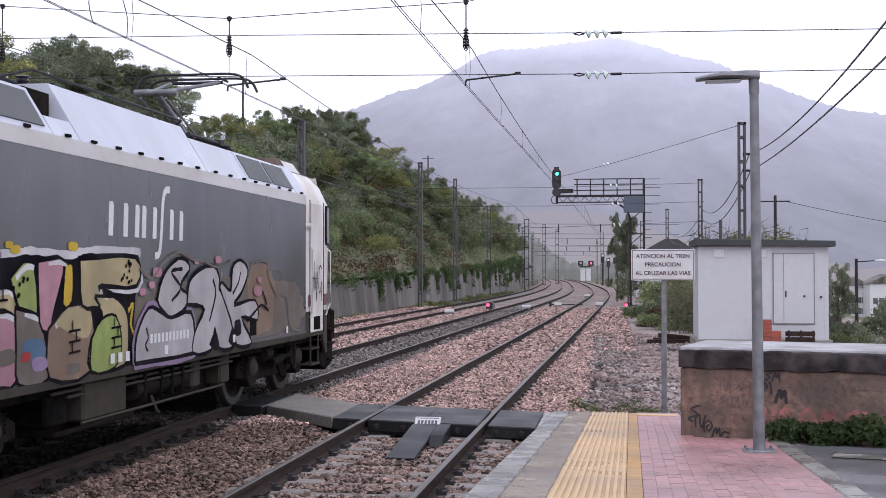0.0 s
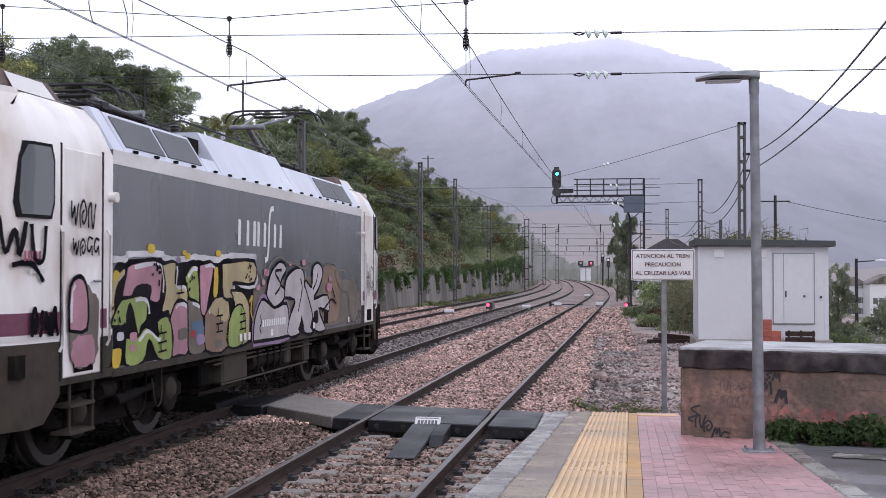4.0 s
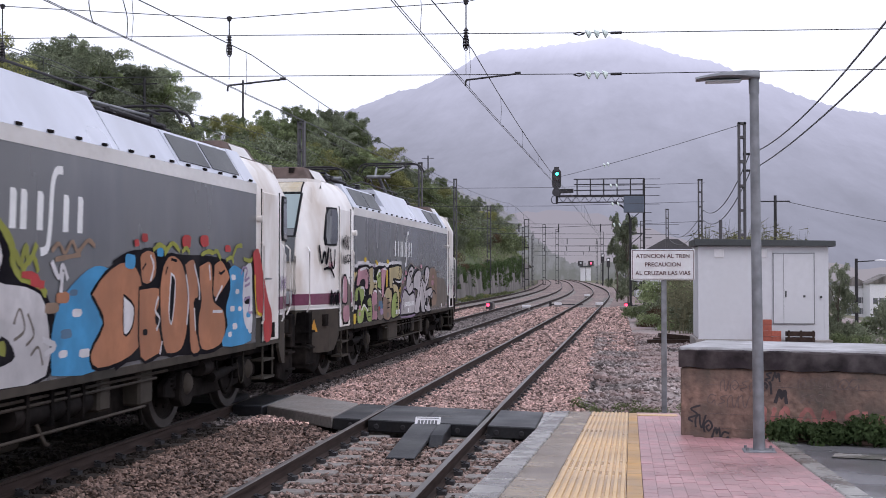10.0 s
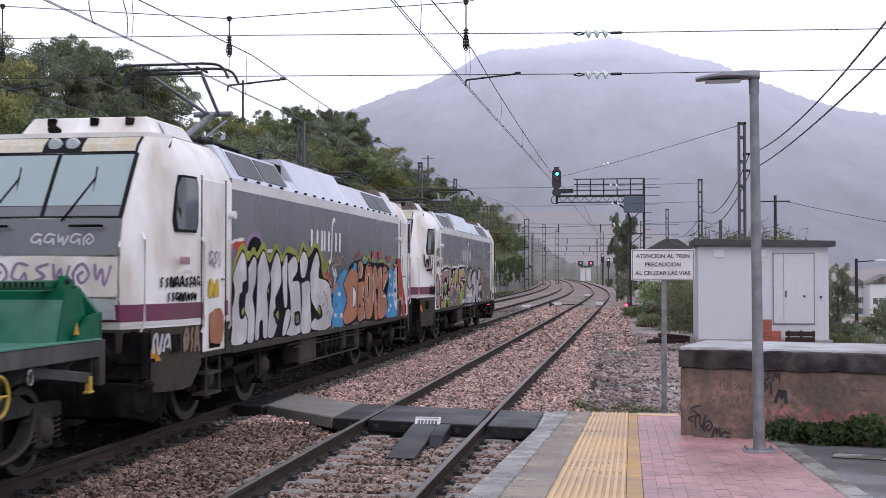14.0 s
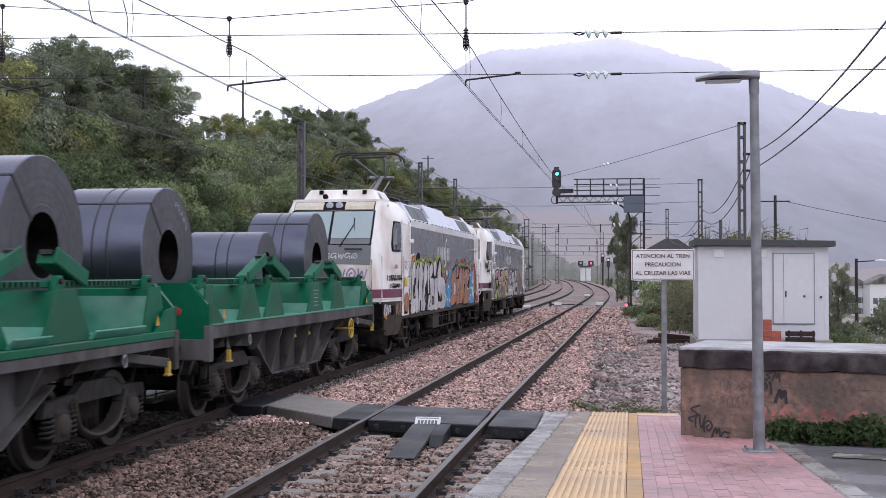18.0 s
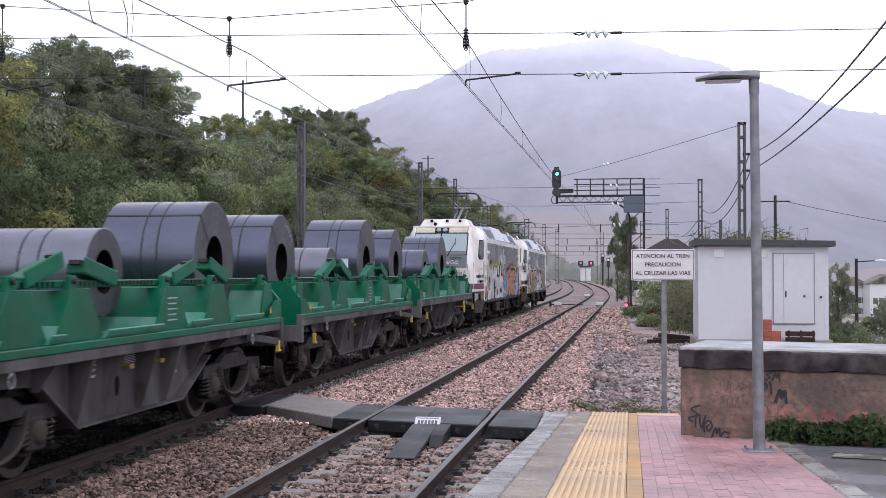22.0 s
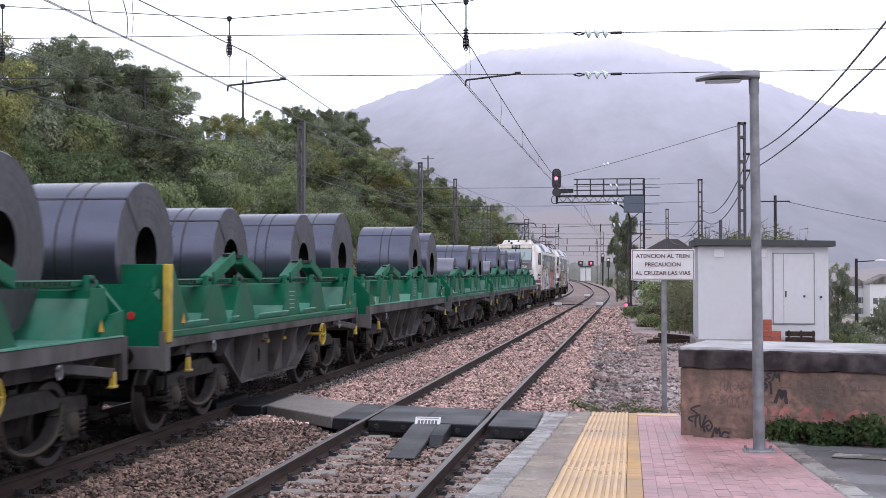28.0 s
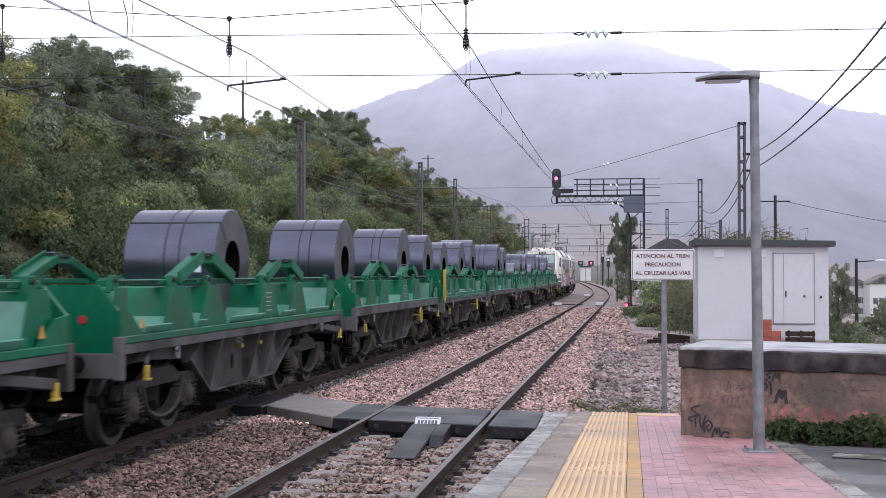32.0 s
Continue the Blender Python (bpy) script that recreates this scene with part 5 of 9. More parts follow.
    mu.lines([[(-8.35, 2.62), (-8.28, 2.28), (-8.16, 2.5), (-8.1, 2.26), (-8.02, 2.58)], [(-7.95, 2.56), (-7.9, 2.24), (-7.76, 2.22), (-7.72, 2.55)], [(-8.2, 2.16), (-7.95, 2.18), (-7.75, 2.0)]], 0.055, INK, "fat_scrawl")
    mu.scrawl(-7.95, -7.5, 1.45, 1.75, INK, 4, 0.05)


def paint_two(lo, mu):
    """A red ground with silver letters, then orange letters on blue."""
    # red ground, black shadows with an olive edge, tall silver letters
    mu.shape([(-6.19, 2.5), (-5.67, 2.59), (-5.56, 2.45), (-5.63, 1.81), (-5.83, 1.05), (-6.19, 1.05), (-6.19, 2.09)], RED, None, name="red_ground")
    mu.shape([(-6.19, 1.57), (-6.19, 1.69), (-6.19, 1.29), (-6.19, 1.09), (-6.19, 1.12)], ORANGE, None)
    mu.lines([[(-6.19, 2.52), (-6.07, 2.56), (-5.65, 2.59)], [(-5.48, 2.38), (-4.93, 2.41), (-4.22, 2.45)]], 0.05, CHROME)
    mu.lines([[(-6.03, 2.43), (-6.19, 2.28), (-6.19, 2.12)], [(-6.19, 1.96), (-6.19, 2.09)]], 0.09, DULL_BLUE)
    mu.shape([(-5.5, 2.43), (-5.39, 2.58), (-5.17, 2.65), (-4.87, 2.64), (-4.8, 2.47), (-4.84, 2.39)], INK, None)
    mu.lines([[(-5.56, 2.5), (-5.41, 2.61), (-5.18, 2.68), (-4.89, 2.66), (-4.78, 2.55)]], 0.08, MAUVE)
    mu.shape([(-6.19, 1.96), (-6.1, 2.19), (-5.72, 2.49), (-5.48, 2.33), (-5.21, 2.43), (-5.02, 2.36), (-4.71, 2.52), (-4.39, 2.31), (-4.04, 2.53), (-3.7, 2.32), (-3.44, 2.48), (-2.95, 2.44), (-2.71, 2.33), (-2.44, 2.6), (-2.12, 2.41), (-1.59, 2.61), (-1.19, 2.38), (-1.08, 2.1), (-0.49, 1.88), (-0.45, 1.06), (-4.39, 1.05), (-6.19, 1.04), (-6.19, 1.43)], INK, None, name="black_ground")
    mu.lines([[(-6.19, 1.96), (-6.1, 2.19), (-5.72, 2.49), (-5.48, 2.33), (-5.21, 2.43), (-5.02, 2.36), (-4.71, 2.52), (-4.39, 2.31), (-4.04, 2.53), (-3.7, 2.32), (-3.44, 2.48), (-2.95, 2.44), (-2.71, 2.33), (-2.44, 2.6), (-2.12, 2.41), (-1.59, 2.61), (-1.19, 2.38), (-1.08, 2.1), (-0.49, 1.88)]], 0.1, OLIVE, "olive_outline")
    mu.shape([(-6.18, 2), (-6.03, 2.19), (-5.74, 2.41), (-5.56, 2.29), (-5.52, 1.98), (-5.7, 1.93), (-5.73, 1.8), (-5.86, 1.74), (-5.85, 1.47), (-5.71, 1.42), (-5.55, 1.49), (-5.48, 1.38), (-5.54, 1.06), (-6.19, 1.04), (-6.19, 1.28), (-6.19, 1.29), (-6.19, 1.56), (-6.12, 1.68), (-6.08, 1.85)], PALE_SILVER, INK, 0.022)
    mu.shape([(-5.47, 2.16), (-5.21, 2.34), (-5.06, 2.28), (-5.08, 1.98), (-5.24, 1.73), (-5.13, 1.5), (-5.18, 1.06), (-5.5, 1.05), (-5.47, 1.37), (-5.62, 1.53), (-5.57, 1.77), (-5.46, 1.84)], PALE_SILVER, INK, 0.022)
    mu.shape([(-5.01, 2.2), (-4.74, 2.45), (-4.53, 2.31), (-4.35, 1.98), (-4.52, 1.82), (-4.46, 1.47), (-4.5, 1.08), (-4.72, 1.08), (-4.76, 1.33), (-4.89, 1.3), (-4.92, 1.07), (-5.14, 1.08), (-5.08, 1.5), (-5.03, 1.87)], PALE_SILVER, INK, 0.022)
    mu.shape([(-4.37, 2.08), (-4.05, 2.43), (-3.81, 2.3), (-3.75, 1.93), (-4.08, 1.67), (-4.04, 1.53), (-4.19, 1.42), (-3.96, 1.28), (-4.17, 1.06), (-4.49, 1.07), (-4.46, 1.32), (-4.38, 1.62), (-4.31, 1.9)], PALE_SILVER, INK, 0.022)
    mu.shape([(-3.72, 2.17), (-3.49, 2.4), (-3.39, 2.32), (-3.41, 1.93), (-3.4, 1.56), (-3.57, 1.51), (-3.67, 1.8)], PALE_SILVER, INK, 0.022)
    mu.shape([(-3.63, 1.27), (-3.44, 1.49), (-3.16, 1.44), (-3.3, 1.25), (-3.5, 1.06), (-3.7, 1.06)], PALE_SILVER, INK, 0.022)
    mu.shape([(-3.38, 2.25), (-3.01, 2.39), (-2.79, 2.27), (-2.82, 2.09), (-3.09, 1.96), (-2.66, 1.93), (-2.57, 1.38), (-2.63, 1.04), (-3.46, 1.05), (-3.21, 1.29), (-3.24, 1.67), (-3.35, 1.92)], PALE_SILVER, INK, 0.022)
    mu.shape([(-2.67, 2.31), (-2.41, 2.49), (-2.12, 2.32), (-2.3, 2.02), (-2.57, 2.02)], PALE_SILVER, INK, 0.022)
    mu.shape([(-2.55, 1.92), (-2.04, 1.96), (-1.97, 1.63), (-1.92, 1.05), (-2.56, 1.05), (-2.52, 1.56)], PALE_SILVER, INK, 0.022)
    mu.shape([(-2, 2.09), (-1.55, 2.49), (-1.32, 2.24), (-1.4, 2.02), (-0.91, 1.97), (-0.52, 1.79), (-0.5, 1.07), (-1.77, 1.05), (-1.9, 1.21), (-1.51, 1.33), (-1.72, 1.48), (-1.93, 1.63)], PALE_SILVER, INK, 0.022)
    mu.shape([(-5.81, 1.67), (-5.68, 1.74), (-5.62, 1.53), (-5.72, 1.45)], INK, None)
    mu.shape([(-5.77, 1.53), (-5.67, 1.58), (-5.65, 1.49), (-5.74, 1.46)], OLIVE, None)
    mu.shape([(-4.19, 1.46), (-3.97, 1.57), (-3.89, 1.44), (-4.02, 1.25)], INK, None)
    mu.shape([(-4.07, 1.41), (-3.91, 1.48), (-3.92, 1.33)], OLIVE, None)
    mu.shape([(-1.67, 1.27), (-1.34, 1.51), (-1.1, 1.31), (-1.4, 1.23)], INK, None)
    mu.shape([(-1.54, 1.41), (-1.31, 1.47), (-1.29, 1.32)], OLIVE, None)
    mu.shape([(-4.88, 1.19), (-4.79, 1.33), (-4.76, 1.11), (-4.86, 1.07)], INK, None)
    mu.shape([(-4.52, 1.85), (-4.43, 1.82), (-4.5, 1.77)], OLIVE, None)
    mu.shape([(-2.99, 1.42), (-2.66, 1.42), (-2.64, 1.21), (-2.97, 1.2)], INK, None, name="dark_hatch")
    mu.shape([(-2.93, 1.35), (-2.75, 1.38), (-2.7, 1.25), (-2.88, 1.23)], GRIME, None, name="hatch_valve")
    mu.lines([[(-1.13, 1.61), (-1.02, 1.75), (-0.93, 1.55), (-1.13, 1.46)], [(-0.87, 1.7), (-0.75, 1.5), (-0.9, 1.4)], [(-0.81, 1.3), (-0.66, 1.37), (-0.57, 1.19)]], 0.03, GRIME)
    mu.lines([[(-1.16, 2.14), (-1.11, 2.29), (-1.02, 2.17), (-0.91, 2.34), (-0.85, 2.19), (-0.7, 2.37)], [(-0.99, 2.1), (-0.78, 2.24), (-0.67, 2.1)]], 0.07, OLIVE)
    mu.lines([[(-0.99, 2.07), (-0.73, 2.05), (-0.61, 1.94)], [(-0.82, 2), (-0.55, 1.97)]], 0.07, RED)
    mu.lines([[(-0.4, 2.3), (-0.25, 2.38), (-0.12, 2.29), (0.04, 2.41), (0.17, 2.31), (0.4, 2.43), (0.57, 2.37)], [(-0.33, 2.22), (0.23, 2.28)]], 0.05, BROWN)
    # orange letters on blue
    mu.shape([(-0.39, 1.07), (-0.39, 1.49), (-0.16, 1.84), (0.4, 2.12), (0.83, 2.15), (1.19, 1.99), (0.66, 1.72), (0.84, 1.44), (0.58, 1.04)], BLUE, None)
    mu.cloud(-0.21, 0.05, 1.42, 1.52, DULL_BLUE, 14)
    mu.cloud(0.04, 0.27, 1.63, 1.72, CHROME, 14)
    mu.cloud(0.2, 0.46, 1.2, 1.3, CHROME, 14)
    mu.cloud(-0.25, -0.06, 1.23, 1.31, CHROME, 14)
    mu.cloud(-0.02, 0.17, 1.85, 1.92, DULL_BLUE, 14)
    mu.cloud(-0.32, -0.01, 1.78, 1.9, ORANGE, 14)
    mu.cloud(-0.55, -0.24, 1.68, 1.8, BROWN, 14)
    mu.lines([[(-0.4, 2.2), (-0.25, 2.04), (-0.17, 2.17), (-0.06, 2.02)], [(-0.58, 1.44), (-0.32, 1.36), (-0.54, 1.29)], [(-0.17, 2.1), (-0.21, 1.89)]], 0.06, CHROME)
    mu.shape([(1.02, 2.22), (1.37, 2.32), (1.75, 2.36), (2.23, 2.33), (2.71, 2.33), (3.24, 2.32), (4.13, 2.32), (4.93, 2.23), (4.99, 1.9), (4.64, 1.05), (2.32, 1.08), (1.39, 1.07), (1.03, 1.09)], INK, None, name="black_ground")
    mu.shape([(0.47, 1.86), (0.83, 2.09), (1.37, 2.23), (1.78, 2.05), (1.9, 1.41), (1.52, 1.13), (0.65, 1.05), (0.46, 1.24), (0.78, 1.53), (0.63, 1.73)], ORANGE, rim=0.03)
    mu.shape([(1.3, 1.84), (1.59, 1.7), (1.53, 1.46), (1.31, 1.4)], CHROME, rim=0.02)
    mu.shape([(1.74, 2.24), (1.82, 2.34), (2.06, 2.37), (2.23, 2.3), (2.24, 2.07), (2.06, 1.95), (1.82, 1.97)], ORANGE, rim=0.03)
    mu.shape([(1.73, 1.91), (2.36, 1.92), (2.36, 1.73), (2.23, 1.54), (2.36, 1.4), (2.44, 1.16), (2.29, 1.09), (1.77, 1.1)], ORANGE, rim=0.03)
    mu.shape([(2.35, 1.92), (2.45, 2.17), (2.71, 2.32), (3.04, 2.25), (3.21, 2.07), (3.3, 1.78), (3.27, 1.35), (3.06, 1.1), (2.59, 1.08), (2.43, 1.29), (2.36, 1.6)], ORANGE, rim=0.03)
    mu.shape([(2.72, 2.08), (2.85, 2), (2.82, 1.7), (2.73, 1.45), (2.65, 1.59), (2.68, 1.86)], INK, CHROME, 0.02)
    mu.shape([(3.17, 2.21), (3.49, 2.28), (3.64, 2.07), (3.68, 1.77), (3.52, 1.7), (3.61, 1.33), (3.75, 1.05), (3.4, 1.06), (3.33, 1.56), (3.27, 1.92)], ORANGE, rim=0.03)
    mu.shape([(3.69, 2.19), (4.03, 2.26), (4.2, 2.18), (4.25, 1.76), (4.35, 1.68), (4.69, 1.55), (4.76, 1.26), (4.49, 1.06), (3.81, 1.05), (3.66, 1.4), (3.77, 1.73), (3.71, 1.92)], ORANGE, rim=0.03)
    mu.shape([(4.28, 2.22), (4.6, 2.27), (4.9, 2.08), (4.9, 1.98), (4.45, 1.75), (4.23, 1.79), (4.26, 2.07)], ORANGE, rim=0.03)
    mu.shape([(4.9, 2.13), (5.15, 2.2), (5.64, 2.06), (5.75, 1.72), (5.7, 1.38), (5.91, 1.07), (4.64, 1.06), (4.84, 1.34), (4.77, 1.58), (4.96, 1.86)], BLUE, None)
    mu.shape([(5.6, 2.17), (5.9, 2.24), (5.96, 1.89), (5.95, 1.2), (5.61, 1.34), (5.51, 1.73)], CHROME, None)
    mu.lines([[(2.06, 2.3), (2.16, 2.17), (2.06, 1.99)], [(2.31, 1.8), (2.21, 1.64), (2.35, 1.53), (2.25, 1.4)], [(3.22, 2.07), (3.31, 1.78), (3.25, 1.42)], [(3.51, 2.21), (3.69, 1.92), (3.71, 1.73)], [(4.08, 2.2), (4.13, 1.99)], [(4.23, 1.56), (4.63, 1.55)], [(2.43, 1.26), (2.36, 1.1)], [(3.52, 1.63), (3.57, 1.33)], [(4.62, 1.91), (4.33, 1.71)]], 0.04, CHROME, "letter_glint")
    mu.lines([[(4.47, 2.1), (4.57, 2.08), (4.72, 2.13)], [(2.53, 2.07), (2.6, 2.17)], [(1.82, 2.13), (1.92, 2.2)], [(2.71, 2.26), (2.91, 2.24)]], 0.035, INK, "inner_line")
    mu.cloud(5, 5.2, 1.98, 2.07, CHROME, 14)
    mu.cloud(5.18, 5.35, 1.78, 1.86, CHROME, 14)
    mu.cloud(4.95, 5.15, 1.53, 1.62, CHROME, 14)
    mu.cloud(5.3, 5.46, 1.53, 1.6, CHROME, 14)
    mu.cloud(5.05, 5.27, 1.27, 1.37, CHROME, 14)
    mu.cloud(4.86, 5.03, 1.17, 1.25, CHROME, 14)
    mu.cloud(5.58, 5.87, 1.62, 1.74, INK, 14)
    mu.cloud(5.68, 5.89, 1.42, 1.51, BLUE, 14)
    mu.cloud(5.57, 5.78, 1.17, 1.26, BLUE, 14)
    mu.cloud(1.79, 1.98, 2.45, 2.56, RED, 14)
    mu.cloud(1.58, 1.73, 2.39, 2.48, RED, 14)
    mu.cloud(3.07, 3.4, 2.41, 2.58, RED, 14)
    mu.cloud(3.73, 4.06, 2.44, 2.6, RED, 14)
    mu.cloud(4.72, 4.97, 2.38, 2.49, RED, 14)
    mu.cloud(1.32, 1.62, 2.13, 2.31, BLUE, 14)
    mu.cloud(2.25, 2.46, 2.28, 2.4, BLUE, 14)
    mu.cloud(1.83, 1.97, 1.35, 1.43, INK, 14)
    mu.lines([[(2.13, 2.36), (2.34, 2.43), (2.54, 2.37)], [(2.49, 2.31), (2.74, 2.46), (3, 2.36)], [(3.07, 2.35), (3.22, 2.41), (3.34, 2.35)], [(3.76, 2.33), (4.03, 2.38), (4.24, 2.36)], [(4.22, 2.36), (4.38, 2.39), (4.54, 2.28)], [(4.77, 2.27), (4.99, 2.31), (5.09, 2.23)], [(5.04, 2.31), (5.23, 2.47), (5.48, 2.49)], [(5.55, 2.3), (5.84, 2.27), (6, 2.32)]], 0.06, OLIVE)
    mu.lines([[(5.43, 2.06), (5.54, 2.17), (5.72, 2.13), (5.6, 1.98), (5.82, 2.02)], [(5.55, 1.68), (5.84, 1.72), (5.79, 1.51), (5.97, 1.5)], [(5.6, 1.89), (5.84, 1.93)]], 0.04, MAUVE)
    mu.x = 1.4845
    mu.shape([(5.94, 2.39), (6.21, 2.46), (6.42, 2.15), (6.71, 1.7), (6.93, 1.42), (6.86, 1.05), (6.54, 1.04), (6.43, 1.44), (6.2, 1.49)], RED, None)
    mu.lines([[(6.04, 2.06), (6.12, 1.54), (6.4, 1.44)]], 0.05, AMBER)
    mu.scrawl(-7.2, -6.7, 2.15, 2.4, MAUVE, 3, 0.03)
    mu.scrawl(-7.2, -6.8, 1.75, 2.0, AMBER, 3, 0.05)
    mu.cloud(-7.2, -6.6, 1.1, 1.6, ORANGE)
    mu.follow = True
    mu.scrawl(-8.45, -7.5, 1.90, 2.04, INK, 9, 0.028)
    mu.scrawl(-8.3, -7.6, 1.72, 1.84, INK, 8, 0.028)
    mu.scrawl(-8.55, -8.15, 1.08, 1.32, CHROME, 2, 0.045)
    mu.scrawl(-7.95, -7.5, 1.05, 1.38, BROWN, 3, 0.05)
    mu.scrawl(7.5, 8.2, 1.8, 2.05, MAUVE, 6, 0.035)
    mu.follow = False


loco_one, mural_one = locomotive("cream and dark grey electric locomotive covered in pastel and silver graffiti", True, False, False)
paint_one(loco_one, mural_one)
loco_two, mural_two = locomotive("cream and dark grey electric locomotive with silver and orange graffiti", False, True, True)
paint_two(loco_two, mural_two)
# tag on the rear nose of the second locomotive
for z0, z1, mt, n, w, x0, x1 in ((1.92, 2.2, MAUVE, 6, 0.035, -0.6, 1.0), (2.42, 2.56, CHROME, 5, 0.025, -0.1, 0.75)):
    b = Build()
    for k in range(n):
        st = (x1 - x0) / n
        for l in figure(random.choice(["loop", "bolt", "fork", "hook"]), x0 + k * st, x0 + (k + 0.85) * st, z0, z1, 0.1):
            stroke(b, l, w, lambda u, v: (u, -(cab_y(v) + 0.0352), v), 0.2)
    part("scrawl", b, mt, loco_two)

# ---------------------------------------------------------------- coil wagons
GREEN = surface("wagon_green", (0.004, 0.112, 0.056), 0.45, spec=0.18, vary=0.14, grain=5, stain=0.9, bump=0.05, dirt=(0.03, 0.075, 0.045), dirt_amount=0.6, dirt_scale=1.2)
# lit copy of the wagon green, for faces that look up to the sky
GREEN_SKYLIT = surface("skylit_green", (0.06, 0.255, 0.178), 0.5, vary=0.14, grain=5, stain=1.2, bump=0.05, dirt=(0.15, 0.28, 0.215), dirt_amount=0.7, dirt_scale=1.6)
FRAME = surface("wagon_frame_grey", (0.105, 0.10, 0.10), 0.7, spec=0.12, vary=0.18, grain=5, stain=1.2, bump=0.08, dirt=(0.03, 0.024, 0.021), dirt_amount=0.8, dirt_scale=1.3, stretch=(1, 1, 0.5))
STEEL_COIL = surface("rolled_steel", (0.118, 0.124, 0.165), 0.3, metal=0.88, vary=0.12, grain=4, stain=0.8, bump=0.02, dirt=(0.13, 0.13, 0.15), dirt_amount=0.35, dirt_scale=0.8, stretch=(0.35, 1, 1))
STEEL_PALE = surface("pale_rolled_steel", (0.19, 0.19, 0.225), 0.32, metal=0.8, vary=0.12, grain=4, stain=0.8, bump=0.02, stretch=(0.35, 1, 1))
COIL_END = surface("coil_end_layers", (0.062, 0.061, 0.070), 0.5, metal=0.4, vary=0.18, grain=9, stain=2.5, bump=0.25, dirt=(0.115, 0.112, 0.125), dirt_amount=0.4, dirt_scale=2.0)
STRAP = surface("steel_strap", (0.03, 0.03, 0.034), 0.5, metal=0.4, vary=0.2, bump=0)
CHALK = surface("chalk_marks", (0.34, 0.34, 0.35), 0.8, vary=0.2, bump=0)
PAPER = surface("paper_label", (0.62, 0.64, 0.68), 0.7, vary=0.1, bump=0)
RED_DISC = surface("red_reflector", (0.34, 0.03, 0.03), 0.35, vary=0.1, bump=0)
CX = -0.3            # middle of the well along the wagon


WAGON_IRON = surface("wagon_bogie_iron", (0.045, 0.042, 0.04), 0.8, spec=0.08, vary=0.3, grain=9, stain=2, bump=0.2, dirt=(0.018, 0.015, 0.014), dirt_amount=0.7, dirt_scale=2)


def wagon_bogie(wg, y0):
    fr = Build()
    sides = []
    for q in (-1, 1):
        fr_ = Build().prism([(-1.32, 0.58), (-1.26, 0.74), (-0.6, 0.77), (-0.38, 0.88), (0.38, 0.88), (0.6, 0.77), (1.26, 0.74), (1.32, 0.58), (0.6, 0.66), (-0.6, 0.66)], 'x', q * 1.08, q * 1.17)
        bow = smooth_line([(q * 1.13, -0.70, 0.70), (q * 1.13, -0.52, 0.42), (q * 1.13, -0.22, 0.28), (q * 1.13, 0.22, 0.28), (q * 1.13, 0.52, 0.42), (q * 1.13, 0.70, 0.70)], 3)
        for c0, c1 in zip(bow[:-1], bow[1:]):
            fr_.beam(c0, c1, 0.09, 0.12, (1, 0, 0))
        sides.append(fr_)
    fr.box(-1.0, 1.0, -0.25, 0.25, 0.42, 0.78)
    bogie = part("bogie", fr, BOGIE, wg, "grimy four-wheeled bogie", bevel=0.015, at=pose(0, y0, 0))
    for sd in sides:
        part("side_frame", sd, WAGON_IRON, bogie)
    for y in (-1.3, 1.3):
        part("end_bar", Build().box(-1.0, 1.0, y - 0.05, y + 0.05, 0.50, 0.64), BOGIE, bogie)
    for q in (-1, 1):
        rim = Build()
        rim.tube(smooth_line([(q * 1.20, -0.66, 0.70), (q * 1.20, -0.48, 0.38), (q * 1.20, 0, 0.26), (q * 1.20, 0.48, 0.38), (q * 1.20, 0.66, 0.70)]), 0.03, 6)
        part("side_rim", rim, SOLE_GREY, bogie, smooth=60)
        for w in (-0.9, 0.9):
            ab = part("axle_box", Build().box(q * 0.98, q * 1.20, w - 0.17, w + 0.17, 0.28, 0.64), WAGON_IRON, bogie, bevel=0.03)
            part("axle_cover", Build().lathe([(0.0, 0.05), (0.08, 0.05), (0.12, 0.02), (0.13, 0.0)], pose(q * 1.20, w, 0.47, ry=90 * q), 14), SOLE_GREY, ab, smooth=40)
            for k in (-0.29, 0.29):
                sp = Build()
                sp.tube([(q * 1.13 + 0.07 * math.cos(a), w + k * 0.9 + 0.07 * math.sin(a), 0.33 + 0.27 * a / 31.4) for a in [31.4 * i / 45 for i in range(46)]], 0.018, 5)
                part("spring", sp, WAGON_IRON, ab, smooth=60)
                part("spring_seat", Build().lathe([(0.0, 0.31), (0.12, 0.31), (0.12, 0.335), (0.0, 0.335)], pose(q * 1.13, w + k, -0.04), 12), BOGIE, ab)
    for w in (-0.9, 0.9):
        WHEELS.append((wheel_pair(0.46, bogie, w, 0.86, 1.1), 0.46))


SADDLES = [-5.05, -3.25, -1.95, 0.65, 2.4, 4.75]


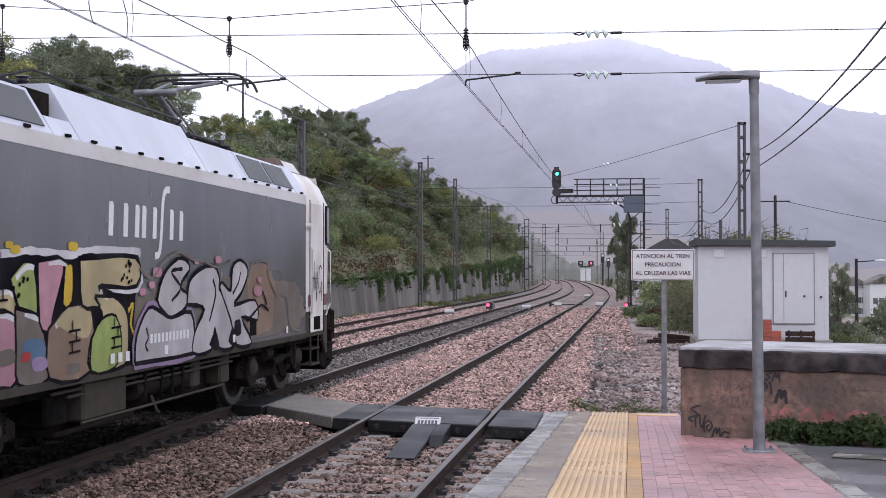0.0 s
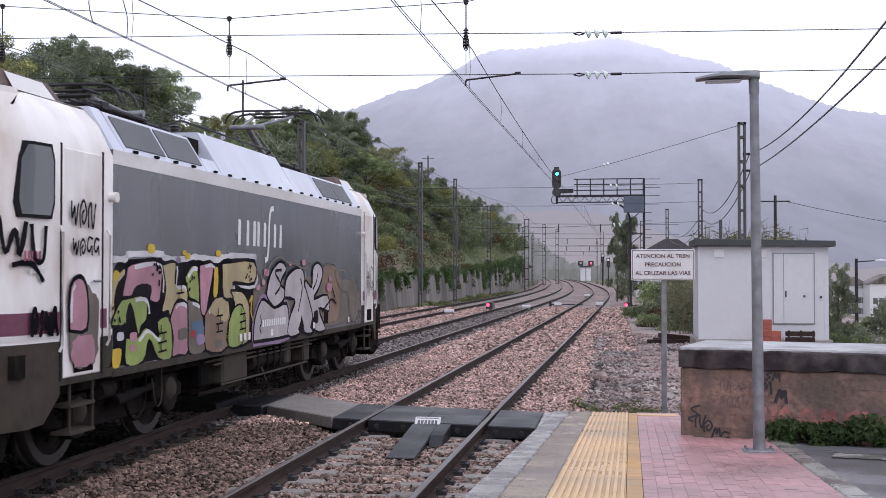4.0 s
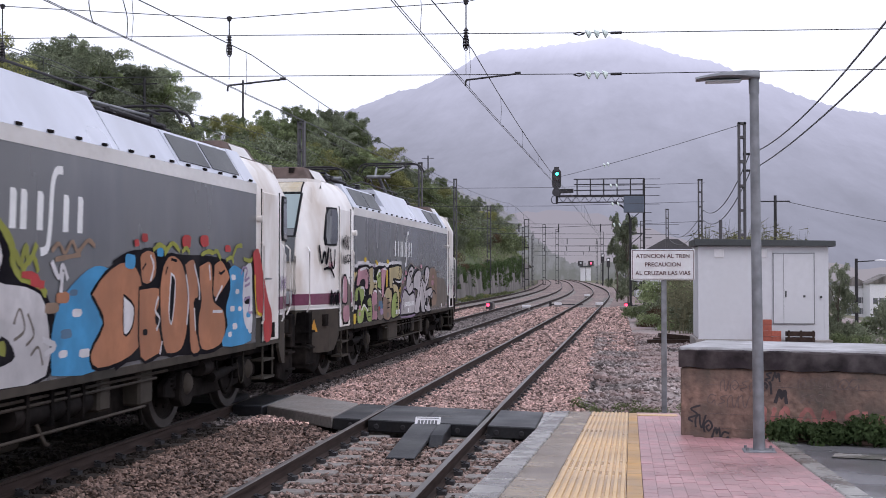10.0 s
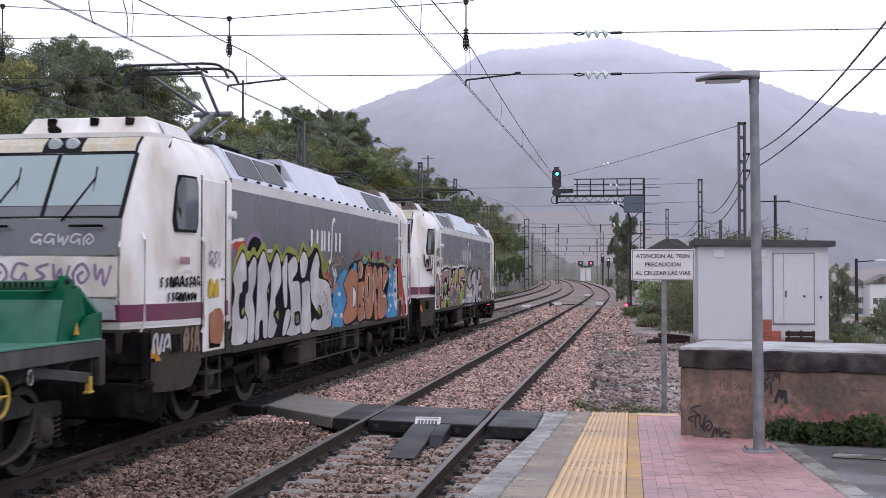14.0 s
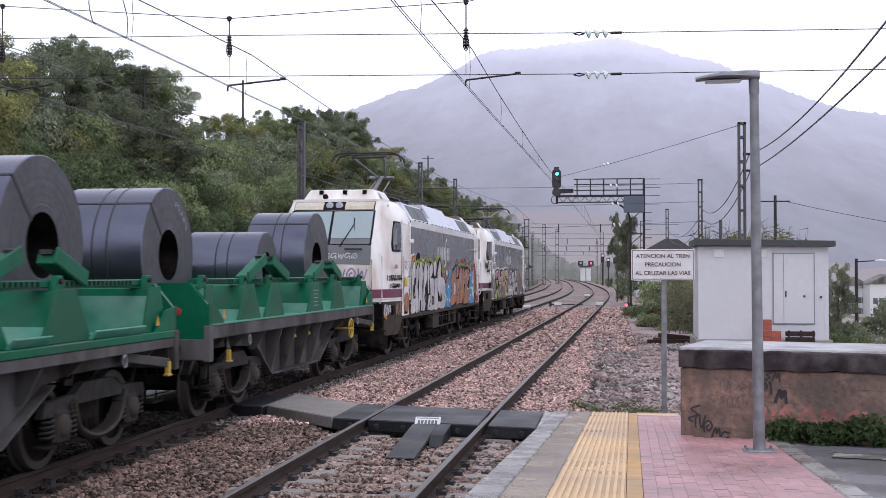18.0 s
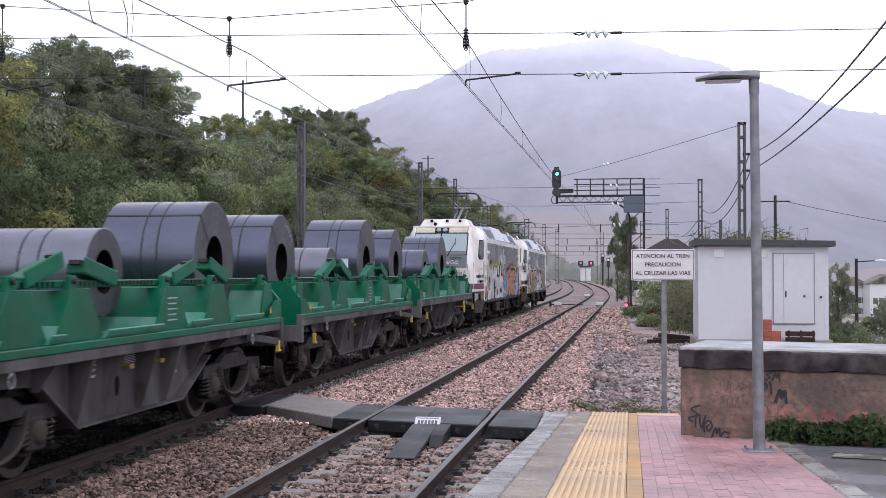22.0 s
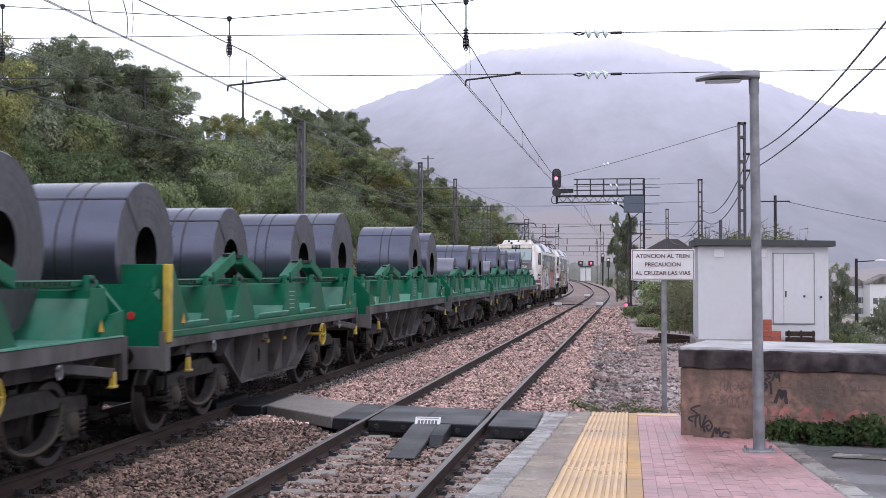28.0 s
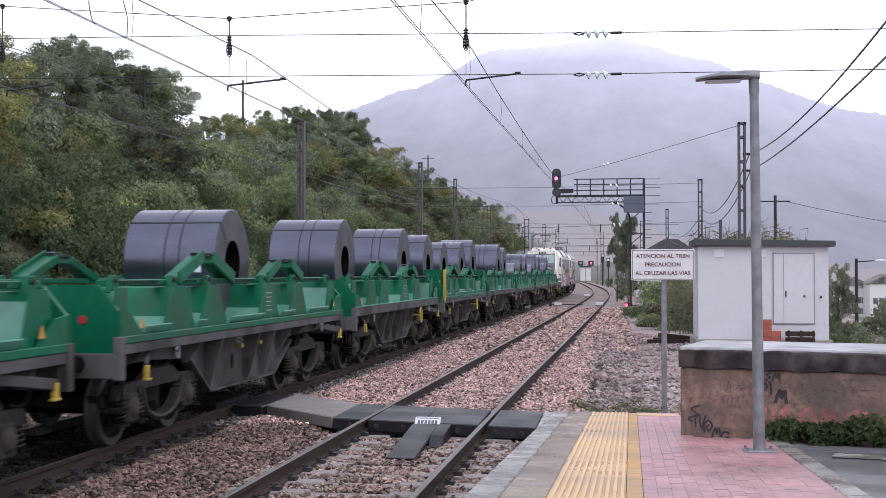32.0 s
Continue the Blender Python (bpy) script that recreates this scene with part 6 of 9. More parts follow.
def coil_wagon(ribbed, label):
    wg = thing("coil_wagon", label, "freight wagon", "steel-coil wagons")
    # frame: two long sills with a deep belly between the bogies
    for q in (-1, 1):
        s = Build().box(q * 1.30, q * 1.42, -5.25, 5.25, 1.17 if ribbed else 1.27, 1.36)
        if not ribbed:
            part("lower_sill", Build().box(q * 1.30, q * 1.41, -5.24, 5.24, 1.15, 1.266), FRAME, wg, bevel=0.008)
        sill = part("side_sill", s, FRAME if ribbed else GREEN, wg, bevel=0.01)
        web = Build().prism([(-5.2, 1.18), (5.2, 1.18), (5.2, 0.98), (2.9, 0.98), (2.3, 0.92), (1.55 + CX, 0.42), (-1.5 + CX, 0.42), (-2.3 + CX, 0.92), (-3.6, 0.98), (-5.2, 0.98)], 'x', q * 1.06, q * 1.11)
        belly = part("belly_plate", web, FRAME, wg, "grey steel belly plate with stencilled panels", bevel=0.006)
        part("belly_flange", Build().box(q * 1.06, q * 1.24, -1.5 + CX, 1.55 + CX, 0.40, 0.425), FRAME, belly)
        for ya, yb in ((-1.5 + CX, -2.3 + CX), (1.55 + CX, 2.3)):
            part("sloping_flange", Build().beam((q * 1.15, ya, 0.41), (q * 1.15, yb, 0.92), 0.18, 0.025), FRAME, belly)
        for k in (-4.6, -3.6, -2.6, -1.75, -0.9, 0.0, 0.8, 1.75, 2.7, 3.7, 4.6):
            zb = float(np.interp(k - CX, [-2.5, -1.5, 1.5, 2.4], [0.98, 0.44, 0.44, 0.98]))
            if ribbed or k not in (-3.6, -0.9, 3.7):
                part("rib", Build().prism([(q * 1.11, zb), (q * 1.19, zb), (q * 1.40, 1.17), (q * 1.11, 1.17)], 'y', k - 0.02, k + 0.02), FRAME, belly)
        # near-black disc on the plate paints the shade of a hole
        hole = Build().lathe([(0.0, 0.003), (0.09, 0.003), (0.095, 0.0)], pose(q * 1.112, -0.55, 0.75, ry=90 * q) @ Matrix.Diagonal((1.3, 0.7, 1, 1)), 16)
        part("belly_hole", hole, UNDER, belly)
        for u0, u1, v0, v1, n in ((-0.35, 0.35, 1.0, 1.12, 6), (-1.5, -1.1, 0.9, 1.1, 3), (0.95, 1.35, 0.75, 1.08, 3)):
            b = Build()
            for k in range(n):
                v = v0 + (v1 - v0) * k / n
                b.flat([(u0, v), (u1 - rnd(0, 0.12), v), (u1 - rnd(0, 0.12), v + (v1 - v0) / n * 0.45), (u0, v + (v1 - v0) / n * 0.45)], lambda u, w: (q * 1.1145, u, w))
            tagged(part("stencil", b, CHALK, belly), kind="stuff")
        if not ribbed:
            # green side sheet standing on the sill between the saddles
            for a, c in zip(SADDLES[:-1], SADDLES[1:]):
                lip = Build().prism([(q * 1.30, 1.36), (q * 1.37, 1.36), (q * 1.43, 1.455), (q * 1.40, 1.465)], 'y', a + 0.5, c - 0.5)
                part("trough_lip", lip, GREEN_SKYLIT, sill, bevel=0.006)
        else:
            part("sill_edge", Build().box(q * 1.30, q * 1.43, -5.2, 5.2, 1.362, 1.378), GREEN_SKYLIT, sill)
        # top rail with slots, and its brackets
        rail = part("top_rail", Build().box(q * 1.02, q * 1.16, -5.1, 5.1, 1.93, 2.01), GREEN, wg, bevel=0.012)
        for a, c in zip(SADDLES[:-1], SADDLES[1:]):
            # small near-black blocks on the rail stand for shade in its slots
            sl = Build()
            k = a + 0.3
            while k < c - 0.3:
                sl.box(q * 1.155, q * 1.166, k, k + 0.05, 1.945, 1.995)
                k += 0.11
            tagged(part("slotted_strip", sl, UNDER, rail), kind="stuff")
        for k in SADDLES:
            part("rail_bracket", Build().prism([(k - 0.13, 1.86), (k + 0.13, 1.86), (k + 0.07, 2.06), (k - 0.07, 2.06)], 'x', q * 1.17, q * 1.24), GREEN, rail, bevel=0.01)
            part("bracket_pin", Build().tube([(q * 1.22, k, 2.0), (q * 1.28, k, 2.0)], 0.03, 8), DARK_STEEL, rail)
    # saddles across the wagon: trapezoid ridges with slopes painted paler, as lit from above
    for i, k in enumerate(SADDLES):
        w0, w1 = (0.14, 0.10) if i == 0 else (0.52, 0.15) if i < 5 else (0.30, 0.12)
        sd = Build()
        sd.prism([(k - w0, 1.36), (k + w0, 1.36), (k + w1, 1.90), (k - w1, 1.90)], 'x', -1.30, 1.30)
        ridge_ = part("saddle", sd, GREEN, wg, bevel=0.008)
        for q in (-1, 1):
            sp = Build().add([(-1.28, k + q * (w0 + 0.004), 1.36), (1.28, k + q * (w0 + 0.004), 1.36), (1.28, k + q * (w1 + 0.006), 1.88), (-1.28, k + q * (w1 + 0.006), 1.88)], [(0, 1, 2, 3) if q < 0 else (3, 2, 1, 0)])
            part("saddle_slope", sp, GREEN_SKYLIT, ridge_)
        for q in (-1, 1):
            pl = Build().prism([(k - w0 - 0.06, 1.36), (k + w0 + 0.06, 1.36), (k + w1 + 0.05, 1.92), (k - w1 - 0.05, 1.92)], 'x', q * 1.30, q * 1.325)
            part("saddle_cheek", pl, GREEN, ridge_, bevel=0.004)
            if i == 3:
                b = Build()
                for n in range(5):
                    b.flat([(k - 0.16, 1.48 + 0.07 * n), (k + 0.16 - 0.04 * (n % 2), 1.48 + 0.07 * n), (k + 0.16 - 0.04 * (n % 2), 1.496 + 0.07 * n), (k - 0.16, 1.496 + 0.07 * n)], lambda u, v: (q * 1.3285, u, v))
                tagged(part("stencil", b, CHALK, ridge_), kind="stuff")
    part("well_floor", Build().box(-1.28, 1.28, -5.0, 5.0, 1.30, 1.362), GREEN_SKYLIT, wg)
    # end plates, buffers, couplings
    for e in (1, -1):
        ep = Build()
        ep.prism([(-1.40, 1.05), (1.40, 1.05), (1.40, 1.62), (1.12, 1.95), (-1.12, 1.95), (-1.40, 1.62)], 'y', e * 5.20, e * 5.27)
        end = part("end_plate", ep, GREEN, wg, "green end plate with a red reflector")
        part("end_beam", Build().box(-1.35, 1.35, min(e * 5.12, e * 5.3), max(e * 5.12, e * 5.3), 0.88, 1.17), FRAME, end, bevel=0.01)
        for q in (-1, 1):
            part("end_post", Build().box(q * 1.33, q * 1.43, min(e * 5.16, e * 5.3), max(e * 5.16, e * 5.3), 0.86, 1.36), FRAME, end, bevel=0.01)
            part("corner_cheek", Build().prism([(e * 5.26, 1.36), (e * 4.6, 1.36), (e * 4.95, 1.62), (e * 5.26, 1.66)], 'x', q * 1.36, q * 1.40), GREEN, end)
            part("reflector", Build().lathe([(0.0, 0.012), (0.05, 0.01), (0.055, 0.0)], pose(q * 0.95, e * 5.272, 1.55, rx=-90 * e), 14), RED_DISC, end)
            bf = Build().lathe([(0.10, 0.0), (0.10, 0.24), (0.07, 0.24), (0.07, 0.42), (0.20, 0.43), (0.225, 0.45), (0.20, 0.48), (0.0, 0.5)], pose(q * 0.9, e * 5.29, 1.05, rx=-90 * e), 16)
            part("buffer", bf, UNDER, wg, smooth=40)
            stp = Build()
            stp.tube([(q * 1.2, e * 5.1, 0.9), (q * 1.2, e * 5.1, 0.5), (q * 1.2, e * 4.75, 0.5), (q * 1.2, e * 4.75, 0.9)], 0.016, 6)
            stp.box(q * 1.08, q * 1.3, min(e * 4.75, e * 5.1), max(e * 4.75, e * 5.1), 0.47, 0.5)
            part("shunter_step", stp, UNDER, wg)
            # slanting lever bracket with a yellow handle
            lv = part("brake_lever", Build().beam((q * 1.20, e * 4.0, 1.10), (q * 1.50, e * 4.75, 0.98), 0.05, 0.11), FRAME, wg, bevel=0.008)
            part("yellow_handle", Build().box(q * 1.47, q * 1.53, min(e * 4.71, e * 4.77), max(e * 4.71, e * 4.77), 0.84, 1.0).box(q * 1.47, q * 1.54, min(e * 4.66, e * 4.79), max(e * 4.66, e * 4.79), 0.82, 0.85), YELLOW, lv, bevel=0.008)
            tri = [(4.58 * e, 1.44), (4.72 * e, 1.44), (4.65 * e, 1.58)]
            part("warning_triangle", Build().add([(q * 1.404, y, z) for y, z in tri], [(0, 1, 2)]), WARN, end)
            part("tie_ring", Build().tube([(q * 1.44, e * 3.6 + 0.05 * math.cos(a), 1.08 + 0.07 * math.sin(a)) for a in [6.2832 * i / 12 for i in range(13)]], 0.012, 6), GALVANISED, wg)
        part("coupling", Build().box(-0.08, 0.08, min(e * 5.2, e * 5.6), max(e * 5.2, e * 5.6), 0.95, 1.12).tube([(0, e * 5.55, 1.0), (0, e * 5.85, 0.86)], 0.05, 8), UNDER, wg)
        hose = Build().tube(smooth_line([(0.35, e * 5.28, 0.9), (0.37, e * 5.5, 0.6), (0.35, e * 5.8, 0.62)]), 0.03, 6)
        part("brake_hose", hose, UNDER, wg, smooth=60)
        wagon_bogie(wg, e * 3.5)
    part("centre_sill", Build().box(-0.4, 0.4, -5.15, 5.15, 0.85, 1.3).box(-1.04, 1.04, -1.4 + CX, 1.4 + CX, 0.5, 1.28), UNDER, wg)
    part("air_tank", Build().tube([(0.9, 1.9, 0.72), (0.9, 2.5, 0.72)], 0.15, 14), BOGIE, wg, smooth=40)
    for y in (-0.4, 0.55):
        part("valve_handle", Build().box(1.11, 1.22, y - 0.015, y + 0.015, 0.96, 0.99).box(1.19, 1.225, y - 0.02, y + 0.09, 0.94, 1.0), YELLOW, wg, bevel=0.008)
    return wg


def handwheel(wg, y):
    w = Build().tube([(1.44, y + 0.19 * math.cos(a), 0.95 + 0.19 * math.sin(a)) for a in [6.2832 * i / 20 for i in range(21)]], 0.02, 6)
    for k in range(4):
        a = 1.571 * k
        w.tube([(1.44, y, 0.95), (1.44, y + 0.19 * math.cos(a), 0.95 + 0.19 * math.sin(a))], 0.013, 5)
    w.tube([(1.10, y, 0.95), (1.46, y, 0.95)], 0.03, 8)
    part("hand_brake_wheel", w, YELLOW, wg, "yellow hand brake wheel", smooth=50)


def arms(wg, rows):
    """Hinged coil props on both sides: (foot, tip, height of the tip)."""
    for q in (-1, 1):
        for f, t, z in rows:
            b = Build().beam((q * 1.09, f, 1.98), (q * 1.09, t, z), 0.22, 0.12)
            b.beam((q * 1.19, f, 2.02), (q * 1.19, t, z + 0.04), 0.03, 0.18)
            a = part("coil_prop", b, GREEN, wg, "green hinged prop against a coil", bevel=0.012)
            part("prop_pad", Build().beam((q * 1.09, t + (f - t) * 0.1, z + 0.05), (q * 1.09, t + (t - f) * 0.04, z + 0.07), 0.13, 0.05), DARK_STEEL, a)


def bulkheads(wg, rear_yellow):
    for e in (1, -1):
        b = Build().box(-1.38, 1.38, min(e * 5.06, e * 5.12), max(e * 5.06, e * 5.12), 1.9, 2.2)
        bh = part("bulkhead", b, GREEN, wg, "raised green bulkhead at the wagon end", bevel=0.01)
        for q in (-1, 1):
            part("bulkhead_wing", Build().prism([(e * 5.12, 1.30), (e * 4.3, 1.36), (e * 4.95, 2.2), (e * 5.12, 2.2)], 'x', q * 1.335, q * 1.375), GREEN, bh)
            if e < 0 and rear_yellow:
                part("yellow_edge", Build().box(q * 1.38, q * 1.46, -5.30, -5.16, 1.22, 2.2), YELLOW, bh, "yellow painted edge", bevel=0.01)


def steel_coil(dia, width, label, chalk=0, ticket=False):
    """A coil lying across the wagon; its origin is at its lowest point."""
    co = thing("steel_coil", label, "steel coil", "steel coils on the wagons")
    R, r, h = dia / 2, 0.37 if dia > 1.4 else 0.27, width / 2
    m = pose(0, 0, R, ry=90)
    b = Build().lathe([(R - 0.012, -h), (R, -h + 0.012), (R, h - 0.012), (R - 0.012, h)], m, 64)
    part("coil_wrap", b, STEEL_COIL if dia > 1.2 else STEEL_PALE, co, "dull blue-black rolled steel", smooth=30)
    prof = []
    k = R - 0.012
    while k > r:
        prof += [(k, h - rnd(0.0, 0.002)), (k - 0.012, h - rnd(0.0, 0.003))]
        k -= 0.03
    prof += [(r, h - 0.004)]
    for e in (1, -1):
        part("coil_end", Build().lathe([(a, e * z) for a, z in prof], m, 64), COIL_END, co, "layered end of the coil", smooth=20)
    # bore lining painted near-black for the shade inside the coil
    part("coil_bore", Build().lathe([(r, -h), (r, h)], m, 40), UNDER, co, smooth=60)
    for x in (-0.05 * width, 0.11 * width):
        part("strap", Build().lathe([(R + 0.0, x - 0.014), (R + 0.003, x - 0.012), (R + 0.003, x + 0.012), (R + 0.0, x + 0.014)], m, 64), STRAP, co, smooth=30)
    for a in ((-0.75,) if dia > 1.4 else ()):
        st = Build()
        ca, sa = math.sin(a), math.cos(a)
        st.add([(-h, (R + 0.005) * ca + 0.016 * sa, R + (R + 0.005) * sa - 0.016 * ca), (h + 0.006, (R + 0.005) * ca + 0.016 * sa, R + (R + 0.005) * sa - 0.016 * ca), (h + 0.006, (R + 0.005) * ca - 0.016 * sa, R + (R + 0.005) * sa + 0.016 * ca), (-h, (R + 0.005) * ca - 0.016 * sa, R + (R + 0.005) * sa + 0.016 * ca)], [(0, 1, 2, 3)])
        st.add([(h + 0.006, (R + 0.005) * ca + 0.016 * sa, R + (R + 0.005) * sa - 0.016 * ca), (h + 0.006, (R + 0.005) * ca - 0.016 * sa, R + (R + 0.005) * sa + 0.016 * ca), (h + 0.006, r * ca - 0.016 * sa, R + r * sa + 0.016 * ca), (h + 0.006, r * ca + 0.016 * sa, R + r * sa - 0.016 * ca)], [(0, 1, 2, 3)])
        part("eye_strap", st, STRAP, co)
    if chalk:
        b = Build()
        for k in range(chalk):
            a = 0.35 + 0.16 * k
            q = (R + r) / 2 + 0.12
            for l in figure(random.choice(["loop", "bolt", "hook", "zed"]), -0.05, 0.05, -0.04, 0.04):
                stroke(b, l, 0.014, lambda u, v: (h + 0.003, (q + v) * math.sin(a) + u * math.cos(a), R + (q + v) * math.cos(a) - u * math.sin(a)))
        part("chalk_marks", b, CHALK, co)
    if ticket:
        a0 = -1.75
        b = Build()
        for i in range(2):
            a = a0 + i * 0.22
            b.v += [(h - 0.42, (R + 0.008) * math.sin(a), R + (R + 0.008) * math.cos(a)), (h - 0.22, (R + 0.008) * math.sin(a), R + (R + 0.008) * math.cos(a))]
        b.f = [(0, 1, 3, 2)]
        part("paper_label", b, PAPER, co, "white paper label")
    return co


wagon_ribbed = coil_wagon(True, "grey-framed coil wagon with green saddles and a ribbed belly")
wagon_green = coil_wagon(False, "green-sided coil wagon with saddles and a deep belly")
ARMS_FULL = [(-2.95, -2.0, 2.30), (-0.68, -1.62, 2.28), (1.0, 1.72, 2.24), (3.15, 2.4, 2.24)]
ARMS_LOW = [(-2.9, -2.1, 2.2), (-0.75, -1.6, 2.14), (1.0, 1.75, 2.16), (3.15, 2.4, 2.2)]
WAGONS, COILS = [], []
PITCH, HEAD = 11.75, -0.85
# per wagon: ribbed?, props, coils as (place along the train, top height, width)
LOADS = [
    (True, ARMS_FULL, [(-3.4, 3.36, 1.25), (-7.05, 2.83, 1.35), (-11.6, 3.30, 1.3)]),
    (False, ARMS_FULL, [(-15.35, 3.40, 1.35), (-19.0, 2.64, 1.45), (-22.6, 3.18, 1.4)]),
    (False, ARMS_LOW, [(-26.4, 3.20, 1.5), (-30.4, 2.64, 1.55), (-34.6, 3.40, 1.3)]),
    (True, ARMS_LOW, [(-38.3, 3.47, 1.55), (-46.7, 3.45, 1.3)]),
    (False, ARMS_FULL, [(-49.9, 3.28, 1.3), (-54.4, 3.16, 1.35), (-58.05, 3.30, 1.5)]),
    (True, ARMS_FULL, [(-61.7, 3.36, 1.35), (-69.0, 3.30, 1.5)]),
    (False, ARMS_FULL, [(-76.7, 3.12, 1.5)]),
    (False, ARMS_FULL, []),
]
FIRST = {True: wagon_ribbed, False: wagon_green}
used = set()
for i, (ribbed, rows, coils) in enumerate(LOADS):
    s0 = HEAD - PITCH * (i + 0.5)
    if ribbed in used:
        wg = copy_thing(FIRST[ribbed], Matrix.Identity(4))
    else:
        wg = FIRST[ribbed]
        used.add(ribbed)
    WAGONS.append((wg, s0, rows, i))
made_ws = []
for wg, s0, rows, i in WAGONS:
    for o in wg.children_recursive:
        if o.name.split(".")[0] == "wheelset":
            made_ws.append((o, 0.46))
for wg, s0, rows, i in WAGONS:
    arms(wg, rows)
    if i in (0, 4, 5):
        handwheel(wg, 2.3 if i else 3.0)
    if i == 4:
        bulkheads(wg, True)
        tagged(wg, "green-sided coil wagon with raised yellow-edged bulkheads at its ends")
    for k, (c, top, width) in enumerate(LOADS[i][2]):
        # a coil rests in the V between two saddles; its foot hangs a little into the well
        small = top < 2.9
        foot = 1.39 if not small else 1.56
        dia = top - foot
        co = steel_coil(dia, width, "large dark steel coil strapped across the wagon" if not small else "small dark steel coil low in its saddle", chalk=5 if (i, k) in ((1, 2), (3, 0), (0, 2)) else 0, ticket=(i, k) in ((1, 0), (6, 0)))
        COILS.append((co, c, foot))
WHEELS = [w for w in WHEELS if w[1] > 0.5] + made_ws


# ---------------------------------------------------------------- motion
def motions():
    times = [i * 0.5 for i in range(65)]
    for ob, s0 in ((loco_one, 27.79), (loco_two, 8.89)):
        walk(ob, [(t, vehicle_pose(s0, t)) for t in times])
    for wg, s0, rows, i in WAGONS:
        walk(wg, [(t, vehicle_pose(s0, t)) for t in times])
    for co, c, foot in COILS:
        i = min(range(8), key=lambda k: abs(WAGONS[k][1] - c))
        s0 = WAGONS[i][1]
        walk(co, [(t, vehicle_pose(s0, t) @ pose(0, c - s0, foot)) for t in times])
    # the green lamp is covered first, the red one bared a moment later
    for ob, t, z0, z1 in ((green_shutter, 23.85, 8.33, 8.05), (red_shutter, 24.3, 7.78, 7.5)):
        walk(ob, [(0.0, pose(0, -0.135, z0)), (t - 0.05, pose(0, -0.135, z0)), (t + 0.08, pose(0, -0.135, z1)), (32.0, pose(0, -0.135, z1))])
    for ws, r in WHEELS:
        y, z = ws.location.y, ws.location.z
        rows, t = [], 0.0
        while t < 32.001:
            rows.append((t, pose(0, y, z, rx=-math.degrees((run(t) - run(0)) / r))))
            t += 1 / 15
        walk(ws, rows)

# ---------------------------------------------------------------- platform ramp
def ramp_z(y):
    return 0.05 + 0.055 * (17.6 - y) if y > 2.5 else 0.88


def lane(xo, y):
    """Platform lines run with the track: a place xo across the platform at y."""
    return xo + 0.0135 * (y - 8)


def slab(name, x0, x1, y0, y1, depth, material, parent, lift=0.0, gap=0.006, bevel=0.0):
    """A flat piece lying on the ramp."""
    y0, y1, x0, x1 = y0 + gap / 2, y1 - gap / 2, x0 + gap / 2, x1 - gap / 2
    top = [(lane(x0, y0), y0, ramp_z(y0) + lift), (lane(x1, y0), y0, ramp_z(y0) + lift), (lane(x1, y1), y1, ramp_z(y1) + lift), (lane(x0, y1), y1, ramp_z(y1) + lift)]
    b = Build().add([(x, y, z - depth) for x, y, z in top] + top, [(0, 3, 2, 1), (4, 5, 6, 7), (0, 1, 5, 4), (1, 2, 6, 5), (2, 3, 7, 6), (3, 0, 4, 7)])
    return part(name, b, material, parent, bevel=bevel)


plat = thing("platform", "sloping station platform end with kerb, tactile strip and red pavers", "platform", kind="structure")
core = Build()
cy = [-12, -4, 2.5, 8, 12, 17.78]
for y in cy:
    core.v += [(lane(-0.93, y), y, -0.42), (lane(-0.93, y), y, ramp_z(y) - 0.05), (lane(1.70, y), y, ramp_z(y) - 0.05), (lane(1.70, y), y, -0.42)]
for k in range(len(cy) - 1):
    core.f += [(4 * k + i, 4 * k + i + 1, 4 * k + i + 5, 4 * k + i + 4) for i in range(3)]
core.f += [(20, 21, 22, 23)]
part("platform_core", core, PAVER_JOINT, plat)
y = -6.0
while y < 17.7:
    e = min(y + 1.0, 17.78)
    slab("kerb_stone", -1.02, -0.78, y, e, 0.22, KERB, plat, 0.004, bevel=0.012)
    slab("concrete_slab", -0.78, -0.46, y, e, 0.10, WET_CONCRETE, plat, bevel=0.005)
    slab("border_stone", 1.56, 1.74, y, e, 0.16, KERB, plat, 0.006, bevel=0.01)
    y += 1.0
y = -6.0
while y < 17.6:
    e = min(y + 0.4, 17.75)
    t = slab("tactile_tile", -0.46, 0.07, y, e, 0.05, TACTILE_GROOVE, plat, 0.002, 0.004)
    ribs = Build()
    for k in range(10):
        xa = -0.44 + 0.052 * k
        q = [(lane(xa, y + 0.002), y + 0.002), (lane(xa + 0.033, y + 0.002), y + 0.002), (lane(xa + 0.033, e - 0.002), e - 0.002), (lane(xa, e - 0.002), e - 0.002)]
        ribs.add([(a, c, ramp_z(c) + 0.002) for a, c in q] + [(a + (0.004 if i in (0, 3) else -0.004), c, ramp_z(c) + 0.014) for i, (a, c) in enumerate(q)], [(4, 5, 6, 7), (0, 1, 5, 4), (1, 2, 6, 5), (2, 3, 7, 6), (3, 0, 4, 7)])
    part("tactile_ribs", ribs, TACTILE, t)
    slab("ochre_tile", 0.07, 0.19, y, min(y + 0.4, 17.75), 0.05, OCHRE, plat, 0.003, 0.006)
    y += 0.4
for k in range(2):
    slab("ochre_tile", 0.19 + 0.28 * k, 0.47 + 0.28 * k, 17.0, 17.4, 0.05, TACTILE, plat, 0.007, 0.006)
side = Build()
sy = [-10, 2, 6, 9, 12, 13.6]
for y in sy:
    side.v += [(lane(1.74, y), y, ramp_z(y) - 0.02), (4.5, y, ramp_z(y) - 0.03), (14, y, ramp_z(y) - 0.1)]
